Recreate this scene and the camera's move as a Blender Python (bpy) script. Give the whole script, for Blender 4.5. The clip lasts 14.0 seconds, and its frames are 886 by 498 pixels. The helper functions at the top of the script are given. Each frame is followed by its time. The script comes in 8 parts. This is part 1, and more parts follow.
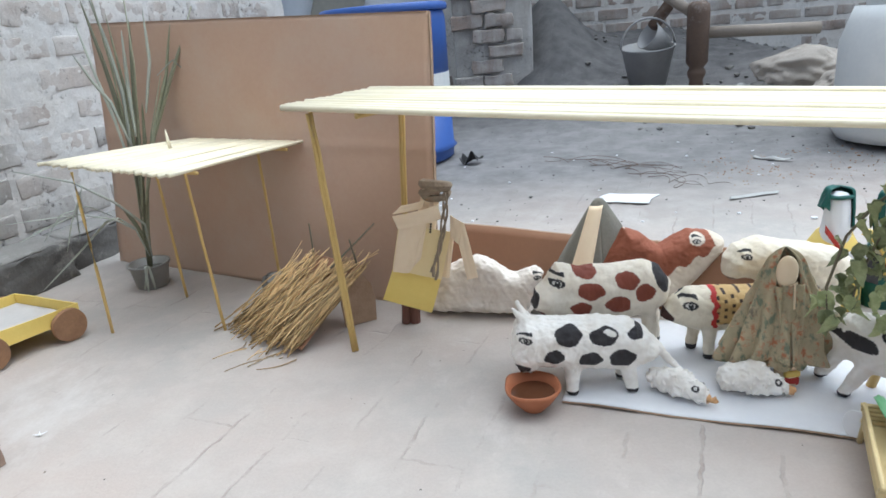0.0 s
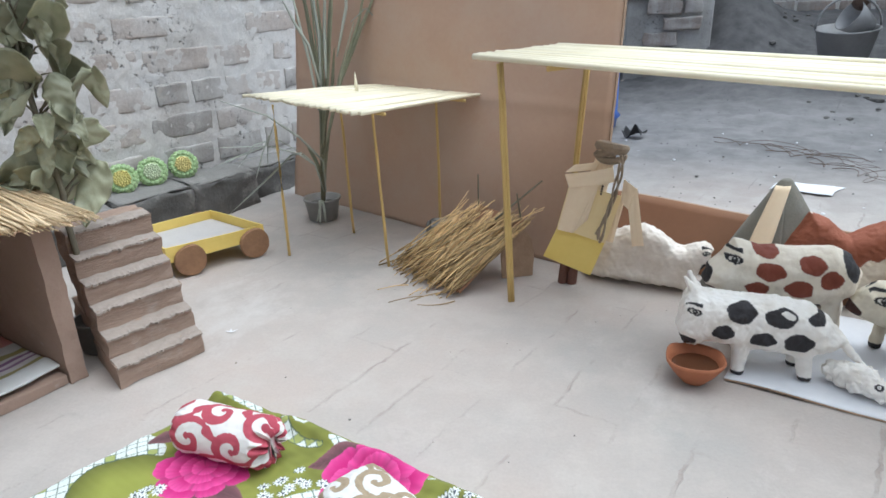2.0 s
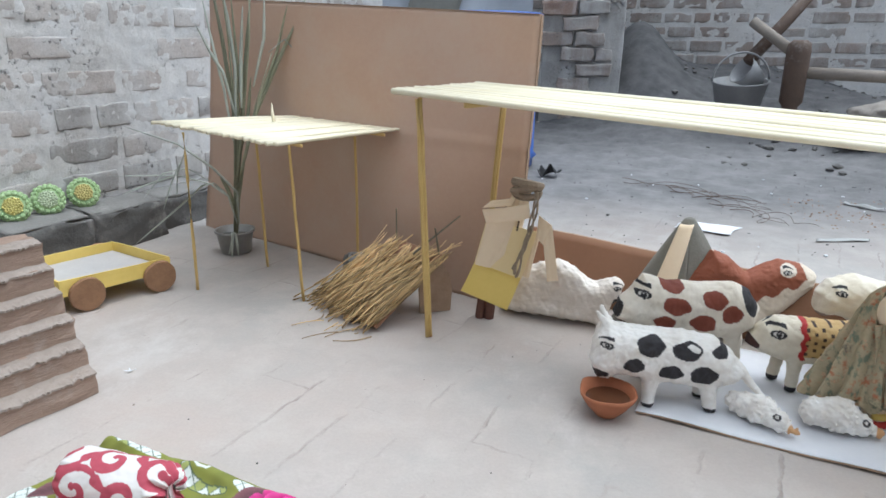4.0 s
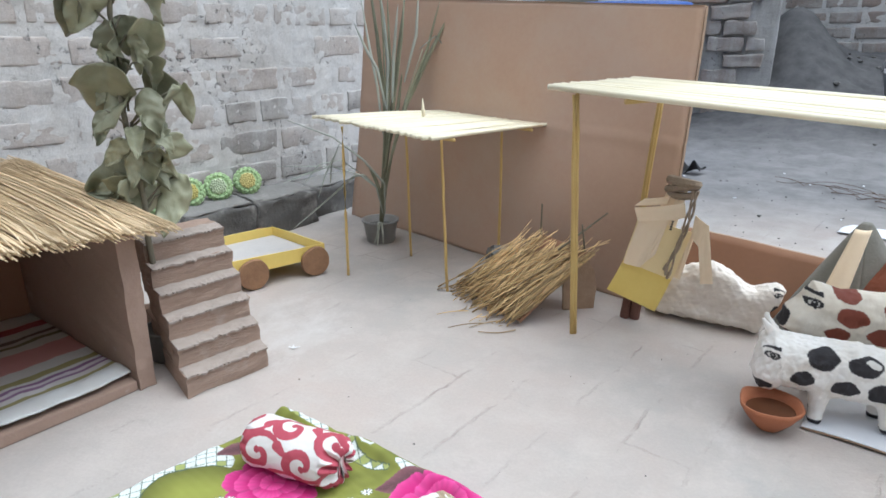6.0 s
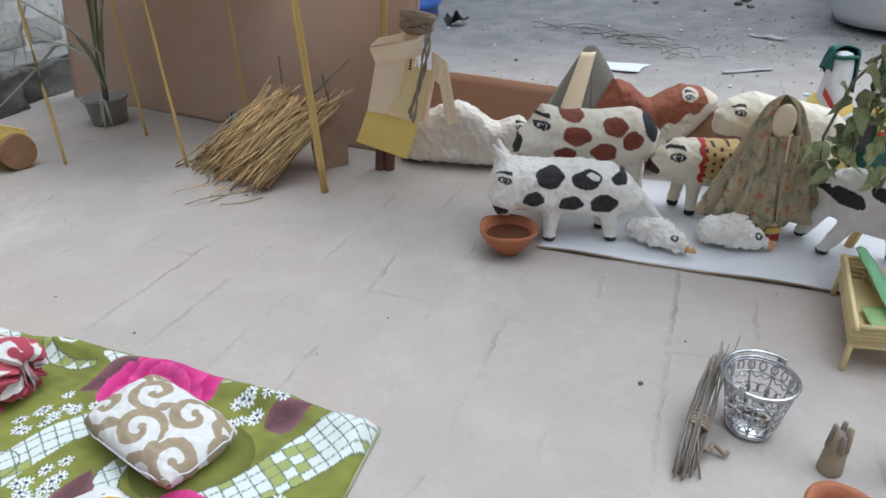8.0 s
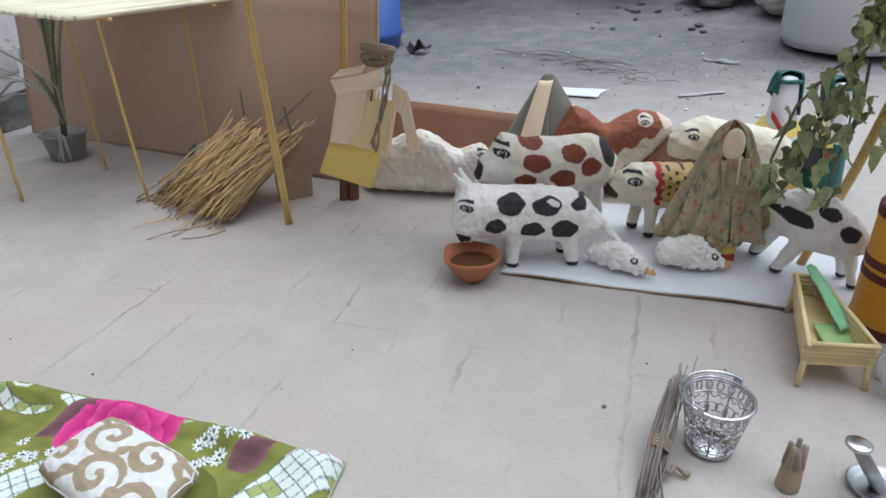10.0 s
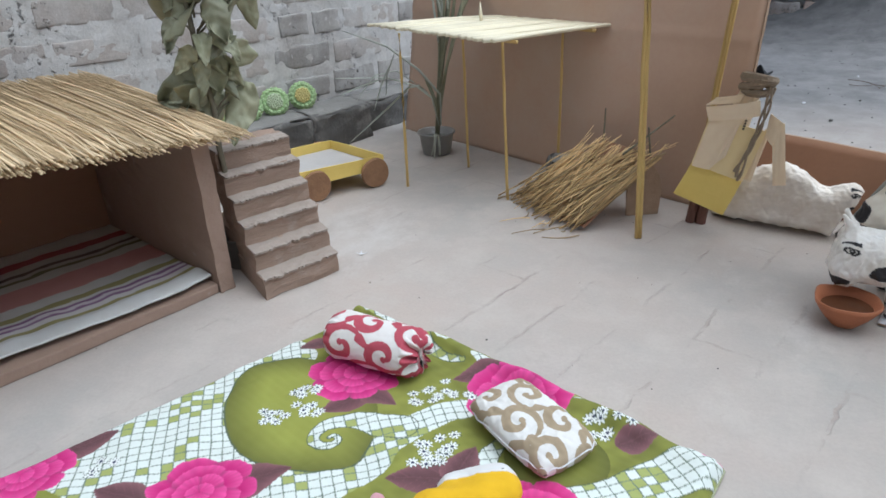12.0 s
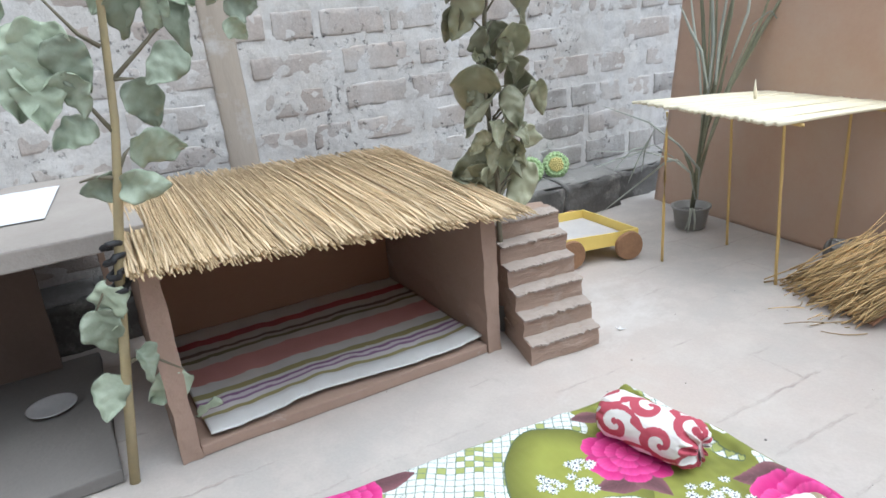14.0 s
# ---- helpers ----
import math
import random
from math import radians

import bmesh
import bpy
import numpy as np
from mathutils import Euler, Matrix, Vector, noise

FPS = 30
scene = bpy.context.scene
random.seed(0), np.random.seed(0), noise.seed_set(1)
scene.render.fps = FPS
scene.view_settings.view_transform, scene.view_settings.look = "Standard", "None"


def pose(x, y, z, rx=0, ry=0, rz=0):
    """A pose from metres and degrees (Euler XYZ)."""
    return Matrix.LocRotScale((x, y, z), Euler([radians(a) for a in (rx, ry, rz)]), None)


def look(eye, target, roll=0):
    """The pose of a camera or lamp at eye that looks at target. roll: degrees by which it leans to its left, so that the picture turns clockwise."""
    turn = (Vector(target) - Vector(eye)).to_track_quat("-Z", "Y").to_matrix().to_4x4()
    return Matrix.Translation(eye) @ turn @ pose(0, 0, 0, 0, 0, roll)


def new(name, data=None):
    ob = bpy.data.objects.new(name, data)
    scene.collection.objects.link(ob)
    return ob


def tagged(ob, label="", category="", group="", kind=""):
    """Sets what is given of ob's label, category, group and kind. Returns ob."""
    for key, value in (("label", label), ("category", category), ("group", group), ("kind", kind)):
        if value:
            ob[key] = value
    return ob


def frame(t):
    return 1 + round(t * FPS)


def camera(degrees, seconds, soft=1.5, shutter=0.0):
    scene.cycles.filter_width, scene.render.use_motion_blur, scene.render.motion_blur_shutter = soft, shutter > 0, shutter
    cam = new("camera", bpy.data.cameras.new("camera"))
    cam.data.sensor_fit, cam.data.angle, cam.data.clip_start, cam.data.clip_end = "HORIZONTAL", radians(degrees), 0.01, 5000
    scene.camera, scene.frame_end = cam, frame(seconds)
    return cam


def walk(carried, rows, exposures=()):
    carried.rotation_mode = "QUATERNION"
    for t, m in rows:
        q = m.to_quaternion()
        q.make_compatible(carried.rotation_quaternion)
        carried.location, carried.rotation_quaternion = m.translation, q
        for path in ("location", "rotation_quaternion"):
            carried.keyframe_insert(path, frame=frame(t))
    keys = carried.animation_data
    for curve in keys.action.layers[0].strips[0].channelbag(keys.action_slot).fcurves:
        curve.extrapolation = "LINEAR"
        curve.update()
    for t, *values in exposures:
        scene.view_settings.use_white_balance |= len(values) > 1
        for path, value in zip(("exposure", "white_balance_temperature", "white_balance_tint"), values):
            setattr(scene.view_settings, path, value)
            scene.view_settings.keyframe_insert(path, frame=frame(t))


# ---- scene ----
cam = camera(68.8, 14.0, soft=1.6)
PATH = [
    (0, (0.026, 0.02, 0.683), (-0.035, 1.912, 0.036), -5.1),
    (0.5, (-0.034, -0.015, 0.692), (-0.39, 1.857, 0.085), -4.6),
    (1, (-0.061, -0.039, 0.689), (-0.595, 1.788, 0.074), -4.0),
    (1.5, (-0.074, -0.054, 0.661), (-0.643, 1.725, -0.054), -3.0),
    (2, (-0.054, -0.033, 0.657), (-0.508, 1.783, -0.046), -2.1),
    (2.5, (-0.024, -0.017, 0.636), (-0.371, 1.813, -0.093), -1.1),
    (2.7, (-0.016, -0.011, 0.641), (-0.315, 1.828, -0.087), -1.2),
    (4.8, (-0.068, -0.023, 0.657), (-0.28, 1.889, 0.111), 1.0),
    (5, (-0.061, -0.019, 0.662), (-0.351, 1.87, 0.071), 0.9),
    (5.5, (-0.105, -0.03, 0.658), (-0.563, 1.819, 0.047), 0.2),
    (6, (-0.117, -0.049, 0.658), (-0.684, 1.764, 0.033), -0.3),
    (6.5, (-0.112, -0.045, 0.597), (-0.631, 1.696, -0.241), -0.3),
    (7, (-0.045, 0.004, 0.565), (-0.313, 1.727, -0.416), -0.1),
    (7.5, (0.0, 0.045, 0.589), (-0.037, 1.847, -0.277), -1.6),
    (8, (0.013, 0.041, 0.565), (0.02, 1.797, -0.393), -1.0),
    (8.5, (0.034, 0.056, 0.579), (0.123, 1.83, -0.34), -1.3),
    (8.7, (0.044, 0.058, 0.576), (0.166, 1.837, -0.33), -1.2),
    (10.8, (-0.005, 0.029, 0.578), (0.008, 1.818, -0.316), -1.6),
    (11, (-0.017, 0.037, 0.589), (-0.087, 1.822, -0.311), -2.6),
    (11.5, (-0.074, -0.02, 0.598), (-0.349, 1.753, -0.286), -2.3),
    (12, (-0.157, -0.086, 0.623), (-0.825, 1.603, -0.216), -2.6),
    (12.5, (-0.202, -0.144, 0.679), (-1.254, 1.403, -0.026), -4.9),
    (13, (-0.232, -0.178, 0.697), (-1.441, 1.27, 0.033), -5.7),
    (13.5, (-0.246, -0.182, 0.694), (-1.472, 1.247, 0.02), -5.3),
    (14, (-0.242, -0.184, 0.698), (-1.477, 1.248, 0.046), -5.0),
]
EXPOSURES = [(0.0, 0.52, 5600, 3), (1.5, 0.43, 5600, 3), (2.5, 0.42, 5600, 3), (5.3, 0.44, 5600, 4), (5.9, 0.50, 5600, 4), (7.0, 0.18, 5600, 4), (8.7, 0.10, 5600, 4), (11.5, 0.15, 5600, 4), (12.0, 0.14, 5600, 4), (12.5, 0.42, 5600, 4), (13.0, 0.56, 5600, 4), (14.0, 0.60, 5600, 4)]
walk(cam, [(t, look(eye, target, roll)) for t, eye, target, roll in PATH], EXPOSURES)

# ---- light: soft open shade under a bright sky ----
SUN_ELEVATION, SUN_AZIMUTH = radians(73), radians(80)
world = bpy.data.worlds.new("sky")
scene.world = world
world.use_nodes = True
wn, wl = world.node_tree.nodes, world.node_tree.links
sky = wn.new("ShaderNodeTexSky")
sky.sky_type, sky.sun_disc = "NISHITA", False
sky.sun_elevation, sky.sun_rotation = SUN_ELEVATION, SUN_AZIMUTH
sky.air_density, sky.dust_density, sky.ozone_density = 1.0, 4.0, 1.0
haze = wn.new("ShaderNodeHueSaturation")
haze.inputs["Saturation"].default_value = 0.45
wl.new(sky.outputs[0], haze.inputs["Color"])
wl.new(haze.outputs[0], wn["Background"].inputs[0])
wn["Background"].inputs[1].default_value = 0.135
sun = new("sun", bpy.data.lights.new("sun", "SUN"))
sun.data.energy, sun.data.angle, sun.data.color = 1.6, radians(80), (1.0, 0.96, 0.91)
toward = Vector((math.cos(SUN_ELEVATION) * math.sin(SUN_AZIMUTH), math.cos(SUN_ELEVATION) * math.cos(SUN_AZIMUTH), math.sin(SUN_ELEVATION)))
sun.matrix_world = toward.to_track_quat("Z", "Y").to_matrix().to_4x4()

# ---- tools for building ----
def rng(seed):
    return random.Random(seed)


def rot2(x, y, deg):
    c, s = math.cos(radians(deg)), math.sin(radians(deg))
    return x * c - y * s, x * s + y * c


def thing(name, loc=(0, 0, 0), label="", category="", group="", kind="", yaw=0.0):
    ob = new(name)
    ob.empty_display_size = 0.02
    ob.matrix_world = pose(*loc, 0, 0, yaw)
    return tagged(ob, label, category, group, kind)


def solid(name, bm, mats, label="", category="", group="", kind="", loc=(0, 0, 0), yaw=0.0, smooth=False):
    """A top-level thing that is one mesh."""
    me = to_mesh(name, bm, mats, smooth)
    ob = new(name, me)
    ob.matrix_world = pose(*loc, 0, 0, yaw)
    return tagged(ob, label, category, group, kind)


def to_mesh(name, bm, mats, smooth=False):
    if isinstance(bm, bpy.types.Mesh):
        me = bm
    else:
        me = bpy.data.meshes.new(name)
        bm.to_mesh(me)
        bm.free()
    if not me.materials:
        for m in (mats if isinstance(mats, (list, tuple)) else [mats]):
            me.materials.append(m)
    if smooth:
        me.polygons.foreach_set("use_smooth", [True] * len(me.polygons))
    return me


def part(name, bm, mats, parent, label="", m=None, smooth=False):
    """One mesh object under a thing or under a part."""
    ob = new(name, to_mesh(name, bm, mats, smooth))
    ob.parent = parent
    if m is not None:
        ob.matrix_basis = m
    return tagged(ob, label)


def box(sx, sy, sz, c=(0, 0, 0), bevel=0.0, bm=None, m=None, rough=0.0, seed=0, cuts=0):
    """A box of that size round c, bevelled, its corners a little uneven."""
    b = bmesh.new()
    bmesh.ops.create_cube(b, size=1.0)
    bmesh.ops.scale(b, vec=(sx, sy, sz), verts=b.verts)
    if cuts:
        bmesh.ops.subdivide_edges(b, edges=b.edges[:], cuts=cuts, use_grid_fill=True)
    if bevel:
        sharp = [e for e in b.edges if e.calc_face_angle(0) > 0.5]
        bmesh.ops.bevel(b, geom=sharp, offset=bevel, segments=2, affect="EDGES", profile=0.6)
    if rough:
        for v in b.verts:
            v.co += noise.noise_vector(v.co * 23 + Vector((seed, seed * 2.3, 1.7))) * rough
    bmesh.ops.translate(b, vec=c, verts=b.verts)
    if m is not None:
        bmesh.ops.transform(b, matrix=m, verts=b.verts)
    return merged(bm, b)


def merged(bm, b):
    if bm is None:
        return b
    me = bpy.data.meshes.new("join")
    b.to_mesh(me)
    b.free()
    bm.from_mesh(me)
    bpy.data.meshes.remove(me)
    return bm


def tube(points, radius, sides=8, bm=None, cap=True, flat=1.0):
    """A round bar along points; radius is a number or one per point."""
    b = bm or bmesh.new()
    pts = [Vector(p) for p in points]
    radii = [radius] * len(pts) if isinstance(radius, (int, float)) else list(radius)
    rings = []
    up = Vector((0, 0, 1))
    for i, p in enumerate(pts):
        d = (pts[min(i + 1, len(pts) - 1)] - pts[max(i - 1, 0)]).normalized()
        a = d.cross(up)
        if a.length < 0.05:
            a = d.cross(Vector((0, 1, 0)))
        a.normalize()
        c = a.cross(d)
        rings.append([b.verts.new(p + (a * math.cos(q) + c * math.sin(q) * flat) * radii[i]) for q in (2 * math.pi * k / sides for k in range(sides))])
    for r, s in zip(rings, rings[1:]):
        for k in range(sides):
            b.faces.new((r[k], s[k], s[(k + 1) % sides], r[(k + 1) % sides]))
    if cap:
        b.faces.new(rings[0])
        b.faces.new(rings[-1][::-1])
    return b


def lathe(profile, sides=32, bm=None, wobble=0.0, seed=0, cx=0.0, cy=0.0):
    """A turned form: profile is (radius, z) from bottom to top and back inside."""
    b = bm or bmesh.new()
    rings = []
    for r, z in profile:
        ring = []
        for k in range(sides):
            q = 2 * math.pi * k / sides
            w = 1 + wobble * noise.noise(Vector((math.cos(q) * 1.5, math.sin(q) * 1.5, z * 8 + seed)))
            ring.append(b.verts.new((cx + r * w * math.cos(q), cy + r * w * math.sin(q), z)))
        rings.append(ring)
    for r, s in zip(rings, rings[1:]):
        for k in range(sides):
            b.faces.new((r[k], r[(k + 1) % sides], s[(k + 1) % sides], s[k]))
    b.faces.new(rings[0][::-1])
    b.faces.new(rings[-1])
    return b


def sheet(fn, nu, nv, thick=0.0, bm=None):
    """A surface fn(u, v) over the unit square, thickened along its normals."""
    b = bmesh.new()
    vs = [[b.verts.new(fn(i / nu, j / nv)) for j in range(nv + 1)] for i in range(nu + 1)]
    for i in range(nu):
        for j in range(nv):
            b.faces.new((vs[i][j], vs[i + 1][j], vs[i + 1][j + 1], vs[i][j + 1]))
    bmesh.ops.recalc_face_normals(b, faces=b.faces)
    if thick:
        b.normal_update()
        bmesh.ops.solidify(b, geom=b.faces[:], thickness=thick)
    return merged(bm, b)


def prism(outline, y0, y1, bm=None, m=None, bevel=0.0):
    """An outline in x and z, given depth from y0 to y1."""
    b = bmesh.new()
    lo = [b.verts.new((x, y0, z)) for x, z in outline]
    hi = [b.verts.new((x, y1, z)) for x, z in outline]
    n = len(outline)
    b.faces.new(lo)
    b.faces.new(hi[::-1])
    for k in range(n):
        b.faces.new((lo[k], hi[k], hi[(k + 1) % n], lo[(k + 1) % n]))
    bmesh.ops.recalc_face_normals(b, faces=b.faces)
    if bevel:
        bmesh.ops.bevel(b, geom=b.edges[:], offset=bevel, segments=2, affect="EDGES")
    if m is not None:
        bmesh.ops.transform(b, matrix=m, verts=b.verts)
    return merged(bm, b)


def many(parts):
    """One mesh out of (bmesh, material) pairs, with a slot for each material."""
    me = bpy.data.meshes.new("many")
    whole, mats = bmesh.new(), []
    for b, m in parts:
        if m not in mats:
            mats.append(m)
        for fc in b.faces:
            fc.material_index = mats.index(m)
        whole = merged(whole, b)
    whole.to_mesh(me)
    whole.free()
    for m in mats:
        me.materials.append(m)
    return me


# soft solids: blended capsules, turned into an even mesh
def capsule(P, a, b, ra, rb, squash=1.0):
    a, b = np.array(a, float), np.array(b, float)
    Q = P.copy()
    Q[..., 1] = (Q[..., 1] - a[1]) / squash + a[1]
    bb = b.copy()
    bb[1] = (b[1] - a[1]) / squash + a[1]
    d = bb - a
    t = np.clip(((Q - a) @ d) / max(d @ d, 1e-9), 0, 1)
    return np.linalg.norm(Q - a - t[..., None] * d, axis=-1) - (ra + (rb - ra) * t)


def plate(P, outline, y, half, r, slope=0.0):
    """A flat body with that side view, rounded over r towards its rim."""
    X, Z = P[..., 0], P[..., 2]
    o = np.array(outline, float)
    best, inside = np.full(X.shape, 9.0), np.zeros(X.shape, bool)
    for (ax, az), (bx, bz) in zip(o, np.roll(o, -1, 0)):
        ex, ez = bx - ax, bz - az
        t = np.clip(((X - ax) * ex + (Z - az) * ez) / (ex * ex + ez * ez), 0, 1)
        best = np.minimum(best, np.hypot(X - ax - t * ex, Z - az - t * ez))
        cross = (az > Z) != (bz > Z)
        inside ^= cross & (X < ex * (Z - az) / (ez if abs(ez) > 1e-9 else 1e-9) + ax)
    d = np.where(inside, -best, best)
    dy = P[..., 1] - y - slope * (X - o[:, 0].mean())
    return np.hypot(np.maximum(d + r, 0), dy * r / half) - r


def blended(P, shapes, k):
    out = None
    for s in shapes:
        v = plate(P, *s[1:]) if s[0] == "plate" else capsule(P, *s)
        if out is None:
            out = v
        else:
            h = np.clip(0.5 + 0.5 * (out - v) / k, 0, 1)
            out = out * (1 - h) + v * h - k * h * (1 - h)
    return out


def lumps(P, size, seed):
    """Cheap smooth unevenness in about -1..1."""
    r = np.random.RandomState(seed)
    out = np.zeros(P.shape[:-1])
    for n in range(9):
        w = r.normal(size=3) * (2.2 / size) * (1 + n * 0.25)
        out += np.sin(P @ w + r.uniform(0, 6.28)) / (1 + n * 0.25)
    return out / 3.0


def soft_mesh(name, shapes, step, k, bump=0.002, bump_size=0.02, seed=0, floor_z=None, crease=0.0):
    """The even quad mesh of blended capsules; returns the mesh and its points."""
    ends = [[np.array(p) - max(s[2], s[3]) * 1.3 - 0.01, np.array(p) + max(s[2], s[3]) * 1.3 + 0.01] for s in shapes if s[0] != "plate" for p in s[:2]]
    for s in shapes:
        if s[0] == "plate":
            ends += [[np.array((x, s[2] - s[3] * 1.1 - (0.05 if len(s) > 5 else 0), z)) - 0.01, np.array((x, s[2] + s[3] * 1.1 + (0.05 if len(s) > 5 else 0), z)) + 0.01] for x, z in s[1]]
    ends = np.array(ends)
    lo, hi = ends[:, 0].min(0), ends[:, 1].max(0)
    n = np.ceil((hi - lo) / step).astype(int) + 1
    grid = np.stack(np.meshgrid(*[lo[i] + step * np.arange(n[i]) for i in range(3)], indexing="ij"), -1)
    v = blended(grid, shapes, k) + bump * lumps(grid, bump_size, seed)
    if crease:
        v = v - crease * (np.abs(lumps(grid, bump_size * 1.6, seed + 50)) + 0.6 * np.abs(lumps(grid, bump_size * 0.7, seed + 51)) - 0.5)
    if floor_z is not None:
        v = np.maximum(v, floor_z - grid[..., 2])
    neg = v < 0
    total, weight = np.zeros((*(n - 1), 3)), np.zeros(n - 1)
    corner = [(i, j, l) for i in (0, 1) for j in (0, 1) for l in (0, 1)]

    def at(arr, c):
        return arr[c[0]:c[0] + n[0] - 1, c[1]:c[1] + n[1] - 1, c[2]:c[2] + n[2] - 1]

    for c in corner:
        for ax in range(3):
            if c[ax]:
                continue
            e = list(c)
            e[ax] = 1
            va, vb = at(v, c), at(v, e)
            hit = (va < 0) != (vb < 0)
            t = np.where(hit, va / np.where(hit, va - vb, 1), 0)
            p = np.zeros((*hit.shape, 3))
            for i in range(3):
                p[..., i] = c[i] + (t if i == ax else 0)
            total += np.where(hit[..., None], p, 0)
            weight += hit
    used = weight > 0
    index = np.full(n - 1, -1)
    index[used] = np.arange(used.sum())
    base = np.stack(np.meshgrid(*[np.arange(m - 1) for m in n], indexing="ij"), -1)
    pts = lo + step * (base[used] + total[used] / weight[used][:, None])
    quads = []
    for ax in range(3):
        o1, o2 = [(1, 2), (2, 0), (0, 1)][ax]
        sl_a, sl_b = [slice(1, -1)] * 3, [slice(1, -1)] * 3
        sl_a[ax], sl_b[ax] = slice(0, -1), slice(1, None)
        a, b = neg[tuple(sl_a)], neg[tuple(sl_b)]
        flip = np.argwhere(a != b)
        forward = a[tuple(flip.T)]
        flip = flip + 1
        flip[:, ax] -= 1
        q = []
        for d1, d2 in ((0, 0), (1, 0), (1, 1), (0, 1)):
            s = flip.copy()
            s[:, o1] -= d1
            s[:, o2] -= d2
            q.append(index[tuple(s.T)])
        q = np.stack(q, 1)
        q[forward] = q[forward][:, ::-1]
        quads.append(q)
    quads = np.concatenate(quads)
    quads = quads[(quads >= 0).all(1)][:, ::-1]
    me = bpy.data.meshes.new(name)
    me.vertices.add(len(pts))
    me.vertices.foreach_set("co", pts.ravel())
    me.loops.add(len(quads) * 4)
    me.loops.foreach_set("vertex_index", quads.ravel())
    me.polygons.add(len(quads))
    me.polygons.foreach_set("loop_start", np.arange(len(quads)) * 4)
    me.polygons.foreach_set("use_smooth", np.ones(len(quads), bool))
    me.update(calc_edges=True)
    me.validate()
    return me, np.array([c for c in pts])


def paint(me, colours):
    """Gives every point of a mesh the colour of its paint."""
    layer = me.color_attributes.new("paint", "FLOAT_COLOR", "POINT")
    layer.data.foreach_set("color", np.concatenate([colours, np.ones((len(colours), 1))], 1).ravel())

# ---- materials ----
def node_mat(name):
    m = bpy.data.materials.new(name)
    m.use_nodes = True
    return m, m.node_tree.nodes, m.node_tree.links, m.node_tree.nodes["Principled BSDF"]


def mix_colour(n, l, fac, a, b, mode="MIX"):
    x = n.new("ShaderNodeMix")
    x.data_type, x.blend_type = "RGBA", mode
    for sock, val in ((x.inputs[0], fac), (x.inputs[6], a), (x.inputs[7], b)):
        if isinstance(val, (int, float)):
            sock.default_value = val
        elif isinstance(val, tuple):
            sock.default_value = (*val[:3], 1)
        else:
            l.new(val, sock)
    return x.outputs[2]


def ramp(n, l, src, lo, hi):
    r = n.new("ShaderNodeMapRange")
    r.inputs[1].default_value, r.inputs[2].default_value = lo, hi
    l.new(src, r.inputs[0])
    return r.outputs[0]


def noise_tex(n, l, coord, scale, detail=4.0, rough=0.6, stretch=None):
    t = n.new("ShaderNodeTexNoise")
    t.inputs["Scale"].default_value, t.inputs["Detail"].default_value, t.inputs["Roughness"].default_value = scale, detail, rough
    if stretch:
        mp = n.new("ShaderNodeMapping")
        mp.inputs["Scale"].default_value = stretch
        l.new(coord, mp.inputs[0])
        coord = mp.outputs[0]
    l.new(coord, t.inputs["Vector"])
    return t.outputs[0]


def mat(name, base, other=None, scale=9.0, fine=120.0, rough=0.8, bump=0.25, metal=0.0, stretch=None, vary=0.0, dirt=None, dirt_scale=5.0, coat=0.0, dirt_at=(0.55, 0.72)):
    """A surface of two tones: broad blotches, fine grain, a little relief; vary: how far alike pieces differ."""
    m, n, l, bsdf = node_mat(name)
    co = n.new("ShaderNodeTexCoord").outputs["Object"]
    other = other or tuple(c * 0.78 for c in base)
    big = noise_tex(n, l, co, scale, 5, 0.6, stretch)
    small = noise_tex(n, l, co, fine, 3, 0.7, stretch)
    c = mix_colour(n, l, ramp(n, l, big, 0.32, 0.68), base, other)
    c = mix_colour(n, l, 0.35, c, mix_colour(n, l, ramp(n, l, small, 0.3, 0.7), other, base))
    if dirt:
        spots = noise_tex(n, l, co, dirt_scale, 6, 0.75)
        c = mix_colour(n, l, ramp(n, l, spots, *dirt_at), c, dirt)
    if vary:
        info = n.new("ShaderNodeObjectInfo")
        hsv = n.new("ShaderNodeHueSaturation")
        l.new(c, hsv.inputs["Color"])
        mr = n.new("ShaderNodeMapRange")
        l.new(info.outputs["Random"], mr.inputs[0])
        mr.inputs[3].default_value, mr.inputs[4].default_value = 1 - vary, 1 + vary
        l.new(mr.outputs[0], hsv.inputs["Value"])
        c = hsv.outputs[0]
    l.new(c, bsdf.inputs["Base Color"])
    bsdf.inputs["Roughness"].default_value, bsdf.inputs["Metallic"].default_value = rough, metal
    bsdf.inputs["Coat Weight"].default_value = coat
    if bump:
        b = n.new("ShaderNodeBump")
        b.inputs["Strength"].default_value, b.inputs["Distance"].default_value = bump, 0.004
        l.new(small, b.inputs["Height"])
        l.new(b.outputs[0], bsdf.inputs["Normal"])
    return m


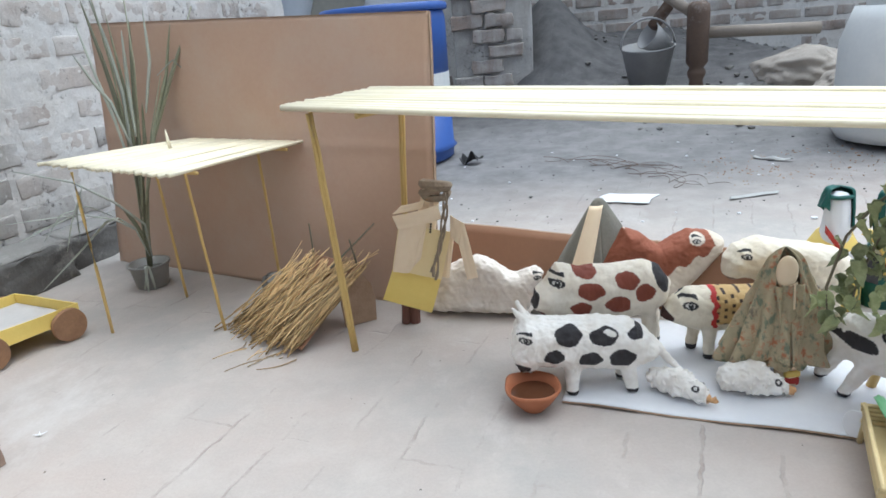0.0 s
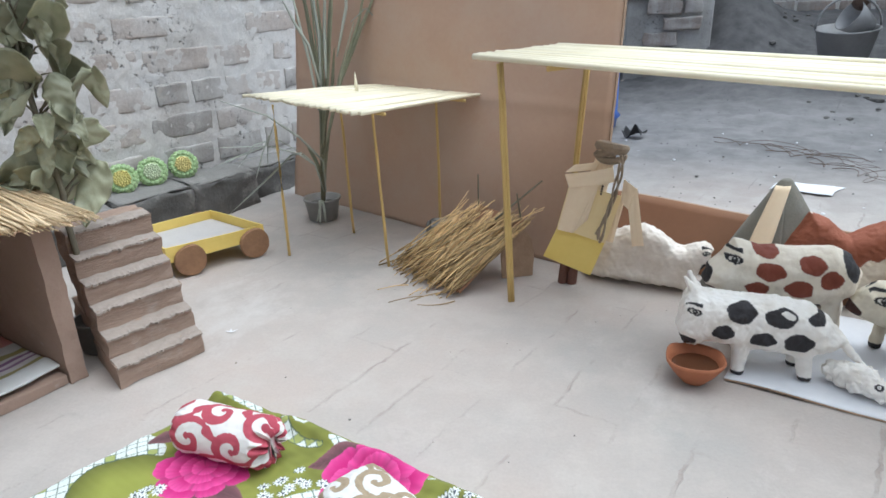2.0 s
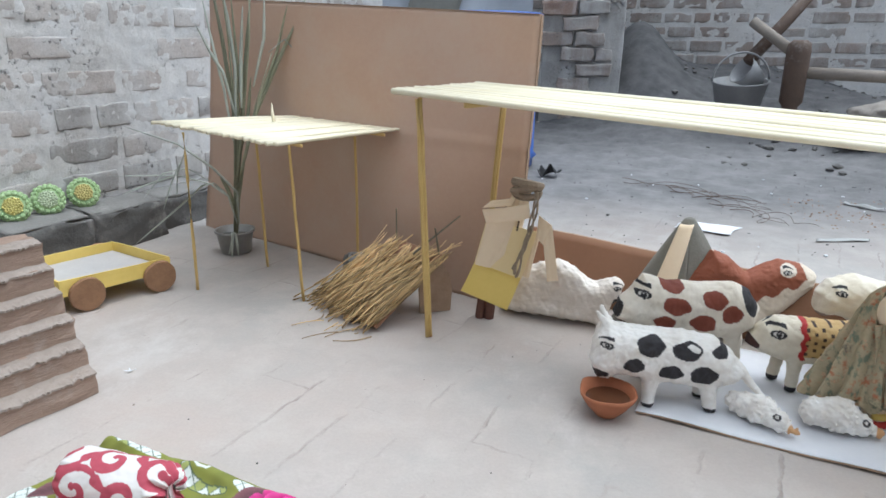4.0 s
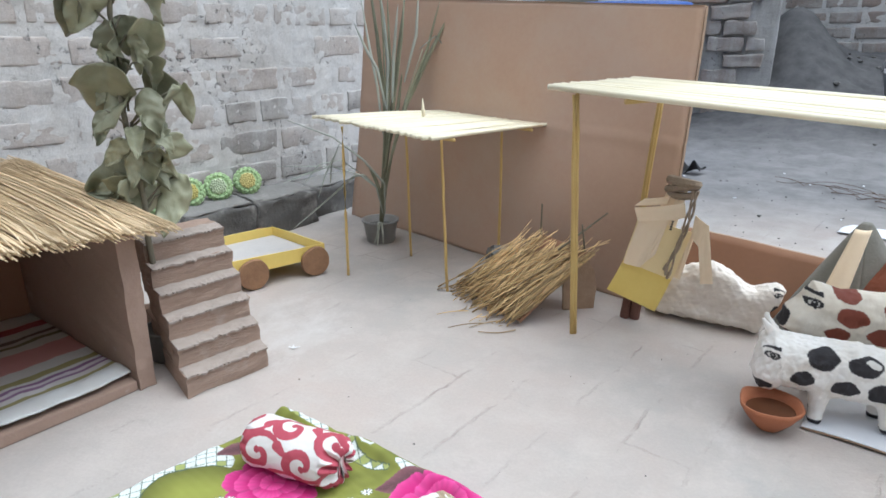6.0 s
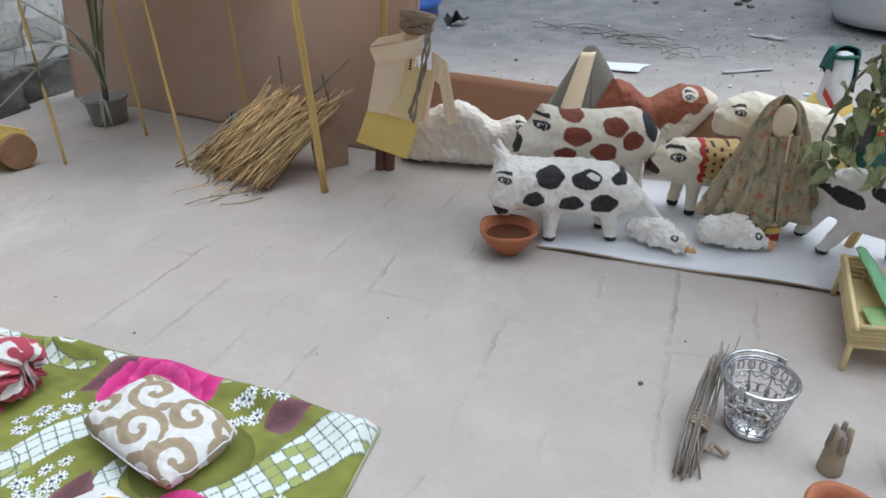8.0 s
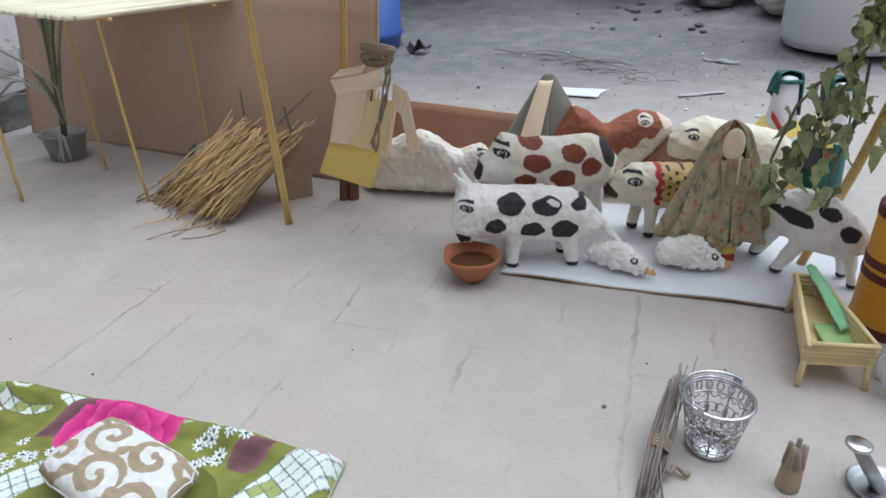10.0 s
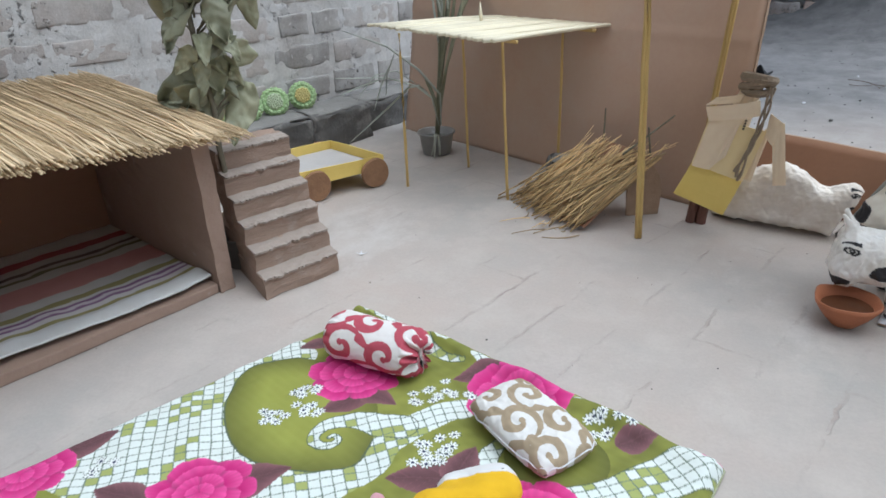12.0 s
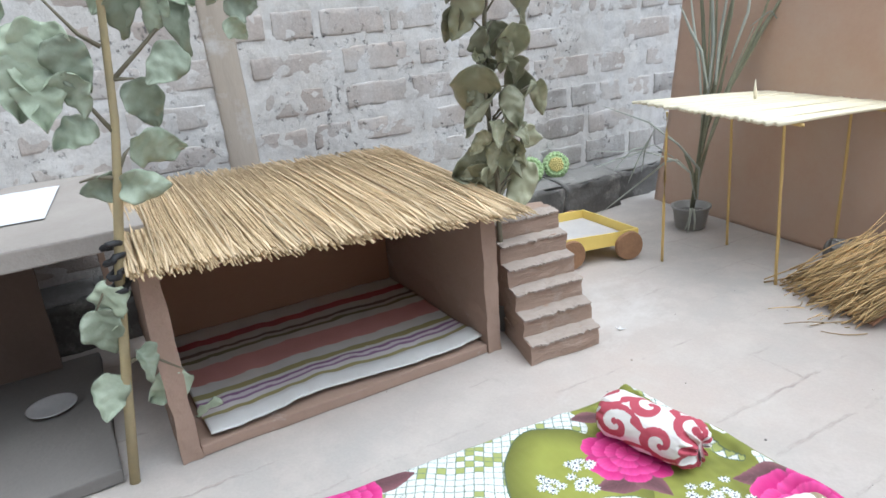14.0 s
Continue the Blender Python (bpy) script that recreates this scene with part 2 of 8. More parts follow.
def painted(name, rough=0.75, bump=0.5, grain=90.0, worn=0.12, weave=0.0):
    """Takes the colour of the paint on the mesh, with grain and wear."""
    m, n, l, bsdf = node_mat(name)
    co = n.new("ShaderNodeTexCoord").outputs["Object"]
    a = n.new("ShaderNodeAttribute")
    a.attribute_name = "paint"
    small = noise_tex(n, l, co, grain, 4, 0.7)
    big = noise_tex(n, l, co, 22, 4, 0.6)
    c = mix_colour(n, l, min(1.0, worn * 5), a.outputs["Color"], mix_colour(n, l, ramp(n, l, big, 0.35, 0.62), (0.80, 0.76, 0.70), (1.0, 1.0, 1.0)), "MULTIPLY")
    c = mix_colour(n, l, ramp(n, l, small, 0.74, 0.95), c, (0.3, 0.27, 0.24)) if worn > 0.1 else c
    l.new(c, bsdf.inputs["Base Color"])
    bsdf.inputs["Roughness"].default_value = rough
    b = n.new("ShaderNodeBump")
    b.inputs["Strength"].default_value, b.inputs["Distance"].default_value = bump, 0.003
    src = small
    if weave:
        w1, w2 = n.new("ShaderNodeTexWave"), n.new("ShaderNodeTexWave")
        for w, axis in ((w1, "X"), (w2, "Y")):
            w.bands_direction = axis
            w.inputs["Scale"].default_value = weave
            l.new(co, w.inputs["Vector"])
        add = n.new("ShaderNodeMath")
        l.new(w1.outputs[1], add.inputs[0])
        l.new(w2.outputs[1], add.inputs[1])
        src = add.outputs[0]
    l.new(src, b.inputs["Height"])
    l.new(b.outputs[0], bsdf.inputs["Normal"])
    return m


def ground_material():
    m, n, l, bsdf = node_mat("dusty_paving")
    co = n.new("ShaderNodeTexCoord").outputs["Object"]
    mp = n.new("ShaderNodeMapping")
    mp.inputs["Rotation"].default_value = (0, 0, radians(-68))
    l.new(co, mp.inputs[0])
    off = n.new("ShaderNodeVectorMath")
    off.operation = "SCALE"
    off.inputs[3].default_value = 0.035
    l.new(noise_tex(n, l, co, 11, 3), off.inputs[0])
    add = n.new("ShaderNodeVectorMath")
    l.new(mp.outputs[0], add.inputs[0])
    l.new(off.outputs[0], add.inputs[1])
    br = n.new("ShaderNodeTexBrick")
    br.inputs["Scale"].default_value = 1.0
    br.inputs["Brick Width"].default_value, br.inputs["Row Height"].default_value = 0.85, 0.118
    br.inputs["Mortar Size"].default_value, br.inputs["Mortar Smooth"].default_value = 0.004, 0.6
    l.new(add.outputs[0], br.inputs["Vector"])
    mask = ramp(n, l, noise_tex(n, l, co, 3.6, 6, 0.72), 0.49, 0.69)
    joint = n.new("ShaderNodeMath")
    joint.operation = "MULTIPLY"
    l.new(br.outputs["Fac"], joint.inputs[0])
    l.new(mask, joint.inputs[1])
    joint.use_clamp = True
    big = noise_tex(n, l, co, 1.6, 5, 0.6)
    mid = noise_tex(n, l, co, 9, 5, 0.65)
    fine = noise_tex(n, l, co, 170, 3, 0.7)
    c = mix_colour(n, l, ramp(n, l, big, 0.35, 0.65), (0.475, 0.405, 0.36), (0.40, 0.38, 0.355))
    c = mix_colour(n, l, ramp(n, l, mid, 0.45, 0.75), c, (0.50, 0.455, 0.415))
    smear = noise_tex(n, l, co, 2.6, 7, 0.7, (1.0, 0.55, 1.0))
    c = mix_colour(n, l, ramp(n, l, smear, 0.56, 0.68), c, (0.54, 0.505, 0.475))
    stain = noise_tex(n, l, co, 4.5, 6, 0.7)
    c = mix_colour(n, l, ramp(n, l, stain, 0.62, 0.80), c, (0.33, 0.285, 0.25))
    c = mix_colour(n, l, 0.055, c, mix_colour(n, l, ramp(n, l, fine, 0.35, 0.65), (0.26, 0.21, 0.18), (0.7, 0.63, 0.58)))
    c = mix_colour(n, l, joint.outputs[0], c, (0.33, 0.28, 0.25))
    specks = noise_tex(n, l, co, 60, 2, 0.5)
    c = mix_colour(n, l, ramp(n, l, specks, 0.77, 0.80), c, (0.2, 0.16, 0.13))
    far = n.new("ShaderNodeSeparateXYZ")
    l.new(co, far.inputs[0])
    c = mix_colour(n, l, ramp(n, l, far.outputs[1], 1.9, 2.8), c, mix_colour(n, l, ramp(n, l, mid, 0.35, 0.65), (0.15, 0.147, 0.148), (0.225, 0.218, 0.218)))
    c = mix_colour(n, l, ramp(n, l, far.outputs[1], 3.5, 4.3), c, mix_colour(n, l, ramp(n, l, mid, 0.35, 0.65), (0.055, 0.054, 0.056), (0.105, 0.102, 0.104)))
    l.new(c, bsdf.inputs["Base Color"])
    bsdf.inputs["Roughness"].default_value = 0.85
    h = n.new("ShaderNodeMath")
    h.operation = "MULTIPLY_ADD"
    h.inputs[1].default_value = -1.6
    l.new(joint.outputs[0], h.inputs[0])
    l.new(mid, h.inputs[2])
    h2 = n.new("ShaderNodeMath")
    h2.operation = "MULTIPLY_ADD"
    h2.inputs[1].default_value = 0.25
    l.new(fine, h2.inputs[0])
    l.new(h.outputs[0], h2.inputs[2])
    b = n.new("ShaderNodeBump")
    b.inputs["Strength"].default_value, b.inputs["Distance"].default_value = 0.5, 0.004
    l.new(h2.outputs[0], b.inputs["Height"])
    l.new(b.outputs[0], bsdf.inputs["Normal"])
    return m


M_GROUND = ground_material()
M_CARD = mat("brown_cardboard", (0.54, 0.375, 0.275), (0.48, 0.325, 0.235), scale=3, fine=70, rough=0.75, bump=0.08, dirt=(0.52, 0.41, 0.33), dirt_scale=1.6, dirt_at=(0.45, 0.75))
M_CARD_CUT = mat("cut_cardboard_edge", (0.42, 0.30, 0.21), (0.30, 0.2, 0.13), scale=30, fine=220, rough=0.9, bump=0.5)
M_CLAYCARD = mat("mud_washed_board", (0.375, 0.27, 0.21), (0.285, 0.20, 0.15), scale=9, fine=45, rough=0.88, bump=0.8, stretch=(0.8, 0.8, 6.0), dirt=(0.40, 0.32, 0.265), dirt_scale=11, dirt_at=(0.56, 0.74))
M_DUSTY = mat("dust_covered_board", (0.40, 0.365, 0.33), (0.33, 0.295, 0.265), scale=7, fine=110, rough=0.92, bump=0.3)
def old_wall(name, under, other, vary=0.0, pale=(0.66, 0.645, 0.63)):
    """Brick or plaster under worn limewash: soft smears, chalky drips and small dark pits across the joints."""
    m, n, l, bsdf = node_mat(name)
    co = n.new("ShaderNodeNewGeometry").outputs["Position"]
    c = mix_colour(n, l, ramp(n, l, noise_tex(n, l, co, 6, 5), 0.3, 0.7), under, other)
    if vary:
        info = n.new("ShaderNodeObjectInfo")
        c = mix_colour(n, l, ramp(n, l, info.outputs["Random"], 0.1, 2.2), c, tuple(0.70 * x for x in other))
    wash = noise_tex(n, l, co, 3.4, 8, 0.62, (1.0, 1.0, 1.7))
    c = mix_colour(n, l, ramp(n, l, wash, 0.44, 0.70), c, pale)
    drips = noise_tex(n, l, co, 9.0, 6, 0.6, (1.0, 1.0, 0.22))
    c = mix_colour(n, l, ramp(n, l, drips, 0.46, 1.05), c, (0.70, 0.70, 0.70))
    grime = noise_tex(n, l, co, 2.3, 8, 0.66)
    c = mix_colour(n, l, ramp(n, l, grime, 0.52, 1.05), c, (0.30, 0.29, 0.275))
    peel = noise_tex(n, l, co, 13, 8, 0.74)
    c = mix_colour(n, l, ramp(n, l, peel, 0.53, 0.84), c, (0.38, 0.355, 0.33))
    fine = noise_tex(n, l, co, 120, 3, 0.7)
    c = mix_colour(n, l, 0.12, c, mix_colour(n, l, ramp(n, l, fine, 0.35, 0.65), (0.15, 0.145, 0.14), (0.68, 0.67, 0.65)))
    pits = n.new("ShaderNodeMath")
    pits.operation = "MULTIPLY"
    l.new(ramp(n, l, noise_tex(n, l, co, 60, 4, 0.65), 0.56, 0.68), pits.inputs[0])
    l.new(ramp(n, l, noise_tex(n, l, co, 5.5, 5, 0.7), 0.47, 0.60), pits.inputs[1])
    c = mix_colour(n, l, pits.outputs[0], c, (0.13, 0.12, 0.115))
    l.new(c, bsdf.inputs["Base Color"])
    bsdf.inputs["Roughness"].default_value = 0.94
    hgt = n.new("ShaderNodeMath")
    hgt.operation = "MULTIPLY_ADD"
    hgt.inputs[1].default_value = -0.8
    l.new(pits.outputs[0], hgt.inputs[0])
    l.new(noise_tex(n, l, co, 22, 7, 0.7), hgt.inputs[2])
    b = n.new("ShaderNodeBump")
    b.inputs["Strength"].default_value, b.inputs["Distance"].default_value = 0.65, 0.010
    l.new(hgt.outputs[0], b.inputs["Height"])
    l.new(b.outputs[0], bsdf.inputs["Normal"])
    return m


M_MORTAR = old_wall("old_lime_plaster", (0.68, 0.65, 0.615), (0.60, 0.57, 0.535))
M_BRICK = old_wall("limewashed_brick", (0.52, 0.45, 0.40), (0.455, 0.39, 0.345), vary=1.0, pale=(0.60, 0.57, 0.54))
# Darker brick; low in wall_west its tone also carries the shade there.
M_DARKBRICK = old_wall("dark_grey_brick", (0.37, 0.335, 0.305), (0.29, 0.265, 0.242), vary=1.0, pale=(0.46, 0.44, 0.415))
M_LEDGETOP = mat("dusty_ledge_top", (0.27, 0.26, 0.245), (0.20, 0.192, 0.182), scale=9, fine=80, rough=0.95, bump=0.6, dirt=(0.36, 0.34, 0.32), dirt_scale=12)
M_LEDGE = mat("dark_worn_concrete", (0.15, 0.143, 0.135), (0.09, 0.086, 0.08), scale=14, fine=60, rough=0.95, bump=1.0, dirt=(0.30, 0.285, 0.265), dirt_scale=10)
M_OLIVE = mat("pale_olive_leaf", (0.345, 0.34, 0.23), (0.24, 0.245, 0.155), scale=18, fine=90, rough=0.5, bump=0.2, vary=0.35)
M_WILTED = mat("wilted_green_leaf", (0.20, 0.245, 0.095), (0.48, 0.52, 0.29), scale=40, fine=90, rough=0.5, bump=0.2, vary=0.4)
M_WHEEL = mat("brown_corrugated_card", (0.34, 0.19, 0.10), (0.22, 0.12, 0.065), scale=30, fine=140, rough=0.85, bump=0.4)
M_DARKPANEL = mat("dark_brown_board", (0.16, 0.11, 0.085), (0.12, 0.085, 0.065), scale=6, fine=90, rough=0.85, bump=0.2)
M_FARBRICK = old_wall("weathered_red_brick", (0.34, 0.255, 0.21), (0.26, 0.215, 0.185), vary=1.0, pale=(0.40, 0.37, 0.34))
M_STRIP = mat("dark_cardboard", (0.30, 0.155, 0.088), (0.26, 0.135, 0.076), scale=4, fine=70, rough=0.75, bump=0.1)
M_PALEREED = mat("peeled_cane", (0.89, 0.83, 0.65), (0.80, 0.72, 0.51), scale=12, fine=160, rough=0.5, bump=0.1, vary=0.1)
M_POST = mat("yellow_cane", (0.62, 0.44, 0.16), (0.52, 0.35, 0.12), scale=20, fine=200, rough=0.5, bump=0.15, vary=0.1)
M_STRAW = mat("dry_straw", (0.63, 0.45, 0.225), (0.38, 0.26, 0.12), scale=15, fine=200, rough=0.65, bump=0.2, vary=0.5)
M_THATCH = mat("golden_grass_stalk", (0.73, 0.58, 0.38), (0.57, 0.43, 0.26), scale=9, fine=200, rough=0.65, bump=0.2, vary=0.28)
M_THATCHLOOSE = mat("loose_grass_stalk", (0.74, 0.58, 0.36), (0.40, 0.28, 0.15), scale=60, fine=300, rough=0.7, bump=0.2)
M_YELLOW = mat("yellow_paper", (0.86, 0.66, 0.19), (0.80, 0.60, 0.15), scale=10, fine=90, rough=0.6, bump=0.1)
M_PAPERGREY = mat("grey_card_lining", (0.56, 0.54, 0.52), (0.48, 0.46, 0.45), scale=14, fine=120, rough=0.85, bump=0.2)
M_WHITEPAPER = mat("white_paper", (0.78, 0.79, 0.82), (0.70, 0.71, 0.75), scale=5, fine=60, rough=0.7, bump=0.12)
M_TERRA = mat("terracotta", (0.42, 0.155, 0.07), (0.34, 0.12, 0.055), scale=20, fine=140, rough=0.7, bump=0.25)
M_SOIL = mat("grey_soil", (0.17, 0.165, 0.155), (0.115, 0.11, 0.105), scale=10, fine=70, rough=0.95, bump=0.9)
M_LEAF = mat("dusty_green_leaf", (0.27, 0.32, 0.225), (0.40, 0.45, 0.345), scale=18, fine=90, rough=0.55, bump=0.2, vary=0.3)
M_STEM = mat("grey_green_bark", (0.22, 0.2, 0.14), (0.15, 0.13, 0.09), scale=30, fine=150, rough=0.8, bump=0.4)
M_PALM = mat("palm_leaflet", (0.185, 0.185, 0.12), (0.29, 0.295, 0.21), scale=18, fine=120, rough=0.45, bump=0.15, vary=0.4)
M_POT = mat("grey_plastic_tub", (0.16, 0.155, 0.145), (0.12, 0.115, 0.105), scale=14, fine=90, rough=0.55, bump=0.1)
M_CREAM = mat("cream_paper", (0.90, 0.75, 0.55), (0.84, 0.67, 0.46), scale=9, fine=90, rough=0.65, bump=0.1)
M_PALEYELLOW = mat("pale_yellow_paper", (0.90, 0.74, 0.42), (0.86, 0.68, 0.34), scale=10, fine=90, rough=0.6, bump=0.1)
M_ROPE = mat("twisted_cloth_rope", (0.40, 0.32, 0.235), (0.26, 0.20, 0.145), scale=40, fine=220, rough=0.95, bump=0.8)
M_BROWN = mat("brown_foot_paint", (0.16, 0.07, 0.05), (0.12, 0.055, 0.04), scale=20, fine=120, rough=0.7)
M_METAL = mat("silver_metal", (0.76, 0.77, 0.79), (0.34, 0.345, 0.36), scale=70, fine=150, rough=0.22, bump=0.05, metal=1.0)
M_STEEL = mat("dull_steel", (0.42, 0.43, 0.44), (0.3, 0.3, 0.31), scale=15, fine=90, rough=0.4, bump=0.1, metal=1.0)
M_BLUE = mat("blue_plastic", (0.045, 0.12, 0.42), (0.04, 0.1, 0.36), scale=6, fine=60, rough=0.45, bump=0.08)
M_WHITEPLASTIC = mat("white_plastic", (0.74, 0.75, 0.74), (0.64, 0.66, 0.66), scale=5, fine=50, rough=0.4, bump=0.06)
M_DARKWOOD = mat("dark_turned_wood", (0.13, 0.085, 0.06), (0.09, 0.06, 0.045), scale=12, fine=100, rough=0.7, bump=0.4, dirt=(0.28, 0.26, 0.24))
M_GREYWOOD = mat("weathered_wood", (0.30, 0.26, 0.22), (0.22, 0.19, 0.16), scale=12, fine=100, rough=0.85, bump=0.5)
M_PESTLE = mat("pale_worn_wood", (0.42, 0.35, 0.24), (0.30, 0.24, 0.17), scale=16, fine=90, rough=0.8, bump=0.4)
M_CANE = mat("tan_split_cane", (0.74, 0.61, 0.33), (0.64, 0.50, 0.25), scale=14, fine=160, rough=0.55, bump=0.15, vary=0.15)
M_HUTWALL = mat("mud_washed_red_board", (0.355, 0.25, 0.195), (0.30, 0.205, 0.155), scale=8, fine=110, rough=0.88, bump=0.35, dirt=(0.50, 0.44, 0.40), dirt_scale=9, dirt_at=(0.60, 0.74))
# The roof slab's shade on the platform is put into this dark tone.
M_PLATFORM = mat("shaded_mud_platform", (0.20, 0.186, 0.172), (0.165, 0.153, 0.142), scale=6, fine=110, rough=0.9, bump=0.3)
# Treads paler than risers: dust, plus light from above put into the colour.
M_TREAD = mat("dusty_toplit_tread", (0.405, 0.345, 0.30), (0.33, 0.275, 0.235), scale=8, fine=110, rough=0.9, bump=0.4)
M_TIN = mat("scuffed_tin", (0.80, 0.80, 0.80), (0.66, 0.66, 0.66), scale=30, fine=150, rough=0.40, bump=0.1, metal=0.45)
M_SACK = mat("sack_cloth", (0.38, 0.34, 0.30), (0.30, 0.27, 0.235), scale=10, fine=140, rough=0.95, bump=0.6)
M_GREYCLOTH = mat("grey_gauze", (0.30, 0.29, 0.255), (0.22, 0.215, 0.19), scale=14, fine=200, rough=0.9, bump=0.4)
M_GREENCLOTH = mat("green_satin", (0.018, 0.13, 0.105), (0.012, 0.085, 0.07), scale=12, fine=120, rough=0.45, bump=0.2)
M_BLACK = mat("black_paint", (0.02, 0.02, 0.022), (0.03, 0.03, 0.032), scale=20, fine=120, rough=0.6)
M_RED = mat("red_paint", (0.45, 0.04, 0.03), (0.38, 0.03, 0.025), scale=20, fine=120, rough=0.6)
M_TARP = mat("pale_tarpaulin", (0.52, 0.55, 0.60), (0.42, 0.45, 0.50), scale=3, fine=40, rough=0.6, bump=0.2)
M_PAINTED = painted("painted_papier_mache")

M_REDBRICK = old_wall("dull_red_brick", (0.36, 0.22, 0.16), (0.28, 0.18, 0.135), vary=1.0, pale=(0.42, 0.36, 0.31))
M_SOIL_MORTAR = old_wall("dirty_lime_mortar", (0.36, 0.345, 0.325), (0.28, 0.27, 0.255), pale=(0.46, 0.445, 0.42))

# ---- the setting ----
WALL_ANGLE = 69.0


def ground_height(x, y):
    back = np.clip((y - 1.9) / 3.2, 0, 1)
    h = 0.13 * back
    heap = np.exp(-((x - 1.5) / 1.1) ** 2 - ((y - 5.3) / 1.1) ** 2) * 0.42
    side = np.exp(-((x - 0.75) / 0.28) ** 2 - ((y - 5.0) / 0.55) ** 2) * 0.45
    right = np.exp(-((x - 2.3) / 0.55) ** 2 - ((y - 3.9) / 0.7) ** 2) * 0.22
    return h + heap + side + right


def build_ground():
    def axis(fine_lo, fine_hi, step, far):
        mid = np.arange(fine_lo, fine_hi + step / 2, step)
        grow = step * np.cumsum(1.35 ** np.arange(1, 32))
        grow = grow[grow < far]
        return np.concatenate([(fine_lo - grow)[::-1], mid, fine_hi + grow, ])

    xs, ys = axis(-2.0, 2.6, 0.025, 400), axis(-0.4, 5.6, 0.025, 400)
    X, Y = np.meshgrid(xs, ys, indexing="ij")
    P = np.stack([X, Y, X * 0], -1)
    near = ((np.abs(X) < 4) & (np.abs(Y) < 8)) * 1.0
    rough = np.clip((Y - 1.9) / 2.0, 0, 1)
    Z = ground_height(X, Y) + near * (0.0011 * lumps(P, 0.09, 3) + 0.0009 * lumps(P, 0.03, 4) - 0.001)
    Z += near * rough * (0.012 * lumps(P, 0.2, 5) + 0.008 * lumps(P, 0.06, 6))
    nx, ny = X.shape
    pts = np.stack([X, Y, Z], -1).reshape(-1, 3)
    i = np.arange(nx * ny).reshape(nx, ny)
    quads = np.stack([i[:-1, :-1], i[1:, :-1], i[1:, 1:], i[:-1, 1:]], -1).reshape(-1, 4)
    me = bpy.data.meshes.new("ground")
    me.from_pydata(pts.tolist(), [], quads.tolist())
    me.polygons.foreach_set("use_smooth", [True] * len(quads))
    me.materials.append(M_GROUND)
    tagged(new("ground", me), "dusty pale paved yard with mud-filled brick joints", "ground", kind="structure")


build_ground()


def uneven_block(sx, sy, sz, seed, rough, cuts=3, bevel=0.006):
    return box(sx, sy, sz, (0, 0, 0), bevel, rough=rough, seed=seed, cuts=cuts)


def brick_wall(name, origin, yaw, length, low, high, thick, pitch, first, brick_len, brick_h, material, mortar, label, seed, proud=0.004, skip=0.12, shade_material=None):
    """A wall along local x, its face at local y = 0 towards -y; every brick a piece of its own."""
    r = rng(seed)
    wall = thing(name, (*origin, 0), label, "wall", kind="structure", yaw=yaw)
    grid = 0.013 if shade_material else 0.03
    nx, nz = max(2, int(length / grid)), int((high - low) / grid)

    def face(u, v):
        x, z = u * length, low + v * (high - low)
        d = 0.0035 * noise.noise(Vector((x * 9, z * 9, seed))) + 0.0045 * noise.noise(Vector((x * 31, z * 31, seed + 5))) + 0.002 * noise.noise(Vector((x * 70, z * 70, seed + 9)))
        return (x, d, z)

    b = sheet(face, nx, nz)
    part("plaster", b, mortar, wall, smooth=True)
    part("core", box(length, thick, high - low, (length / 2, thick / 2 + 0.012, (low + high) / 2)), mortar, wall)
    shapes = []
    for k in range(6):
        me = to_mesh("brick", uneven_block(brick_len, 0.03, brick_h, seed * 7 + k, 0.005), material, True)
        shapes.append(me)
    shaded_bricks = [to_mesh("brick", uneven_block(brick_len, 0.036, brick_h * 1.06, seed * 9 + k, 0.006), shade_material, True) for k in range(6)] if shade_material else None
    row, z = 0, first
    while z < high:
        if z - brick_h > low - 0.02:
            x = -(row % 2) * brick_len * 0.53 - r.random() * 0.06
            while x < length:
                w = r.choice((0.5, 0.85, 0.95, 1.0, 1.05))
                if x > -brick_len * 0.3 and x + brick_len * w < length + 0.1 and r.random() > skip:
                    # Dark bricks low and towards the corner, with shade put into their colour.
                    shaded_row = shaded_bricks and z < low + 0.50 and r.random() > (0.35 if z < low + 0.30 else 0.80) and x > length * 0.52
                    part("brick", (shaded_bricks if shaded_row else shapes)[r.randrange(6)], material, wall, m=pose(x + brick_len * w / 2, 0.015 - proud * r.uniform(0.1, 1.3), z - brick_h / 2, r.uniform(-1, 1), r.uniform(-1.2, 1.2), 0) @ Matrix.Diagonal((w, 1, r.uniform(0.85, 1.1), 1)))
                x += brick_len * w + 0.022
        row += 1
        z += pitch
    return wall


u = Vector((math.cos(radians(WALL_ANGLE)), math.sin(radians(WALL_ANGLE)), 0))
start = Vector((-1.46, 1.95, 0)) - u * 2.6
brick_wall("wall_west", (start.x, start.y), WALL_ANGLE, 4.4, -0.05, 1.75, 0.22, 0.108, 0.122, 0.24, 0.074, M_BRICK, M_MORTAR, "old limewashed brick wall with crumbling joints", 11, proud=0.0016, skip=0.04, shade_material=M_DARKBRICK)
brick_wall("wall_north", (-1.2, 5.75), -12, 6.2, 0.1, 2.4, 0.25, 0.1, 0.3, 0.22, 0.07, M_FARBRICK, M_MORTAR, "weathered brick wall behind heaped soil", 13, skip=0.25)


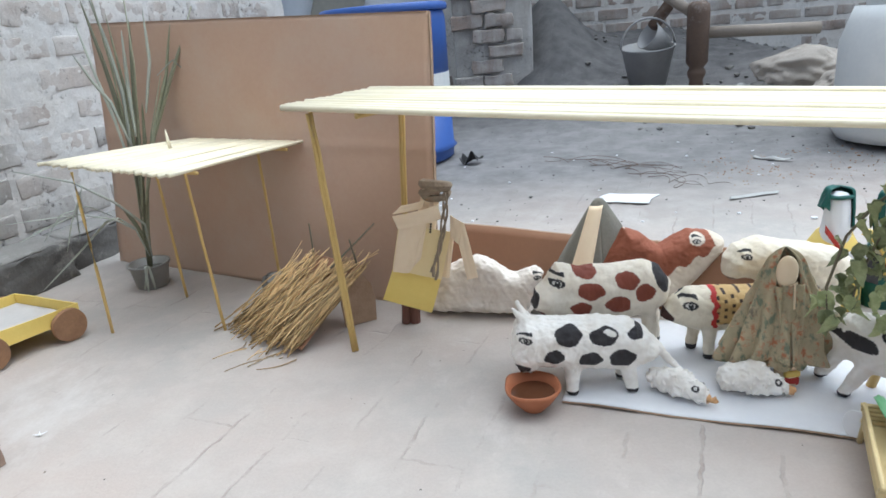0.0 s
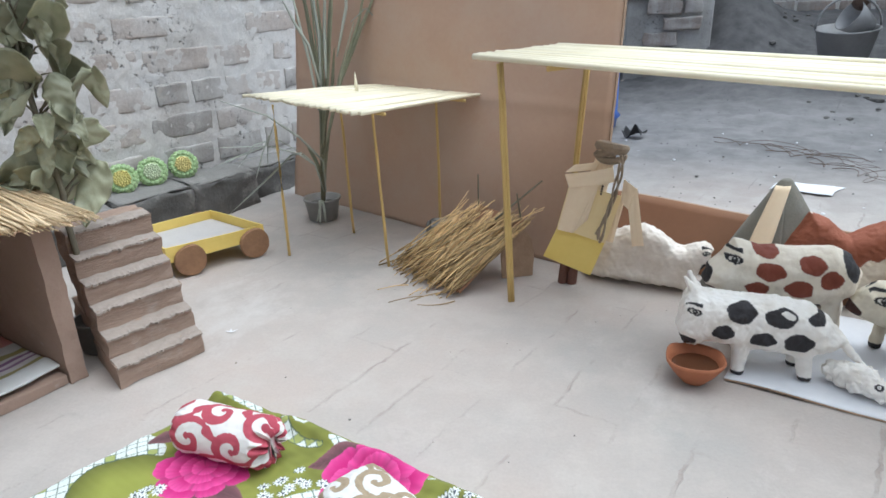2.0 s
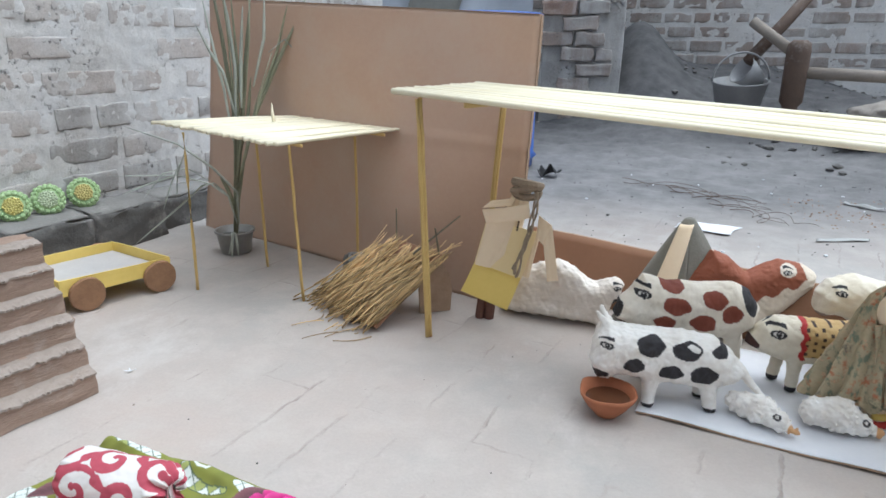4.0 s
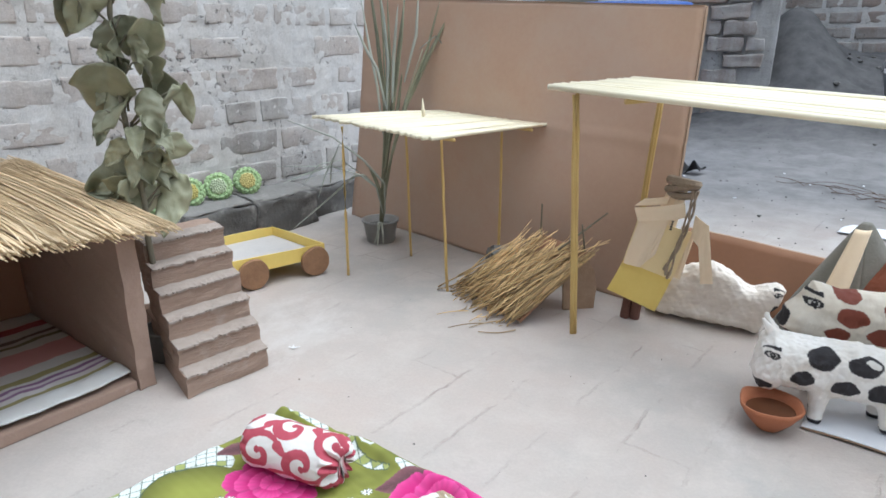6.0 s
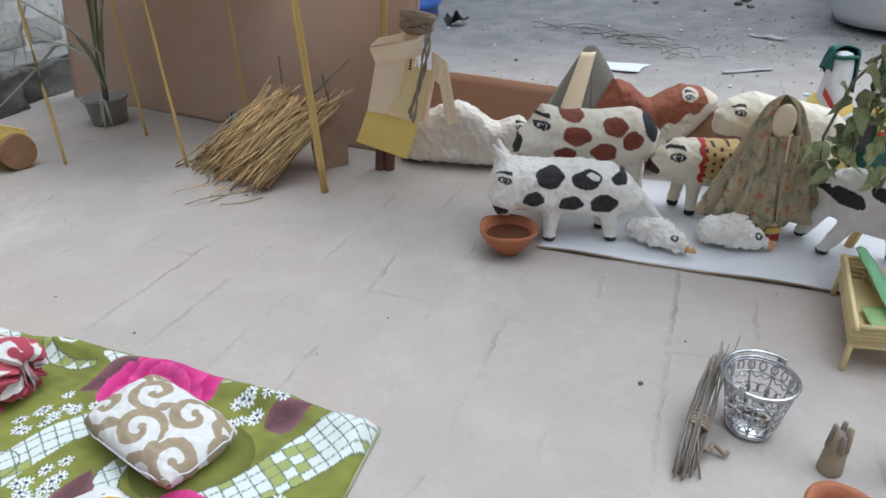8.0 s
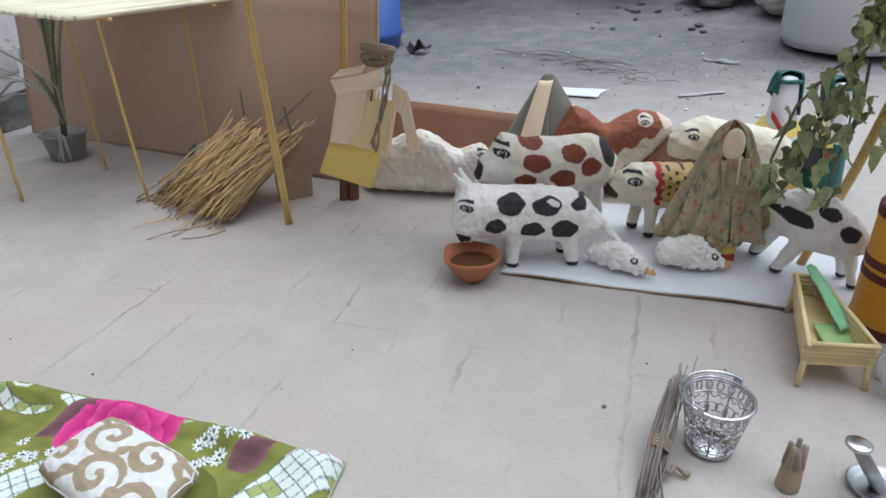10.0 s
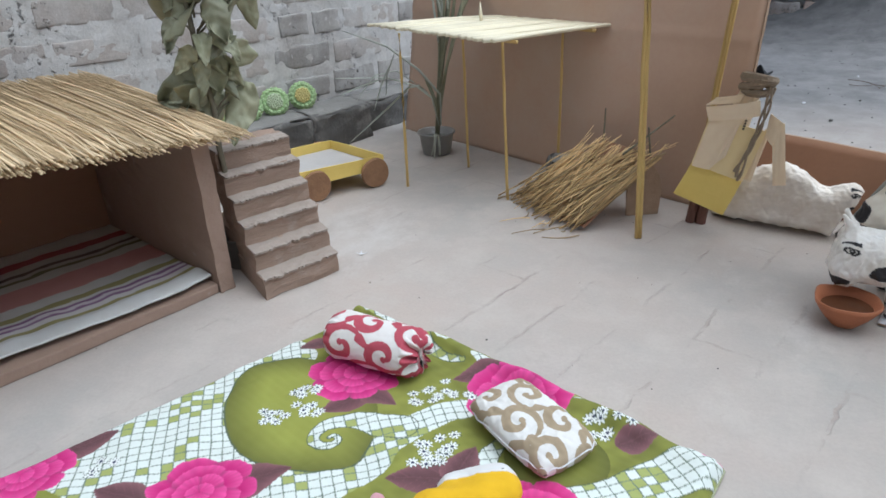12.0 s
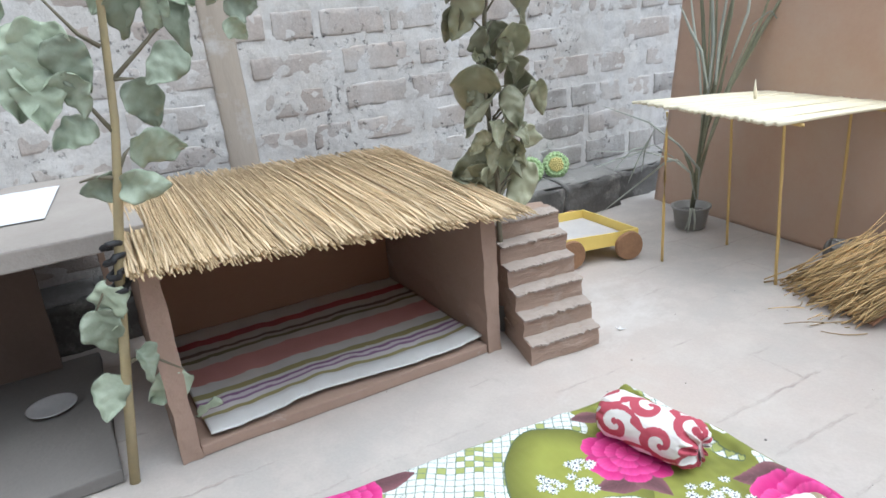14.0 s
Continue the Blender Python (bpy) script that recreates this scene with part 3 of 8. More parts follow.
def wall_pillar():
    """The brick pier with a plastered upper part."""
    th = thing("wall_pier", (0.05, 4.52, 0), "brick pier with broken plaster on its upper part", "pier", kind="structure", yaw=-6)
    part("core", box(0.52, 0.28, 2.2, (0.28, 0.16, 1.15), 0.01, rough=0.006, seed=3, cuts=6), M_SOIL_MORTAR, th, smooth=True)
    r = rng(5)
    tones = [M_FARBRICK, M_FARBRICK, M_REDBRICK, M_DARKBRICK]
    shapes = [to_mesh("brick", uneven_block(0.205, 0.05, 0.082, 40 + k, 0.012), tones[k % 4], True) for k in range(8)]
    for row in range(9):
        x = 0.015 - (row % 2) * 0.1
        while x < 0.50:
            w = r.choice((0.5, 0.9, 1.0, 1.08))
            if x > -0.02 and x + 0.205 * w < 0.56 and r.random() > 0.07:
                part("brick", shapes[r.randrange(8)], M_FARBRICK, th, m=pose(x + 0.1025 * w, 0.016 - r.random() * 0.014, 0.12 + row * 0.096, r.uniform(-2, 2), r.uniform(-3, 3), r.uniform(-2, 2)) @ Matrix.Diagonal((w, 1, r.uniform(0.85, 1.05), 1)))
            x += 0.205 * w + 0.016
    coat = sheet(lambda a, b: (0.02 + 0.52 * a, 0.012 - 0.016 * min(1.0, 6 * b) + 0.006 * noise.noise(Vector((a * 6, b * 9, 4))), 0.93 + 0.10 * noise.noise(Vector((a * 5, 2.0, 7))) * (1 - b) + 0.06 * noise.noise(Vector((a * 17, 1.0, 7))) * (1 - b) + 1.3 * b), 50, 40, 0.008)
    part("plaster", coat, M_MORTAR, th, "broken lime plaster", smooth=True)
    return th


wall_pillar()
# Unseen height added to the wall to hold back sky light beside it.
part("unseen_upper_wall", box(4.4, 0.22, 1.45, (2.2, 0.122, 2.474)), M_MORTAR, bpy.data.objects["wall_west"])
ledge = thing("wall_ledge", (start.x, start.y, 0), "low worn concrete ledge along the wall foot", "ledge", kind="structure", yaw=WALL_ANGLE)
r_ledge = rng(91)
along_x = 0.2
while along_x < 3.15:
    # rough blocks of the plinth, each under its own dusty top
    ln = r_ledge.uniform(0.22, 0.36)
    deep = (0.155 if along_x < 2.55 else 0.115) + r_ledge.uniform(-0.008, 0.008)
    tall = 0.122 + r_ledge.uniform(-0.008, 0.008)
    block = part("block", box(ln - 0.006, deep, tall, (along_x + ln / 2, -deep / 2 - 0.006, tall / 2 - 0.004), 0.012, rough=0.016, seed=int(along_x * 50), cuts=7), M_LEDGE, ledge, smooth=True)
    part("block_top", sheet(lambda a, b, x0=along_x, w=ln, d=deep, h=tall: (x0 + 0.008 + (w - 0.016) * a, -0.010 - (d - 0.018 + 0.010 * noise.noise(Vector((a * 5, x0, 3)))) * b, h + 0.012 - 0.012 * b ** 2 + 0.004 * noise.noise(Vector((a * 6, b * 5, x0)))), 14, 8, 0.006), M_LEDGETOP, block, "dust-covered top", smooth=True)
    along_x += ln
tagged(ledge, kind="structure")


# ---- things ----
def wpart(name, bm, mats, parent, label="", m=None, smooth=False):
    """A part whose geometry is given in the place's own coordinates."""
    base = parent.matrix_basis.inverted()
    if parent.parent:
        base = base @ parent.parent.matrix_basis.inverted()
    return part(name, bm, mats, parent, label, base @ m if m is not None else base, smooth)


def stalk_mesh(name, length, radius, material, bend=0.0, sides=6, seed=0, taper=0.85, segs=4):
    r = rng(seed)
    a, b2 = r.uniform(-1, 1), r.uniform(-1, 1)
    pts = [(length * k / segs, bend * a * math.sin(math.pi * k / segs), bend * b2 * math.sin(math.pi * k / segs)) for k in range(segs + 1)]
    return to_mesh(name, tube(pts, [radius * (1 - (1 - taper) * k / segs) for k in range(segs + 1)], sides), material, True)


def along(a, b, roll=0.0):
    """The pose that lays local x from a to b, with its length as scale in x of a unit bar."""
    a, b = Vector(a), Vector(b)
    q = (b - a).to_track_quat("X", "Z")
    return Matrix.Translation(a) @ q.to_matrix().to_4x4() @ Matrix.Rotation(roll, 4, "X")


# cardboard screen that stands behind the shelters
def big_board():
    bl, br = Vector((-1.165, 2.145, 0.0)), Vector((-0.043, 1.569, 0.0))
    back = Vector((0.457, 0.89, 0))
    tl, tr = bl + back * 0.06 + Vector((0.049, -0.025, 0.785)), br + back * 0.06 + Vector((0, 0, 0.72))
    th = thing("cardboard_screen", bl, "large upright sheet of brown cardboard leaning back", "cardboard")

    def fn(u_, v_):
        p = bl.lerp(br, u_).lerp(tl.lerp(tr, u_), v_)
        return p + back * (0.012 * math.sin(u_ * 5 + v_ * 3) + 0.004 * noise.noise(Vector((u_ * 5, v_ * 4, 2))) - 0.003 * math.exp(-((v_ - 0.56) / 0.012) ** 2))

    wpart("panel", sheet(fn, 60, 60, 0.008), M_CARD, th, smooth=True)
    # the raw corrugated edges
    wpart("top_edge", sheet(lambda u_, v_: Vector(fn(u_, 1.0)) + back * (0.011 * v_ - 0.0095) + Vector((0, 0, 0.0022)), 240, 2, 0.002), M_CARD_CUT, th, "raw corrugated edge")
    wpart("side_edge", sheet(lambda u_, v_: Vector(fn(1.0, u_)) + back * (0.011 * v_ - 0.0095) + Vector((0.0022, 0, 0)), 160, 2, 0.002), M_CARD_CUT, th, "raw corrugated edge")
    return th


big_board()


def low_board():
    a, b = Vector((-0.03, 1.70, 0)), Vector((0.70, 1.331, 0))
    th = thing("low_cardboard_strip", a, "long low strip of brown cardboard behind the animals", "cardboard")

    def fn(u_, v_):
        p = a.lerp(b, u_)
        return p + Vector((0.03 * v_, 0.05 * v_ + 0.006 * math.sin(u_ * 11), 0.165 * v_ - 0.02 * u_ * v_))

    wpart("panel", sheet(fn, 40, 8, 0.006), M_STRIP, th, smooth=True)
    wpart("top_edge", sheet(lambda u_, v_: Vector(fn(u_, 1.0)) + Vector((0.003 * v_ - 0.001, 0.008 * v_ - 0.006, 0.002)), 160, 2, 0.0015), M_CARD_CUT, th, "raw corrugated edge")


low_board()


def canopy(name, corners, count, radius, mesh_mat, posts, post_r, label, seed, jut=0.03, bars=True):
    """A flat roof of canes laid from one side to the other, on thin posts."""
    r = rng(seed)
    a0, a1, b1, b0 = [Vector(c) for c in corners]
    foot = Vector((sum(p[0][0] for p in posts) / len(posts), sum(p[0][1] for p in posts) / len(posts), 0))
    th = thing(name, foot, label, "canopy")
    length = ((a1 - a0).length + (b1 - b0).length) / 2
    shapes = [stalk_mesh("cane", length + 2 * jut, radius, mesh_mat, 0.004, 7, seed + k, 0.9) for k in range(5)]
    for k in range(count):
        t = (k + 0.5) / count
        p, q = a0.lerp(b0, t), a1.lerp(b1, t)
        d = (q - p).normalized()
        s = r.uniform(-0.014, 0.006)
        lift = Vector((0, 0, r.uniform(-0.001, 0.001)))
        wpart("cane", shapes[r.randrange(5)], mesh_mat, th, m=along(p - d * (jut + s) + lift, q + lift, r.uniform(0, 6)))
    for foot_p, top_p in posts:
        f_, t_ = Vector(foot_p), Vector(top_p)
        n = 7
        pts = [f_.lerp(t_, i / n) + Vector((r.uniform(-1, 1), r.uniform(-1, 1), 0)) * 0.0008 for i in range(n + 1)]
        if post_r > 0.006:
            away = Vector((post_r * 0.42, post_r * 0.16, 0))
            wpart("post", tube([p + away for p in pts], post_r * 0.56, 8), M_POST, th, smooth=True)
            pts = [p - away + Vector((0, 0, -0.004 if i else 0)) for i, p in enumerate(pts)]
            post_r_ = post_r * 0.6
        else:
            post_r_ = post_r
        wpart("post", tube(pts, [post_r_ * (1.05 - 0.15 * i / n + (0.12 if i in (2, 5) else 0)) for i in range(n + 1)], 9), M_POST, th, smooth=True)
    if bars:
        for t in (0.12, 0.88):
            p, q = a0.lerp(a1, t) - Vector((0, 0, radius * 1.7)), b0.lerp(b1, t) - Vector((0, 0, radius * 1.7))
            wpart("crossbar", tube([p, p.lerp(q, 0.5), q], radius * 0.9, 7), M_POST, th, smooth=True)
    return th


canopy("long_canopy", [(-0.31, 1.36, 0.553), (0.95, 0.70, 0.498), (1.15, 0.93, 0.503), (-0.115, 1.55, 0.560)], 24, 0.0066, M_PALEREED,
       [((-0.237, 1.347, 0.0), (-0.262, 1.345, 0.545)), ((-0.128, 1.545, 0.0), (-0.088, 1.548, 0.55)), ((0.93, 0.73, 0), (0.9, 0.745, 0.495)), ((1.08, 0.95, 0), (1.07, 0.95, 0.498))], 0.0078,
       "long flat canopy of pale peeled canes on yellow cane posts", 21)
canopy("small_canopy", [(-1.035, 1.70, 0.435), (-0.78, 1.95, 0.43), (-0.388, 1.74, 0.424), (-0.575, 1.40, 0.43)], 44, 0.0050, M_PALEREED,
       [((-0.905, 1.550, 0.0), (-0.912, 1.573, 0.425)), ((-0.595, 1.515, 0.0), (-0.602, 1.492, 0.42)), ((-0.790, 1.765, 0.0), (-0.80, 1.77, 0.42)), ((-0.512, 1.778, 0.0), (-0.505, 1.755, 0.415))], 0.0038,
       "small flat canopy of pale canes on four thin posts", 22, bars=True)

# ---- hut with thatched roof ----
HUT = (-1.252, 0.233, 0.0)
HUT_YAW = 69.1
HUT_W, HUT_D = 0.687, 0.53


def hut():
    th = thing("open_hut", HUT, "open-fronted cardboard hut with a thatch of dry grass stalks", "hut", yaw=HUT_YAW)
    t = 0.034
    # local x along the front, y into the hut
    def wall(x0, h_front, h_back, seed, nm):
        out = [(0.0, 0.0), (HUT_D, 0.0), (HUT_D, h_back), (0.0, h_front)]
        b = bmesh.new()
        vs = [[b.verts.new((x0 + s, y, z)) for y, z in out] for s in (0, t)]
        b.faces.new(vs[0])
        b.faces.new(vs[1][::-1])
        for k in range(4):
            b.faces.new((vs[0][k], vs[0][(k + 1) % 4], vs[1][(k + 1) % 4], vs[1][k]))
        bmesh.ops.recalc_face_normals(b, faces=b.faces)
        bmesh.ops.subdivide_edges(b, edges=b.edges[:], cuts=14, use_grid_fill=True)
        for v in b.verts:
            v.co += noise.noise_vector(v.co * 14 + Vector((seed, 0, 0))) * 0.0035 + noise.noise_vector(v.co * 47) * 0.0028
        part(nm, b, M_HUTWALL, th, smooth=False)

    wall(0.0, 0.372, 0.40, 1, "side_wall")
    wall(HUT_W - t, 0.318, 0.385, 2, "side_wall")
    # Darker card than the screen's: it carries the shade at the hut's back.
    part("back_wall", box(HUT_W - 2 * t, 0.02, 0.385, (HUT_W / 2, HUT_D - 0.012, 0.194), 0.002, rough=0.003, seed=4, cuts=5), M_STRIP, th)
    part("floor_slab", box(HUT_W - 2 * t - 0.002, HUT_D - 0.03, 0.022, (HUT_W / 2, HUT_D / 2 - 0.012, 0.011), 0.003, rough=0.003, seed=6, cuts=7), M_HUTWALL, th)
    # thatch: stalks laid from the eaves to the back edge
    part("thatch_board", sheet(lambda a, b: (0.012 + a * (HUT_W + 0.006), -0.03 + b * (HUT_D + 0.03), 0.380 - 0.058 * a + (0.028 + 0.035 * a) * b), 8, 8, 0.006), M_CARD_CUT, th)
    r = rng(31)
    shapes = [stalk_mesh("stalk", 0.60, 0.0025, M_THATCH, 0.012, 5, 60 + k, 0.6, 5) for k in range(8)]
    tips = [stalk_mesh("stalk", 0.22, 0.0024, M_THATCH, 0.014, 5, 80 + k, 0.35, 4) for k in range(6)]

    def top(a, b):
        return 0.388 - 0.058 * a + (0.028 + 0.035 * a) * b

    for k in range(190):
        a = (k + r.uniform(-0.4, 0.4)) / 189
        fan = (a - 0.45) * 0.05
        p = Vector((0.012 + a * (HUT_W + 0.015) + fan, -0.055 + r.uniform(-0.02, 0.018), top(a, 0) - 0.006 + r.uniform(0, 0.009)))
        q = Vector((0.004 + a * (HUT_W + 0.004) + r.uniform(-0.008, 0.008), HUT_D + 0.02, top(a, 1) + r.uniform(0.0, 0.008)))
        part("stalk", shapes[r.randrange(8)], M_THATCH, th, m=along(p, q, r.uniform(0, 6)) @ Matrix.Diagonal((r.uniform(0.93, 1.02), 1, 1, 1)))
    for k in range(110):
        a = r.random()
        fan = (a - 0.45) * 0.05
        p = Vector((0.012 + a * (HUT_W + 0.015) + fan + r.uniform(-0.01, 0.01), -0.065 + r.uniform(-0.022, 0.03), top(a, 0) - 0.012 + r.uniform(0, 0.014)))
        q = p + Vector((r.uniform(-0.012, 0.012), 0.21, 0.02 + 0.01 * a))
        part("stalk", tips[r.randrange(6)], M_THATCH, th, m=along(p, q, r.uniform(0, 6)))
    # the finer stalks beneath and between, past counting
    whole = bmesh.new()
    for k in range(1300):
        a = r.random()
        p = Vector((0.012 + a * (HUT_W + 0.015) + (a - 0.45) * 0.05, -0.052 + r.uniform(-0.032, 0.03), top(a, 0) - 0.004 + r.uniform(-0.010, 0.008)))
        q = Vector((0.004 + a * (HUT_W + 0.004) + r.uniform(-0.014, 0.014), HUT_D + 0.02 - r.random() * 0.1, top(a, 1) + r.uniform(0.0, 0.006)))
        mid = p.lerp(q, 0.5) + Vector((r.uniform(-0.008, 0.008), 0, r.uniform(-0.002, 0.004)))
        tube([p, mid, q], [0.0013, 0.0013, 0.0009], 4, bm=whole)
    o = part("thatch_filling", whole, M_THATCHLOOSE, th, smooth=True)
    tagged(o, kind="stuff")
    return th


hut()


def striped_mat():
    """A folded striped cloth on the hut's floor."""
    bands = [(0.00, (0.62, 0.58, 0.52)), (0.13, (0.40, 0.09, 0.10)), (0.20, (0.56, 0.52, 0.46)), (0.27, (0.17, 0.12, 0.10)), (0.30, (0.55, 0.5, 0.44)), (0.33, (0.20, 0.19, 0.10)),
             (0.36, (0.60, 0.56, 0.5)), (0.43, (0.58, 0.28, 0.25)), (0.60, (0.64, 0.62, 0.58)), (0.68, (0.36, 0.32, 0.14)), (0.72, (0.70, 0.68, 0.66)), (0.745, (0.30, 0.17, 0.30)),
             (0.765, (0.72, 0.66, 0.70)), (0.79, (0.33, 0.2, 0.33)), (0.81, (0.72, 0.69, 0.68)), (0.845, (0.38, 0.34, 0.15)), (0.88, (0.74, 0.74, 0.72)), (1.1, (0.74, 0.74, 0.72))]
    nu, nv = 120, 170
    me = bpy.data.meshes.new("striped_mat")
    pts, cols = [], []
    for i in range(nu + 1):
        for j in range(nv + 1):
            a, b = i / nu, j / nv
            edge = 0.010 * math.sin(a * 9 + 1) + 0.006 * noise.noise(Vector((a * 14, 3, 0)))
            x = 0.037 + a * (HUT_W - 0.074) + (0.02 * (1 - a) * b)
            y = HUT_D - 0.028 - b * (HUT_D - 0.045 + edge * b)
            z = 0.028 + 0.006 * max(0, noise.noise(Vector((a * 5, b * 4, 1)))) + 0.003 * noise.noise(Vector((a * 16, b * 9, 7))) + 0.006 * (b > 0.86) * min(1, (b - 0.86) / 0.05)
            pts.append((x, y, z))
            bb = b + 0.004 * noise.noise(Vector((a * 20, b * 3, 0)))
            cols.append([c for s, c in bands if s <= max(bb, 0)][-1])
    quads = [(i * (nv + 1) + j, (i + 1) * (nv + 1) + j, (i + 1) * (nv + 1) + j + 1, i * (nv + 1) + j + 1) for i in range(nu) for j in range(nv)]
    me.from_pydata(pts, [], quads)
    paint(me, np.array(cols))
    me.polygons.foreach_set("use_smooth", [True] * len(quads))
    me.materials.append(painted("woven_stripes", 0.9, 0.4, 60, 0.05, 260))
    ob = new("striped_mat", me)
    ob.matrix_world = pose(*HUT, 0, 0, HUT_YAW)
    mod = ob.modifiers.new("thick", "SOLIDIFY")
    mod.thickness = 0.004
    tagged(ob, "striped woven cloth in red, cream and olive on the hut floor", "mat")


striped_mat()


def stairs():
    th = thing("toy_staircase", (-0.91, 0.846, 0), "six-step staircase of mud-washed layered cardboard", "staircase")
    across = Vector((0.078, 0.160, 0)) 
    back = Vector((-0.0335, 0.0245, 0))
    for k in range(6):
        h = 0.0425 * (k + 1)
        o = back * k
        b = bmesh.new()
        lower = 0.0 if k < 2 else h - 0.075
        depth = back * (7.6 - k if k < 2 else 2.4)
        base = [Vector((0, 0, 0)), across, across + depth, depth]
        lo = [b.verts.new(o + p + Vector((0, 0, lower))) for p in base]
        hi = [b.verts.new(o + p + Vector((0, 0, h))) for p in base]
        b.faces.new(lo[::-1])
        b.faces.new(hi)
        for i in range(4):
            b.faces.new((lo[i], lo[(i + 1) % 4], hi[(i + 1) % 4], hi[i]))
        bmesh.ops.subdivide_edges(b, edges=b.edges[:], cuts=4, use_grid_fill=True)
        for v in b.verts:
            v.co += noise.noise_vector(v.co * 42 + Vector((k * 3.1, 0, 0))) * 0.0055
        step = part("step", b, M_CLAYCARD, th)
        tread = [Vector((0.001, 0.001, 0)), across - Vector((0.001, 0.002, 0)), across + back * 1.08, back * 1.08]
        part("tread", sheet(lambda p, q: o + tread[0].lerp(tread[1], p).lerp(tread[3].lerp(tread[2], p), q) - back * (0.14 + 0.16 * noise.noise(Vector((p * 13, k * 2.0, 7))) + 0.12 * noise.noise(Vector((p * 41, k * 2.0, 3)))) * (1 - q) + Vector((0, 0, h + 0.0035 + 0.003 * noise.noise(Vector((p * 7, q * 3, k))) - 0.004 * (1 - q) ** 4 * abs(noise.noise(Vector((p * 16, k, 3)))))), 44, 6, 0.004), M_TREAD, step, "dusty tan tread, paler as if lit from above")
    return th


stairs()


def cart():
    th = thing("toy_cart", (-1.12, 1.53, 0), "yellow paper toy cart with brown cardboard wheels", "cart")
    c = [Vector((-1.145, 1.335, 0)), Vector((-0.982, 1.560, 0)), Vector((-1.222, 1.675, 0)), Vector((-1.36, 1.44, 0))]
    mid = sum(c, Vector()) / 4

    def inner(p, d):
        return p + (mid - p).normalized() * d

    b = bmesh.new()
    zb, zt = 0.045, 0.088
    ring = []
    for d, z in ((0, zb), (0, zt), (0.006, zt), (0.006, zb + 0.006)):
        ring.append([b.verts.new((*inner(p, d).xy, z)) for p in c])
    for r0, r1 in zip(ring, ring[1:]):
        for k in range(4):
            b.faces.new((r0[k], r0[(k + 1) % 4], r1[(k + 1) % 4], r1[k]))
    b.faces.new(ring[0][::-1])
    b.faces.new(ring[-1])
    bmesh.ops.subdivide_edges(b, edges=b.edges[:], cuts=2, use_grid_fill=True)
    for v in b.verts:
        v.co += noise.noise_vector(v.co * 20) * 0.003
    wpart("tray", b, M_YELLOW, th)
    b = bmesh.new()
    fc = b.faces.new([b.verts.new((*inner(p, 0.010).xy, zb + 0.016)) for p in c])
    b.normal_update()
    if fc.normal.z < 0:
        fc.normal_flip()
    bmesh.ops.solidify(b, geom=b.faces[:], thickness=0.003)
    bmesh.ops.recalc_face_normals(b, faces=b.faces)
    wpart("lining", b, M_PAPERGREY, th, "grey card lining")
    side = (c[1] - c[0]).normalized()
    out = Vector((side.y, -side.x, 0))
    yaw = math.degrees(math.atan2(side.y, side.x))
    for p, o in ((c[0] + side * 0.058, 0.012), (c[1] - side * 0.036, 0.012), (c[3] + side * 0.05, -0.25), (c[2] - side * 0.04, -0.02)):
        q = p + out * (0.010 if o > 0 else -0.012)
        w = lathe([(0.0, -0.008), (0.041, -0.008), (0.043, -0.004), (0.043, 0.004), (0.041, 0.008), (0.0, 0.008)][1:-1], 26, wobble=0.05, seed=p.x)
        bmesh.ops.transform(w, matrix=Matrix.Translation((q.x, q.y, 0.043)) @ Matrix.Rotation(radians(yaw), 4, "Z") @ Matrix.Rotation(radians(90), 4, "X"), verts=w.verts)
        wpart("wheel", w, M_WHEEL, th, "brown cardboard disc wheel", smooth=False)
    for k in (0, 1):
        p = c[0].lerp(c[1], 0.2 + 0.6 * k)
        q = c[3].lerp(c[2], 0.2 + 0.6 * k)
        wpart("axle", tube([(*p.xy, 0.043), (*q.xy, 0.043)], 0.004, 7), M_POST, th)


cart()


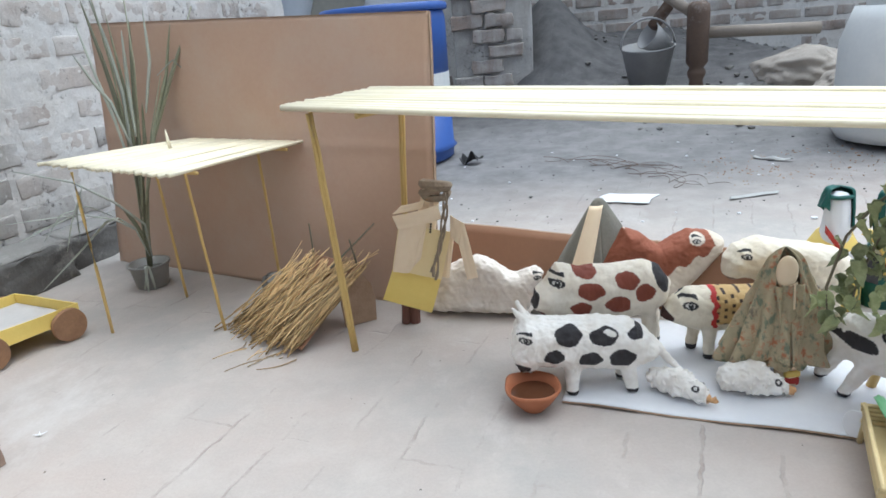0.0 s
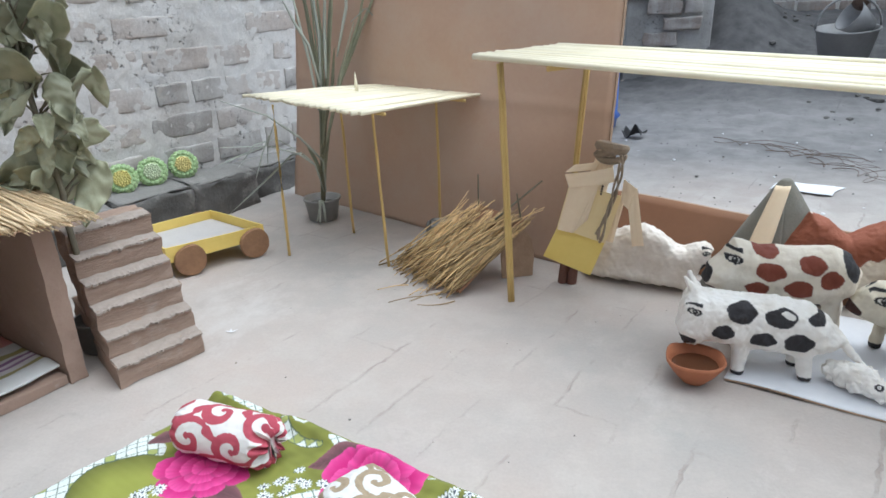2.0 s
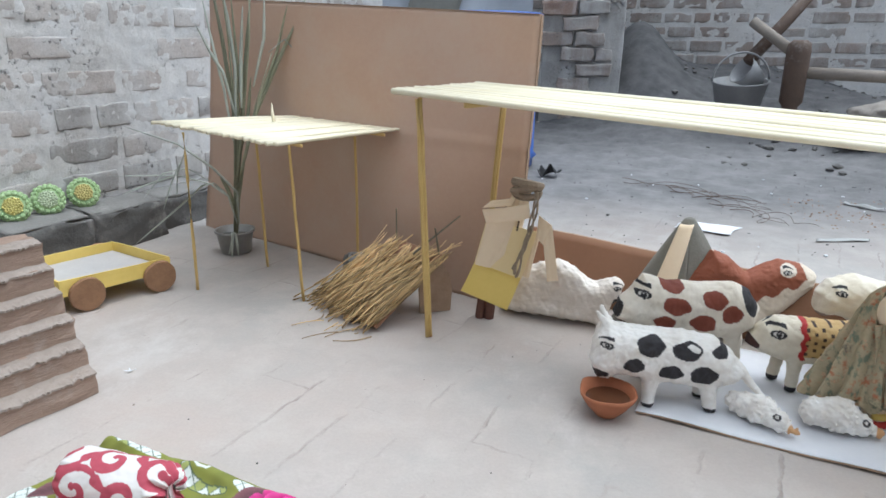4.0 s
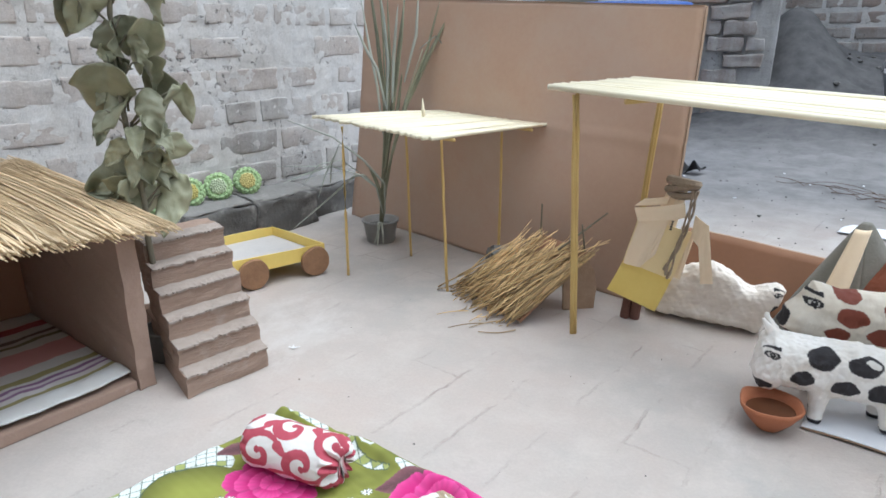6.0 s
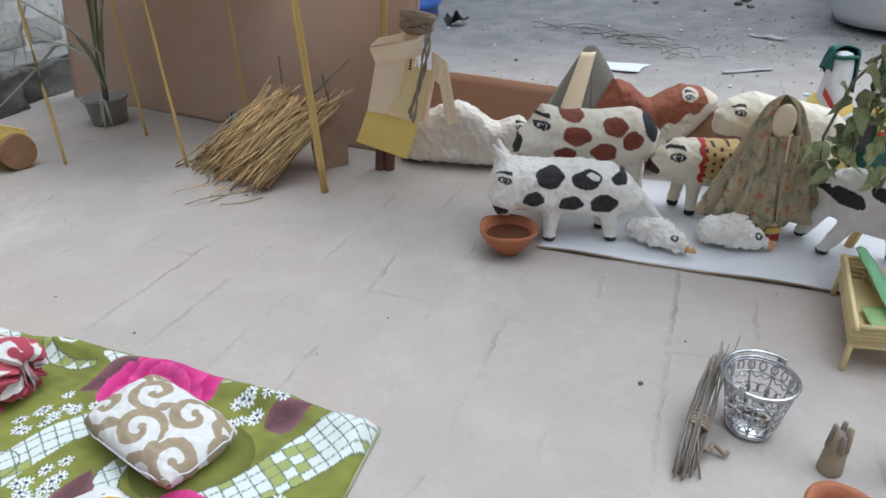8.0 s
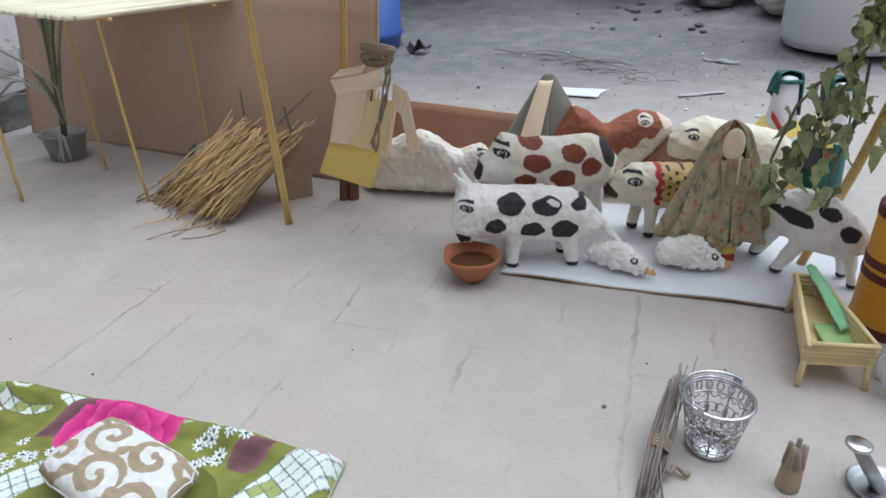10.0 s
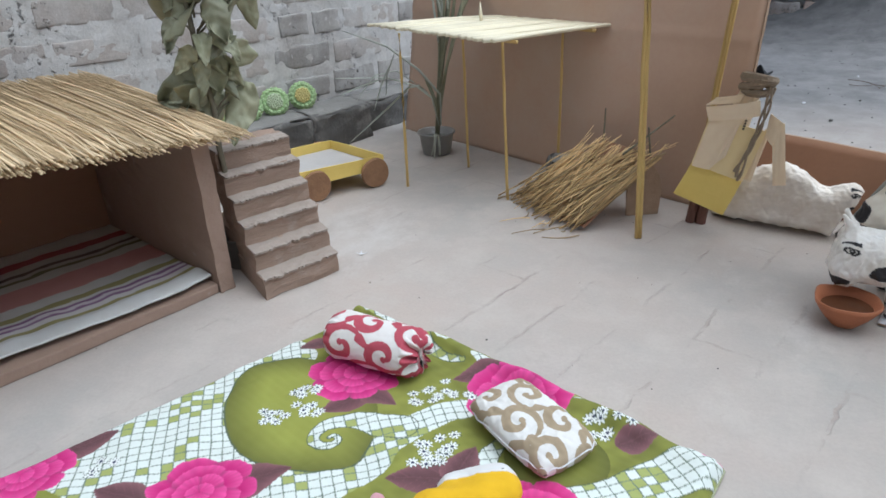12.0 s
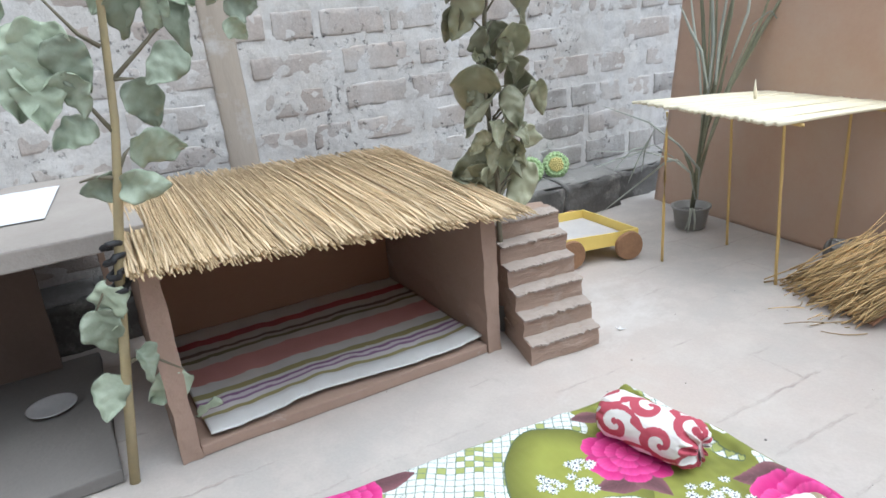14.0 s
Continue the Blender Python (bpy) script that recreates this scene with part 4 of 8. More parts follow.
def cauliflower(loc, tint, seed, label):
    """A halved flat flower head set on edge: leaf rim and knobbly heart."""
    th = thing("cauliflower", loc, label, "vegetable", group="vegetables on the ledge")
    r = rng(seed)
    rim = mat("ruffled_green_rim", (0.30, 0.47, 0.19), (0.50, 0.62, 0.36), scale=50, fine=160, rough=0.6, bump=0.4)
    heart = mat("pale_heart", tint, tuple(c * 0.78 for c in tint), scale=60, fine=200, rough=0.7, bump=0.8)
    face = Matrix.Rotation(radians(38), 4, "Z") @ Matrix.Rotation(radians(72), 4, "X")
    b = bmesh.new()
    bmesh.ops.create_icosphere(b, subdivisions=3, radius=0.044, matrix=Matrix.Diagonal((1, 1, 0.42, 1)))
    for ring, (rad, n, h) in enumerate([(0.043, 19, 0.002), (0.0365, 16, 0.012)]):
        for k in range(n):
            q = 2 * math.pi * (k + 0.5 * ring) / n
            bmesh.ops.create_icosphere(b, subdivisions=2, radius=0.0085 * r.uniform(0.85, 1.15), matrix=Matrix.Translation((rad * math.cos(q), rad * math.sin(q), h)) @ Matrix.Rotation(q, 4, "Z") @ Matrix.Diagonal((0.75, 1, 0.55, 1)))
    bmesh.ops.transform(b, matrix=face, verts=b.verts)
    part("leaf_rim", b, rim, th, "ruffled pale green rim", smooth=True)
    b = bmesh.new()
    bmesh.ops.create_icosphere(b, subdivisions=3, radius=0.027, matrix=Matrix.Translation((0, 0, 0.013)) @ Matrix.Diagonal((1, 1, 0.28, 1)))
    for k in range(40):
        q, rad = k * 2.4, 0.026 * math.sqrt(k / 40)
        bmesh.ops.create_icosphere(b, subdivisions=1, radius=0.0042, matrix=Matrix.Translation((rad * math.cos(q), rad * math.sin(q), 0.0195 - 4 * rad * rad)))
    bmesh.ops.transform(b, matrix=face, verts=b.verts)
    part("heart", b, heart, th, "pale knobbly heart", smooth=True)


for k, (s_, tint) in enumerate([(-0.062, (0.74, 0.64, 0.26)), (-0.178, (0.62, 0.70, 0.48)), (-0.283, (0.72, 0.64, 0.22)), (-0.40, (0.66, 0.64, 0.3))]):
    spot = Vector((-1.46, 1.95, 0)) + u * s_ + Vector((u.y, -u.x, 0)) * 0.050
    loc = (spot.x, spot.y, 0.180)
    cauliflower(loc, tint, k + 2, ["yellow-hearted cauliflower on the wall ledge", "pale green cauliflower on the wall ledge", "yellow cauliflower on the wall ledge", "small cauliflower on the ledge behind leaves"][k])


def straw_shelter():
    """A little cardboard shelter under a slanting heap of straw."""
    th = thing("straw_shelter", (-0.38, 1.44, 0), "small cardboard shelter under a slanting straw roof", "shelter")
    r = rng(41)
    for p, yaw in (((-0.243, 1.497), 25),):
        b = prism([(-0.040, 0), (0.040, 0), (0.044, 0.06), (0.036, 0.10), (0.015, 0.132), (-0.015, 0.135), (-0.036, 0.10), (-0.043, 0.06)], -0.004, 0.004, m=Matrix.Rotation(radians(yaw), 4, "Z"))
        bmesh.ops.translate(b, vec=(*p, 0), verts=b.verts)
        wpart("gable", b, M_CARD_CUT, th)
    low, high = (Vector((-0.520, 1.49, 0.014)), Vector((-0.362, 1.352, 0.014))), (Vector((-0.350, 1.60, 0.158)), Vector((-0.218, 1.505, 0.150)))
    wpart("roof_board", sheet(lambda a, b: low[0].lerp(low[1], a).lerp(high[0].lerp(high[1], a), b) + Vector((0, 0, -0.006)), 6, 6, 0.006), M_STRIP, th)
    shapes = [stalk_mesh("straw", 0.30, 0.0021, M_STRAW, 0.014, 5, 100 + k, 0.6, 5) for k in range(9)]

    def laid(a, slip, s):
        # a stalk from the low edge towards the high one, slid along and askew
        p = low[0].lerp(low[1], a) + Vector((0, 0, 0.004 + abs(r.gauss(0, 0.012))))
        q = high[0].lerp(high[1], min(1.15, max(-0.25, a + s))) + Vector((0.0, 0.0, 0.006 + abs(r.gauss(0, 0.014))))
        d = (q - p) * slip
        d.z *= 0.9
        return p + d, q + d

    for k in range(290):
        a, b = laid(r.uniform(-0.30, 1.0), r.gauss(0.0, 0.10), r.gauss(0.34, 0.24))
        a.z, b.z = max(a.z, 0.003), max(b.z, 0.006)
        wpart("straw", shapes[r.randrange(9)], M_STRAW, th, m=along(a, b, r.uniform(0, 6)) @ Matrix.Diagonal((r.uniform(0.38, 0.82), 1, 1, 1)))
    for k in range(9):
        q = r.uniform(-0.1, 1.0)
        p = low[0].lerp(low[1], q) + Vector((r.uniform(-0.07, 0.0), r.uniform(-0.06, 0.0), 0))
        p.z = 0.003
        wpart("straw", shapes[r.randrange(9)], M_STRAW, th, "", along(p, p + Vector((r.uniform(-1, 0.4), r.uniform(-1, 0.3), 0))) @ Matrix.Diagonal((r.uniform(0.1, 0.3), 0.7, 0.7, 1)))
    stone = box(0.075, 0.05, 0.10, (-0.472, 1.628, 0.05), 0.014, rough=0.012, seed=6, cuts=5)
    wpart("stone", stone, M_LEDGETOP, th, "grey stone propping the straw roof", smooth=True)
    chaff = bmesh.new()
    for k in range(260):
        a, b = laid(r.uniform(-0.1, 1.05), r.gauss(-0.06, 0.14), r.gauss(0.1, 0.4))
        t = r.uniform(0.0, 0.45)
        a, b = a.lerp(b, t), a.lerp(b, t + r.uniform(0.3, 0.6))
        a.z, b.z = max(a.z + 0.004, 0.002), max(b.z + 0.004, 0.003)
        mid = a.lerp(b, 0.5) + Vector((r.gauss(0, 0.004), r.gauss(0, 0.004), abs(r.gauss(0, 0.003))))
        tube([a, mid, b], [0.001, 0.001, 0.0007], 4, bm=chaff)
    tagged(wpart("chaff", chaff, M_STRAW, th, "fine broken straw", smooth=True), kind="stuff")
    for a, b in (((-0.36, 1.6, 0.1), (-0.36, 1.6, 0.24)), ((-0.23, 1.52, 0.1), (-0.245, 1.50, 0.22)), ((-0.3, 1.5, 0.15), (-0.19, 1.57, 0.235))):
        wpart("twig", tube([a, b], [0.003, 0.002], 6), M_STEM, th)


straw_shelter()



# ---- bedspread with a printed pattern ----
RUG_T = Vector((-0.697, 0.850, 0.0))
RUG_A = Vector((0.941, -0.338, 0.0))
RUG_B = Vector((-0.405, -0.914, 0.0))
RUG_W, RUG_L = 0.672, 0.82
GREEN, WHITE, LINE = np.array((0.225, 0.24, 0.045)), np.array((0.70, 0.74, 0.70)), np.array((0.09, 0.12, 0.07))
MAGENTA, PINK, MAUVE = np.array((0.55, 0.008, 0.18)), np.array((0.74, 0.085, 0.33)), np.array((0.155, 0.070, 0.080))


def stroke(a, b, way, inset=0.0):
    """How deep each point lies inside a bent band: way is (a, b, half width) points."""
    best = np.full(a.shape, -1.0)
    for (a0, b0, w0), (a1, b1, w1) in zip(way, way[1:]):
        da, db = a1 - a0, b1 - b0
        t = np.clip(((a - a0) * da + (b - b0) * db) / max(da * da + db * db, 1e-9), 0, 1)
        d = np.hypot(a - a0 - t * da, b - b0 - t * db)
        best = np.maximum(best, (w0 + (w1 - w0) * t) - d)
    return best


def smooth_way(way, n=6):
    """Rounds off a bent band."""
    out = []
    pts = [np.array(p, float) for p in way]
    pts = [2 * pts[0] - pts[1]] + pts + [2 * pts[-1] - pts[-2]]
    for p0, p1, p2, p3 in zip(pts, pts[1:], pts[2:], pts[3:]):
        for k in range(n):
            t = k / n
            out.append(0.5 * (2 * p1 + (p2 - p0) * t + (2 * p0 - 5 * p1 + 4 * p2 - p3) * t * t + (3 * p1 - p0 - 3 * p2 + p3) * t ** 3))
    out.append(pts[-2])
    return [(q[0], q[1], max(q[2], 0.001)) for q in out]


def inside_of(a, b, corners):
    """Which points lie within a closed outline."""
    hit = np.zeros(a.shape, bool)
    for (ax, ay), (bx, by) in zip(corners, corners[1:] + corners[:1]):
        if ay != by:
            hit ^= ((ay > b) != (by > b)) & (a < (bx - ax) * (b - ay) / (by - ay) + ax)
    return hit


def rounded(corners, n=4):
    """An outline with its corners drawn into curves."""
    way = [(x, y, 0.0) for x, y in corners]
    way = smooth_way(way[-2:] + way + way[:2], n)
    return [(x, y) for x, y, _ in way[2 * n:-2 * n]]


def bedspread():
    nu, nv = 460, 540
    A, B = np.meshgrid(np.linspace(0, 1, nu + 1), np.linspace(0, 1, nv + 1), indexing="ij")
    bow = 0.020 * np.sin(math.pi * A) * (1 - B) ** 2
    b = B * RUG_L - bow
    a = (0.002 - 0.045 * b) + A * ((0.672 + 0.125 * np.clip(b, 0, 0.2)) - (0.002 - 0.045 * b))
    P = np.stack([a, b, a * 0], -1)
    r = np.random.RandomState(4)
    shade = 0.5 + 0.5 * lumps(P, 0.05, 12)
    col = GREEN * (0.80 + 0.45 * shade[..., None])

    def lay(mask, value):
        col[mask] = value[mask] if isinstance(value, np.ndarray) and value.ndim == 3 else value

    # white ground ruled with thin green lines, some squares filled
    pitch = 0.0150
    wob = 0.0012 * lumps(P, 0.05, 31)
    ga, gb = a * 0.84 + b * 0.54 + wob, b * 0.84 - a * 0.54 - wob
    ia, ib = np.floor(ga / pitch).astype(int), np.floor(gb / pitch).astype(int)
    dice = np.sin(ia * 12.9898 + ib * 78.233) * 43758.5453 % 1.0
    filled = (dice > 0.90) | (((ia + ib) % 2 == 0) & (np.sin(ia * 0.55) + np.sin(ib * 0.7 + 1) > 1.15))
    la, lb = np.abs(ga / pitch % 1 - 0.5), np.abs(gb / pitch % 1 - 0.5)
    grid = np.where(filled[..., None], np.array((0.36, 0.40, 0.13)), np.array((0.72, 0.77, 0.74)))
    grid = np.where(((la > 0.448) | (lb > 0.448))[..., None], np.array((0.15, 0.20, 0.15)), grid)

    def gridded(corners):
        inside = inside_of(a, b, rounded(corners))
        lay(inside, grid)

    def band(way, rim=0.0016):
        s = stroke(a, b, smooth_way(way))
        lay(s > -rim, LINE)
        lay(s > 0, grid)

    gridded([(-0.06, 0.60), (-0.05, 0.445), (-0.05, 0.378), (-0.04, 0.173), (0.04, 0.145), (0.077, 0.173), (0.03, 0.223), (0.03, 0.268), (0.07, 0.317), (0.124, 0.350), (0.173, 0.360), (0.218, 0.36), (0.264, 0.345), (0.295, 0.324), (0.308, 0.383), (0.25, 0.47), (0.10, 0.56)])
    gridded([(0.24, 0.46), (0.295, 0.324), (0.312, 0.295), (0.307, 0.266), (0.286, 0.243), (0.288, 0.207), (0.302, 0.159), (0.318, 0.12), (0.335, 0.095), (0.366, 0.119), (0.354, 0.148), (0.342, 0.195), (0.341, 0.237), (0.35, 0.263), (0.353, 0.297), (0.34, 0.38), (0.30, 0.46)])
    # the round green swirl, and the strip that curls into it
    disc = rounded([(0.067, 0.175), (0.02, 0.221), (0.019, 0.268), (0.057, 0.317), (0.114, 0.354), (0.173, 0.372), (0.218, 0.37), (0.264, 0.349), (0.293, 0.324), (0.311, 0.294), (0.304, 0.262), (0.289, 0.235), (0.26, 0.20), (0.189, 0.150), (0.12, 0.14)])
    ring = [(x, y, 0.0013) for x, y in disc]
    depth = np.clip(-stroke(a, b, [(x, y, 0.0) for x, y in disc] + [(*disc[0], 0.0)]) / 0.055, 0, 1)
    lay(inside_of(a, b, disc), GREEN * (0.62 + 0.68 * depth[..., None]))
    lay(stroke(a, b, ring[:int(len(ring) * 0.78)]) > 0, LINE)
    band([(0.305, 0.200, 0.024), (0.285, 0.214, 0.022), (0.261, 0.224, 0.018), (0.238, 0.239, 0.0145), (0.226, 0.261, 0.0115), (0.226, 0.282, 0.009), (0.235, 0.295, 0.0075), (0.251, 0.297, 0.006), (0.263, 0.287, 0.005), (0.262, 0.274, 0.004), (0.251, 0.272, 0.003), (0.249, 0.280, 0.002)])
    # the second swirl, towards the far corner
    hub = np.hypot((a - 0.505) / 1.1, b - 0.12)
    lay(hub < 0.062, GREEN * (0.55 + 0.6 * np.clip((0.062 - hub) / 0.04, 0, 1))[..., None])
    band([(0.425, 0.12, 0.004), (0.433, 0.150, 0.009), (0.437, 0.172, 0.012), (0.452, 0.190, 0.013), (0.482, 0.197, 0.0125), (0.52, 0.19, 0.013), (0.560, 0.170, 0.018), (0.60, 0.12, 0.026), (0.63, 0.06, 0.034), (0.66, 0.0, 0.036), (0.68, -0.03, 0.03)])
    gridded([(0.005, 0.01), (0.078, 0), (0.105, 0.0025), (0.12, 0.017), (0.034, 0.0215)])
    band([(0.177, -0.0025, 0.004), (0.17, 0.005, 0.005), (0.183, 0.019, 0.006), (0.206, 0.0295, 0.007), (0.237, 0.03, 0.006), (0.263, 0.023, 0.004)])
    lay(stroke(a, b, smooth_way([(0.187, 0.0025, 0.0025), (0.2, 0.0085, 0.0028), (0.215, 0.0085, 0.0025), (0.216, 0.003, 0.002)])) > 0, WHITE)
    gridded([(0.27, 0.01), (0.268, -0.001), (0.316, -0.002), (0.353, 0.005), (0.321, 0.0115), (0.287, 0.016)])
    gridded([(0.424, 0.0075), (0.433, -0.001), (0.468, 0.001), (0.454, 0.011)])
    band([(0.36, 0.50, 0.02), (0.43, 0.45, 0.035), (0.50, 0.37, 0.04), (0.57, 0.34, 0.038), (0.66, 0.36, 0.04), (0.74, 0.40, 0.04)])
    band([(-0.02, 0.75, 0.03), (0.10, 0.70, 0.045), (0.22, 0.66, 0.04), (0.32, 0.70, 0.03), (0.36, 0.78, 0.03)])

    # mauve leaves, stalk to tip
    for (a0, b0), (a1, b1) in [((0.040, 0.105), (0.034, 0.165)), ((0.212, 0.175), (0.193, 0.250)), ((0.205, 0.180), (0.266, 0.170)), ((0.334, 0.002), (0.282, 0.067)), ((0.436, 0.226), (0.362, 0.284)), ((0.432, 0.240), (0.414, 0.170)),
                               ((0.222, 0.430), (0.256, 0.345)), ((-0.012, 0.535), (0.006, 0.455)), ((0.550, 0.052), (0.586, 0.003)), ((0.17, 0.50), (0.10, 0.53)), ((0.60, 0.27), (0.66, 0.30)), ((0.47, 0.60), (0.53, 0.56))]:
        ln = math.hypot(a1 - a0, b1 - b0) / 2
        ca2, sa2 = (a1 - a0) / (2 * ln), (b1 - b0) / (2 * ln)
        u_, v_ = (a - (a0 + a1) / 2) * ca2 + (b - (b0 + b1) / 2) * sa2, -(a - (a0 + a1) / 2) * sa2 + (b - (b0 + b1) / 2) * ca2
        t = np.clip((u_ / ln + 1) / 2, 0, 1)
        w = 0.80 * ln * np.sin(math.pi * t ** 0.75) ** 0.8 * (1 - 0.35 * t)
        inside = (np.abs(v_) < w) & (np.abs(u_) < ln)
        vein = (np.abs(v_) < 0.0009) | (np.abs((u_ - 1.2 * np.abs(v_)) / ln * 3 % 1 - 0.5) > 0.46)
        lay(inside, MAUVE * (0.72 + 0.75 * np.clip(np.abs(v_) / np.maximum(w, 1e-4), 0, 1) ** 1.5 + 0.22 * vein)[..., None])

    # magenta peonies: ragged petals, each ring over the one outside it
    for ca, cb, R in [(0.156, 0.150, 0.076), (0.384, 0.040, 0.080), (0.208, 0.448, 0.070), (0.545, 0.232, 0.074), (-0.004, 0.580, 0.066), (0.652, -0.012, 0.024), (0.44, 0.55, 0.08), (0.14, 0.74, 0.07)]:
        d, q = np.hypot(a - ca, b - cb), np.arctan2(b - cb, a - ca)
        for n, rad in [(7, 1.0), (5, 0.76), (4, 0.50), (3, 0.26)]:
            ph = r.uniform(0, 6)
            part_of = ((q + 0.22 * np.sin(2 * q + ph)) * n / (2 * math.pi) + ph) % 1.0
            lobe = np.sin(math.pi * part_of)
            edge = R * rad * (0.78 + 0.22 * lobe ** 0.4 + 0.012 * np.sin(q * 17 + ph))
            t = np.clip((edge - d) / (0.30 * R), 0, 1) ** (0.5 if rad > 0.9 else 1.0)
            streak = 0.5 + 0.5 * np.sin(part_of * 40 + ph)
            tone = PINK * (1 - t[..., None]) + MAGENTA * t[..., None]
            tone = tone * (0.55 + 0.45 * np.clip(lobe * 2.2, 0, 1)[..., None] ** 0.5) * (0.9 + 0.16 * streak[..., None] * (1 - t[..., None]))
            lay(d < edge, tone)

    # sprays of small white daisies with dark eyes
    sprays = [(0.127, 0.299), (0.143, 0.287), (0.147, 0.313), (0.160, 0.303), (0.158, 0.285), (0.122, 0.242), (0.128, 0.225), (0.146, 0.222), (0.148, 0.258), (0.138, 0.240), (0.168, 0.255), (0.190, 0.249), (0.178, 0.266), (0.276, 0.077), (0.264, 0.133), (0.275, 0.116),
              (0.295, 0.114), (0.286, 0.146), (0.300, 0.130), (0.296, 0.096), (0.312, 0.100), (0.326, 0.082), (0.358, 0.204), (0.364, 0.184), (0.376, 0.168), (0.374, 0.220), (0.384, 0.205), (0.388, 0.187), (0.370, 0.242), (0.384, 0.232), (0.396, 0.218),
              (0.498, 0.032), (0.509, 0.016), (0.510, -0.003), (0.531, 0.012), (0.516, 0.052), (0.530, 0.046), (0.545, 0.005)]
    sprays += [(0.605, 0.186), (0.614, 0.172), (0.627, 0.164), (0.633, 0.147), (0.650, 0.148), (0.618, 0.203), (0.632, 0.186), (0.646, 0.178), (0.642, 0.203), (0.652, 0.164), (0.05, 0.50), (0.065, 0.49), (0.06, 0.515), (0.30, 0.52), (0.315, 0.51), (0.31, 0.535)]
    sprays += [(fa + 0.0085 * math.cos(2.4 * k), fb + 0.0085 * math.sin(2.4 * k)) for k, (fa, fb) in enumerate(sprays) if k % 5 < 3]
    for k, (fa, fb) in enumerate(sprays):
        d, q = np.hypot(a - fa, b - fb), np.arctan2(b - fb, a - fa)
        petal = 0.0026 + 0.0064 * np.abs(np.sin(q * 4 + k * 1.7)) ** 1.1
        lay(d < np.maximum(petal + 0.0008, 0.0062), np.array((0.05, 0.08, 0.04)))
        lay(d < petal, np.array((0.80, 0.83, 0.82)))
        lay(d < 0.0024, np.array((0.02, 0.03, 0.08)))

    # folds of the cloth; the far corner is turned up
    x = RUG_T.x + RUG_A.x * a + RUG_B.x * b
    y = RUG_T.y + RUG_A.y * a + RUG_B.y * b
    z = 0.011 + 0.0045 * lumps(P, 0.11, 8) + 0.0018 * lumps(P, 0.035, 9)
    z += 0.012 * np.exp(-((a - 0.65) / 0.035) ** 2 - ((b - 0.03) / 0.05) ** 2)
    bb = b + bow
    z += 0.020 * np.exp(-((bb - 0.024) / 0.016) ** 2) * (0.5 + 0.5 * np.sin(a * 19 + 0.9) ** 2) * np.clip((0.67 - a) / 0.12, 0.2, 1)
    rimd = np.minimum(np.minimum(A, 1 - A) * RUG_W, np.minimum(B, 1 - B) * RUG_L)
    z *= np.clip(rimd / 0.012, 0, 1) ** 0.5
    pts = np.stack([x, y, np.maximum(z, 0.0) + 0.003], -1).reshape(-1, 3)
    i = np.arange((nu + 1) * (nv + 1)).reshape(nu + 1, nv + 1)
    quads = np.stack([i[:-1, :-1], i[:-1, 1:], i[1:, 1:], i[1:, :-1]], -1).reshape(-1, 4)
    me = bpy.data.meshes.new("bedspread")
    me.from_pydata(pts.tolist(), [], quads.tolist())
    me.polygons.foreach_set("use_smooth", [True] * len(quads))
    paint(me, np.clip(col, 0, 1).reshape(-1, 3))
    me.materials.append(painted("printed_cotton", 0.85, 0.15, 60, 0.04, 300))
    th = thing("bedspread", (0, 0, 0), "green cotton bedspread printed with magenta flowers, on the ground", "bedspread")
    cloth = new("cloth", me)
    cloth.parent = th
    grid3 = pts.reshape(nu + 1, nv + 1, 3)
    M_HEM = mat("olive_hem", (0.19, 0.21, 0.04), (0.5, 0.52, 0.42), scale=14, fine=200, rough=0.9, bump=0.4)
    for edge in (grid3[:, 0], grid3[:, -1], grid3[0], grid3[-1]):
        part("hem", tube([tuple(q) for q in edge[::5]], 0.0018, 6), M_HEM, th, "rolled stitched hem", smooth=True)


bedspread()


def scroll_print(P, ink, cloth, scale, seed):
    """Broad curling scrolls with pointed leaf ends, as on the cushions' cotton."""
    r = np.random.RandomState(seed)
    inked = np.zeros(len(P), bool)
    x, y = P[:, 0], P[:, 1]
    for i in range(-4, 5):
        for j in range(-5, 6):
            cx, cy = (i + 0.5 * (j % 2)) * 1.95 * scale, j * 1.35 * scale
            spin, turn = (1 if (i + j) % 2 else -1), r.uniform(-0.5, 0.5)
            way = []
            for k in range(21):
                t = k / 20
                ang = turn + spin * (0.3 + 7.4 * t)
                rad = scale * (1.02 - 0.86 * t ** 0.9)
                way.append((cx + rad * math.cos(ang), cy + 0.9 * rad * math.sin(ang), scale * (0.06 + 0.125 * math.sin(math.pi * min(1.0, t * 1.02)) ** 0.7)))
            way[-1] = (*way[-1][:2], scale * 0.15)
            near = (np.abs(x - cx) < 1.3 * scale) & (np.abs(y - cy) < 1.3 * scale)
            inked[near] |= stroke(x[near], y[near], way) > 0
            # a leaf that leaves the scroll
            a0 = turn + spin * 0.3
            tip = [(cx + scale * 0.95 * math.cos(a0), cy + scale * 0.86 * math.sin(a0), scale * 0.20), (cx + scale * 1.22 * math.cos(a0 - spin * 0.35), cy + scale * 1.1 * math.sin(a0 - spin * 0.35), scale * 0.10), (cx + scale * 1.5 * math.cos(a0 - spin * 0.3), cy + scale * 1.35 * math.sin(a0 - spin * 0.3), 0.0)]
            near = (np.abs(x - cx) < 2 * scale) & (np.abs(y - cy) < 2 * scale)
            inked[near] |= stroke(x[near], y[near], tip) > 0
    return np.where(inked[:, None], np.array(ink), np.array(cloth))


M_PRINT = painted("printed_cushion_cotton", 0.85, 0.25, 80, 0.05, 350)


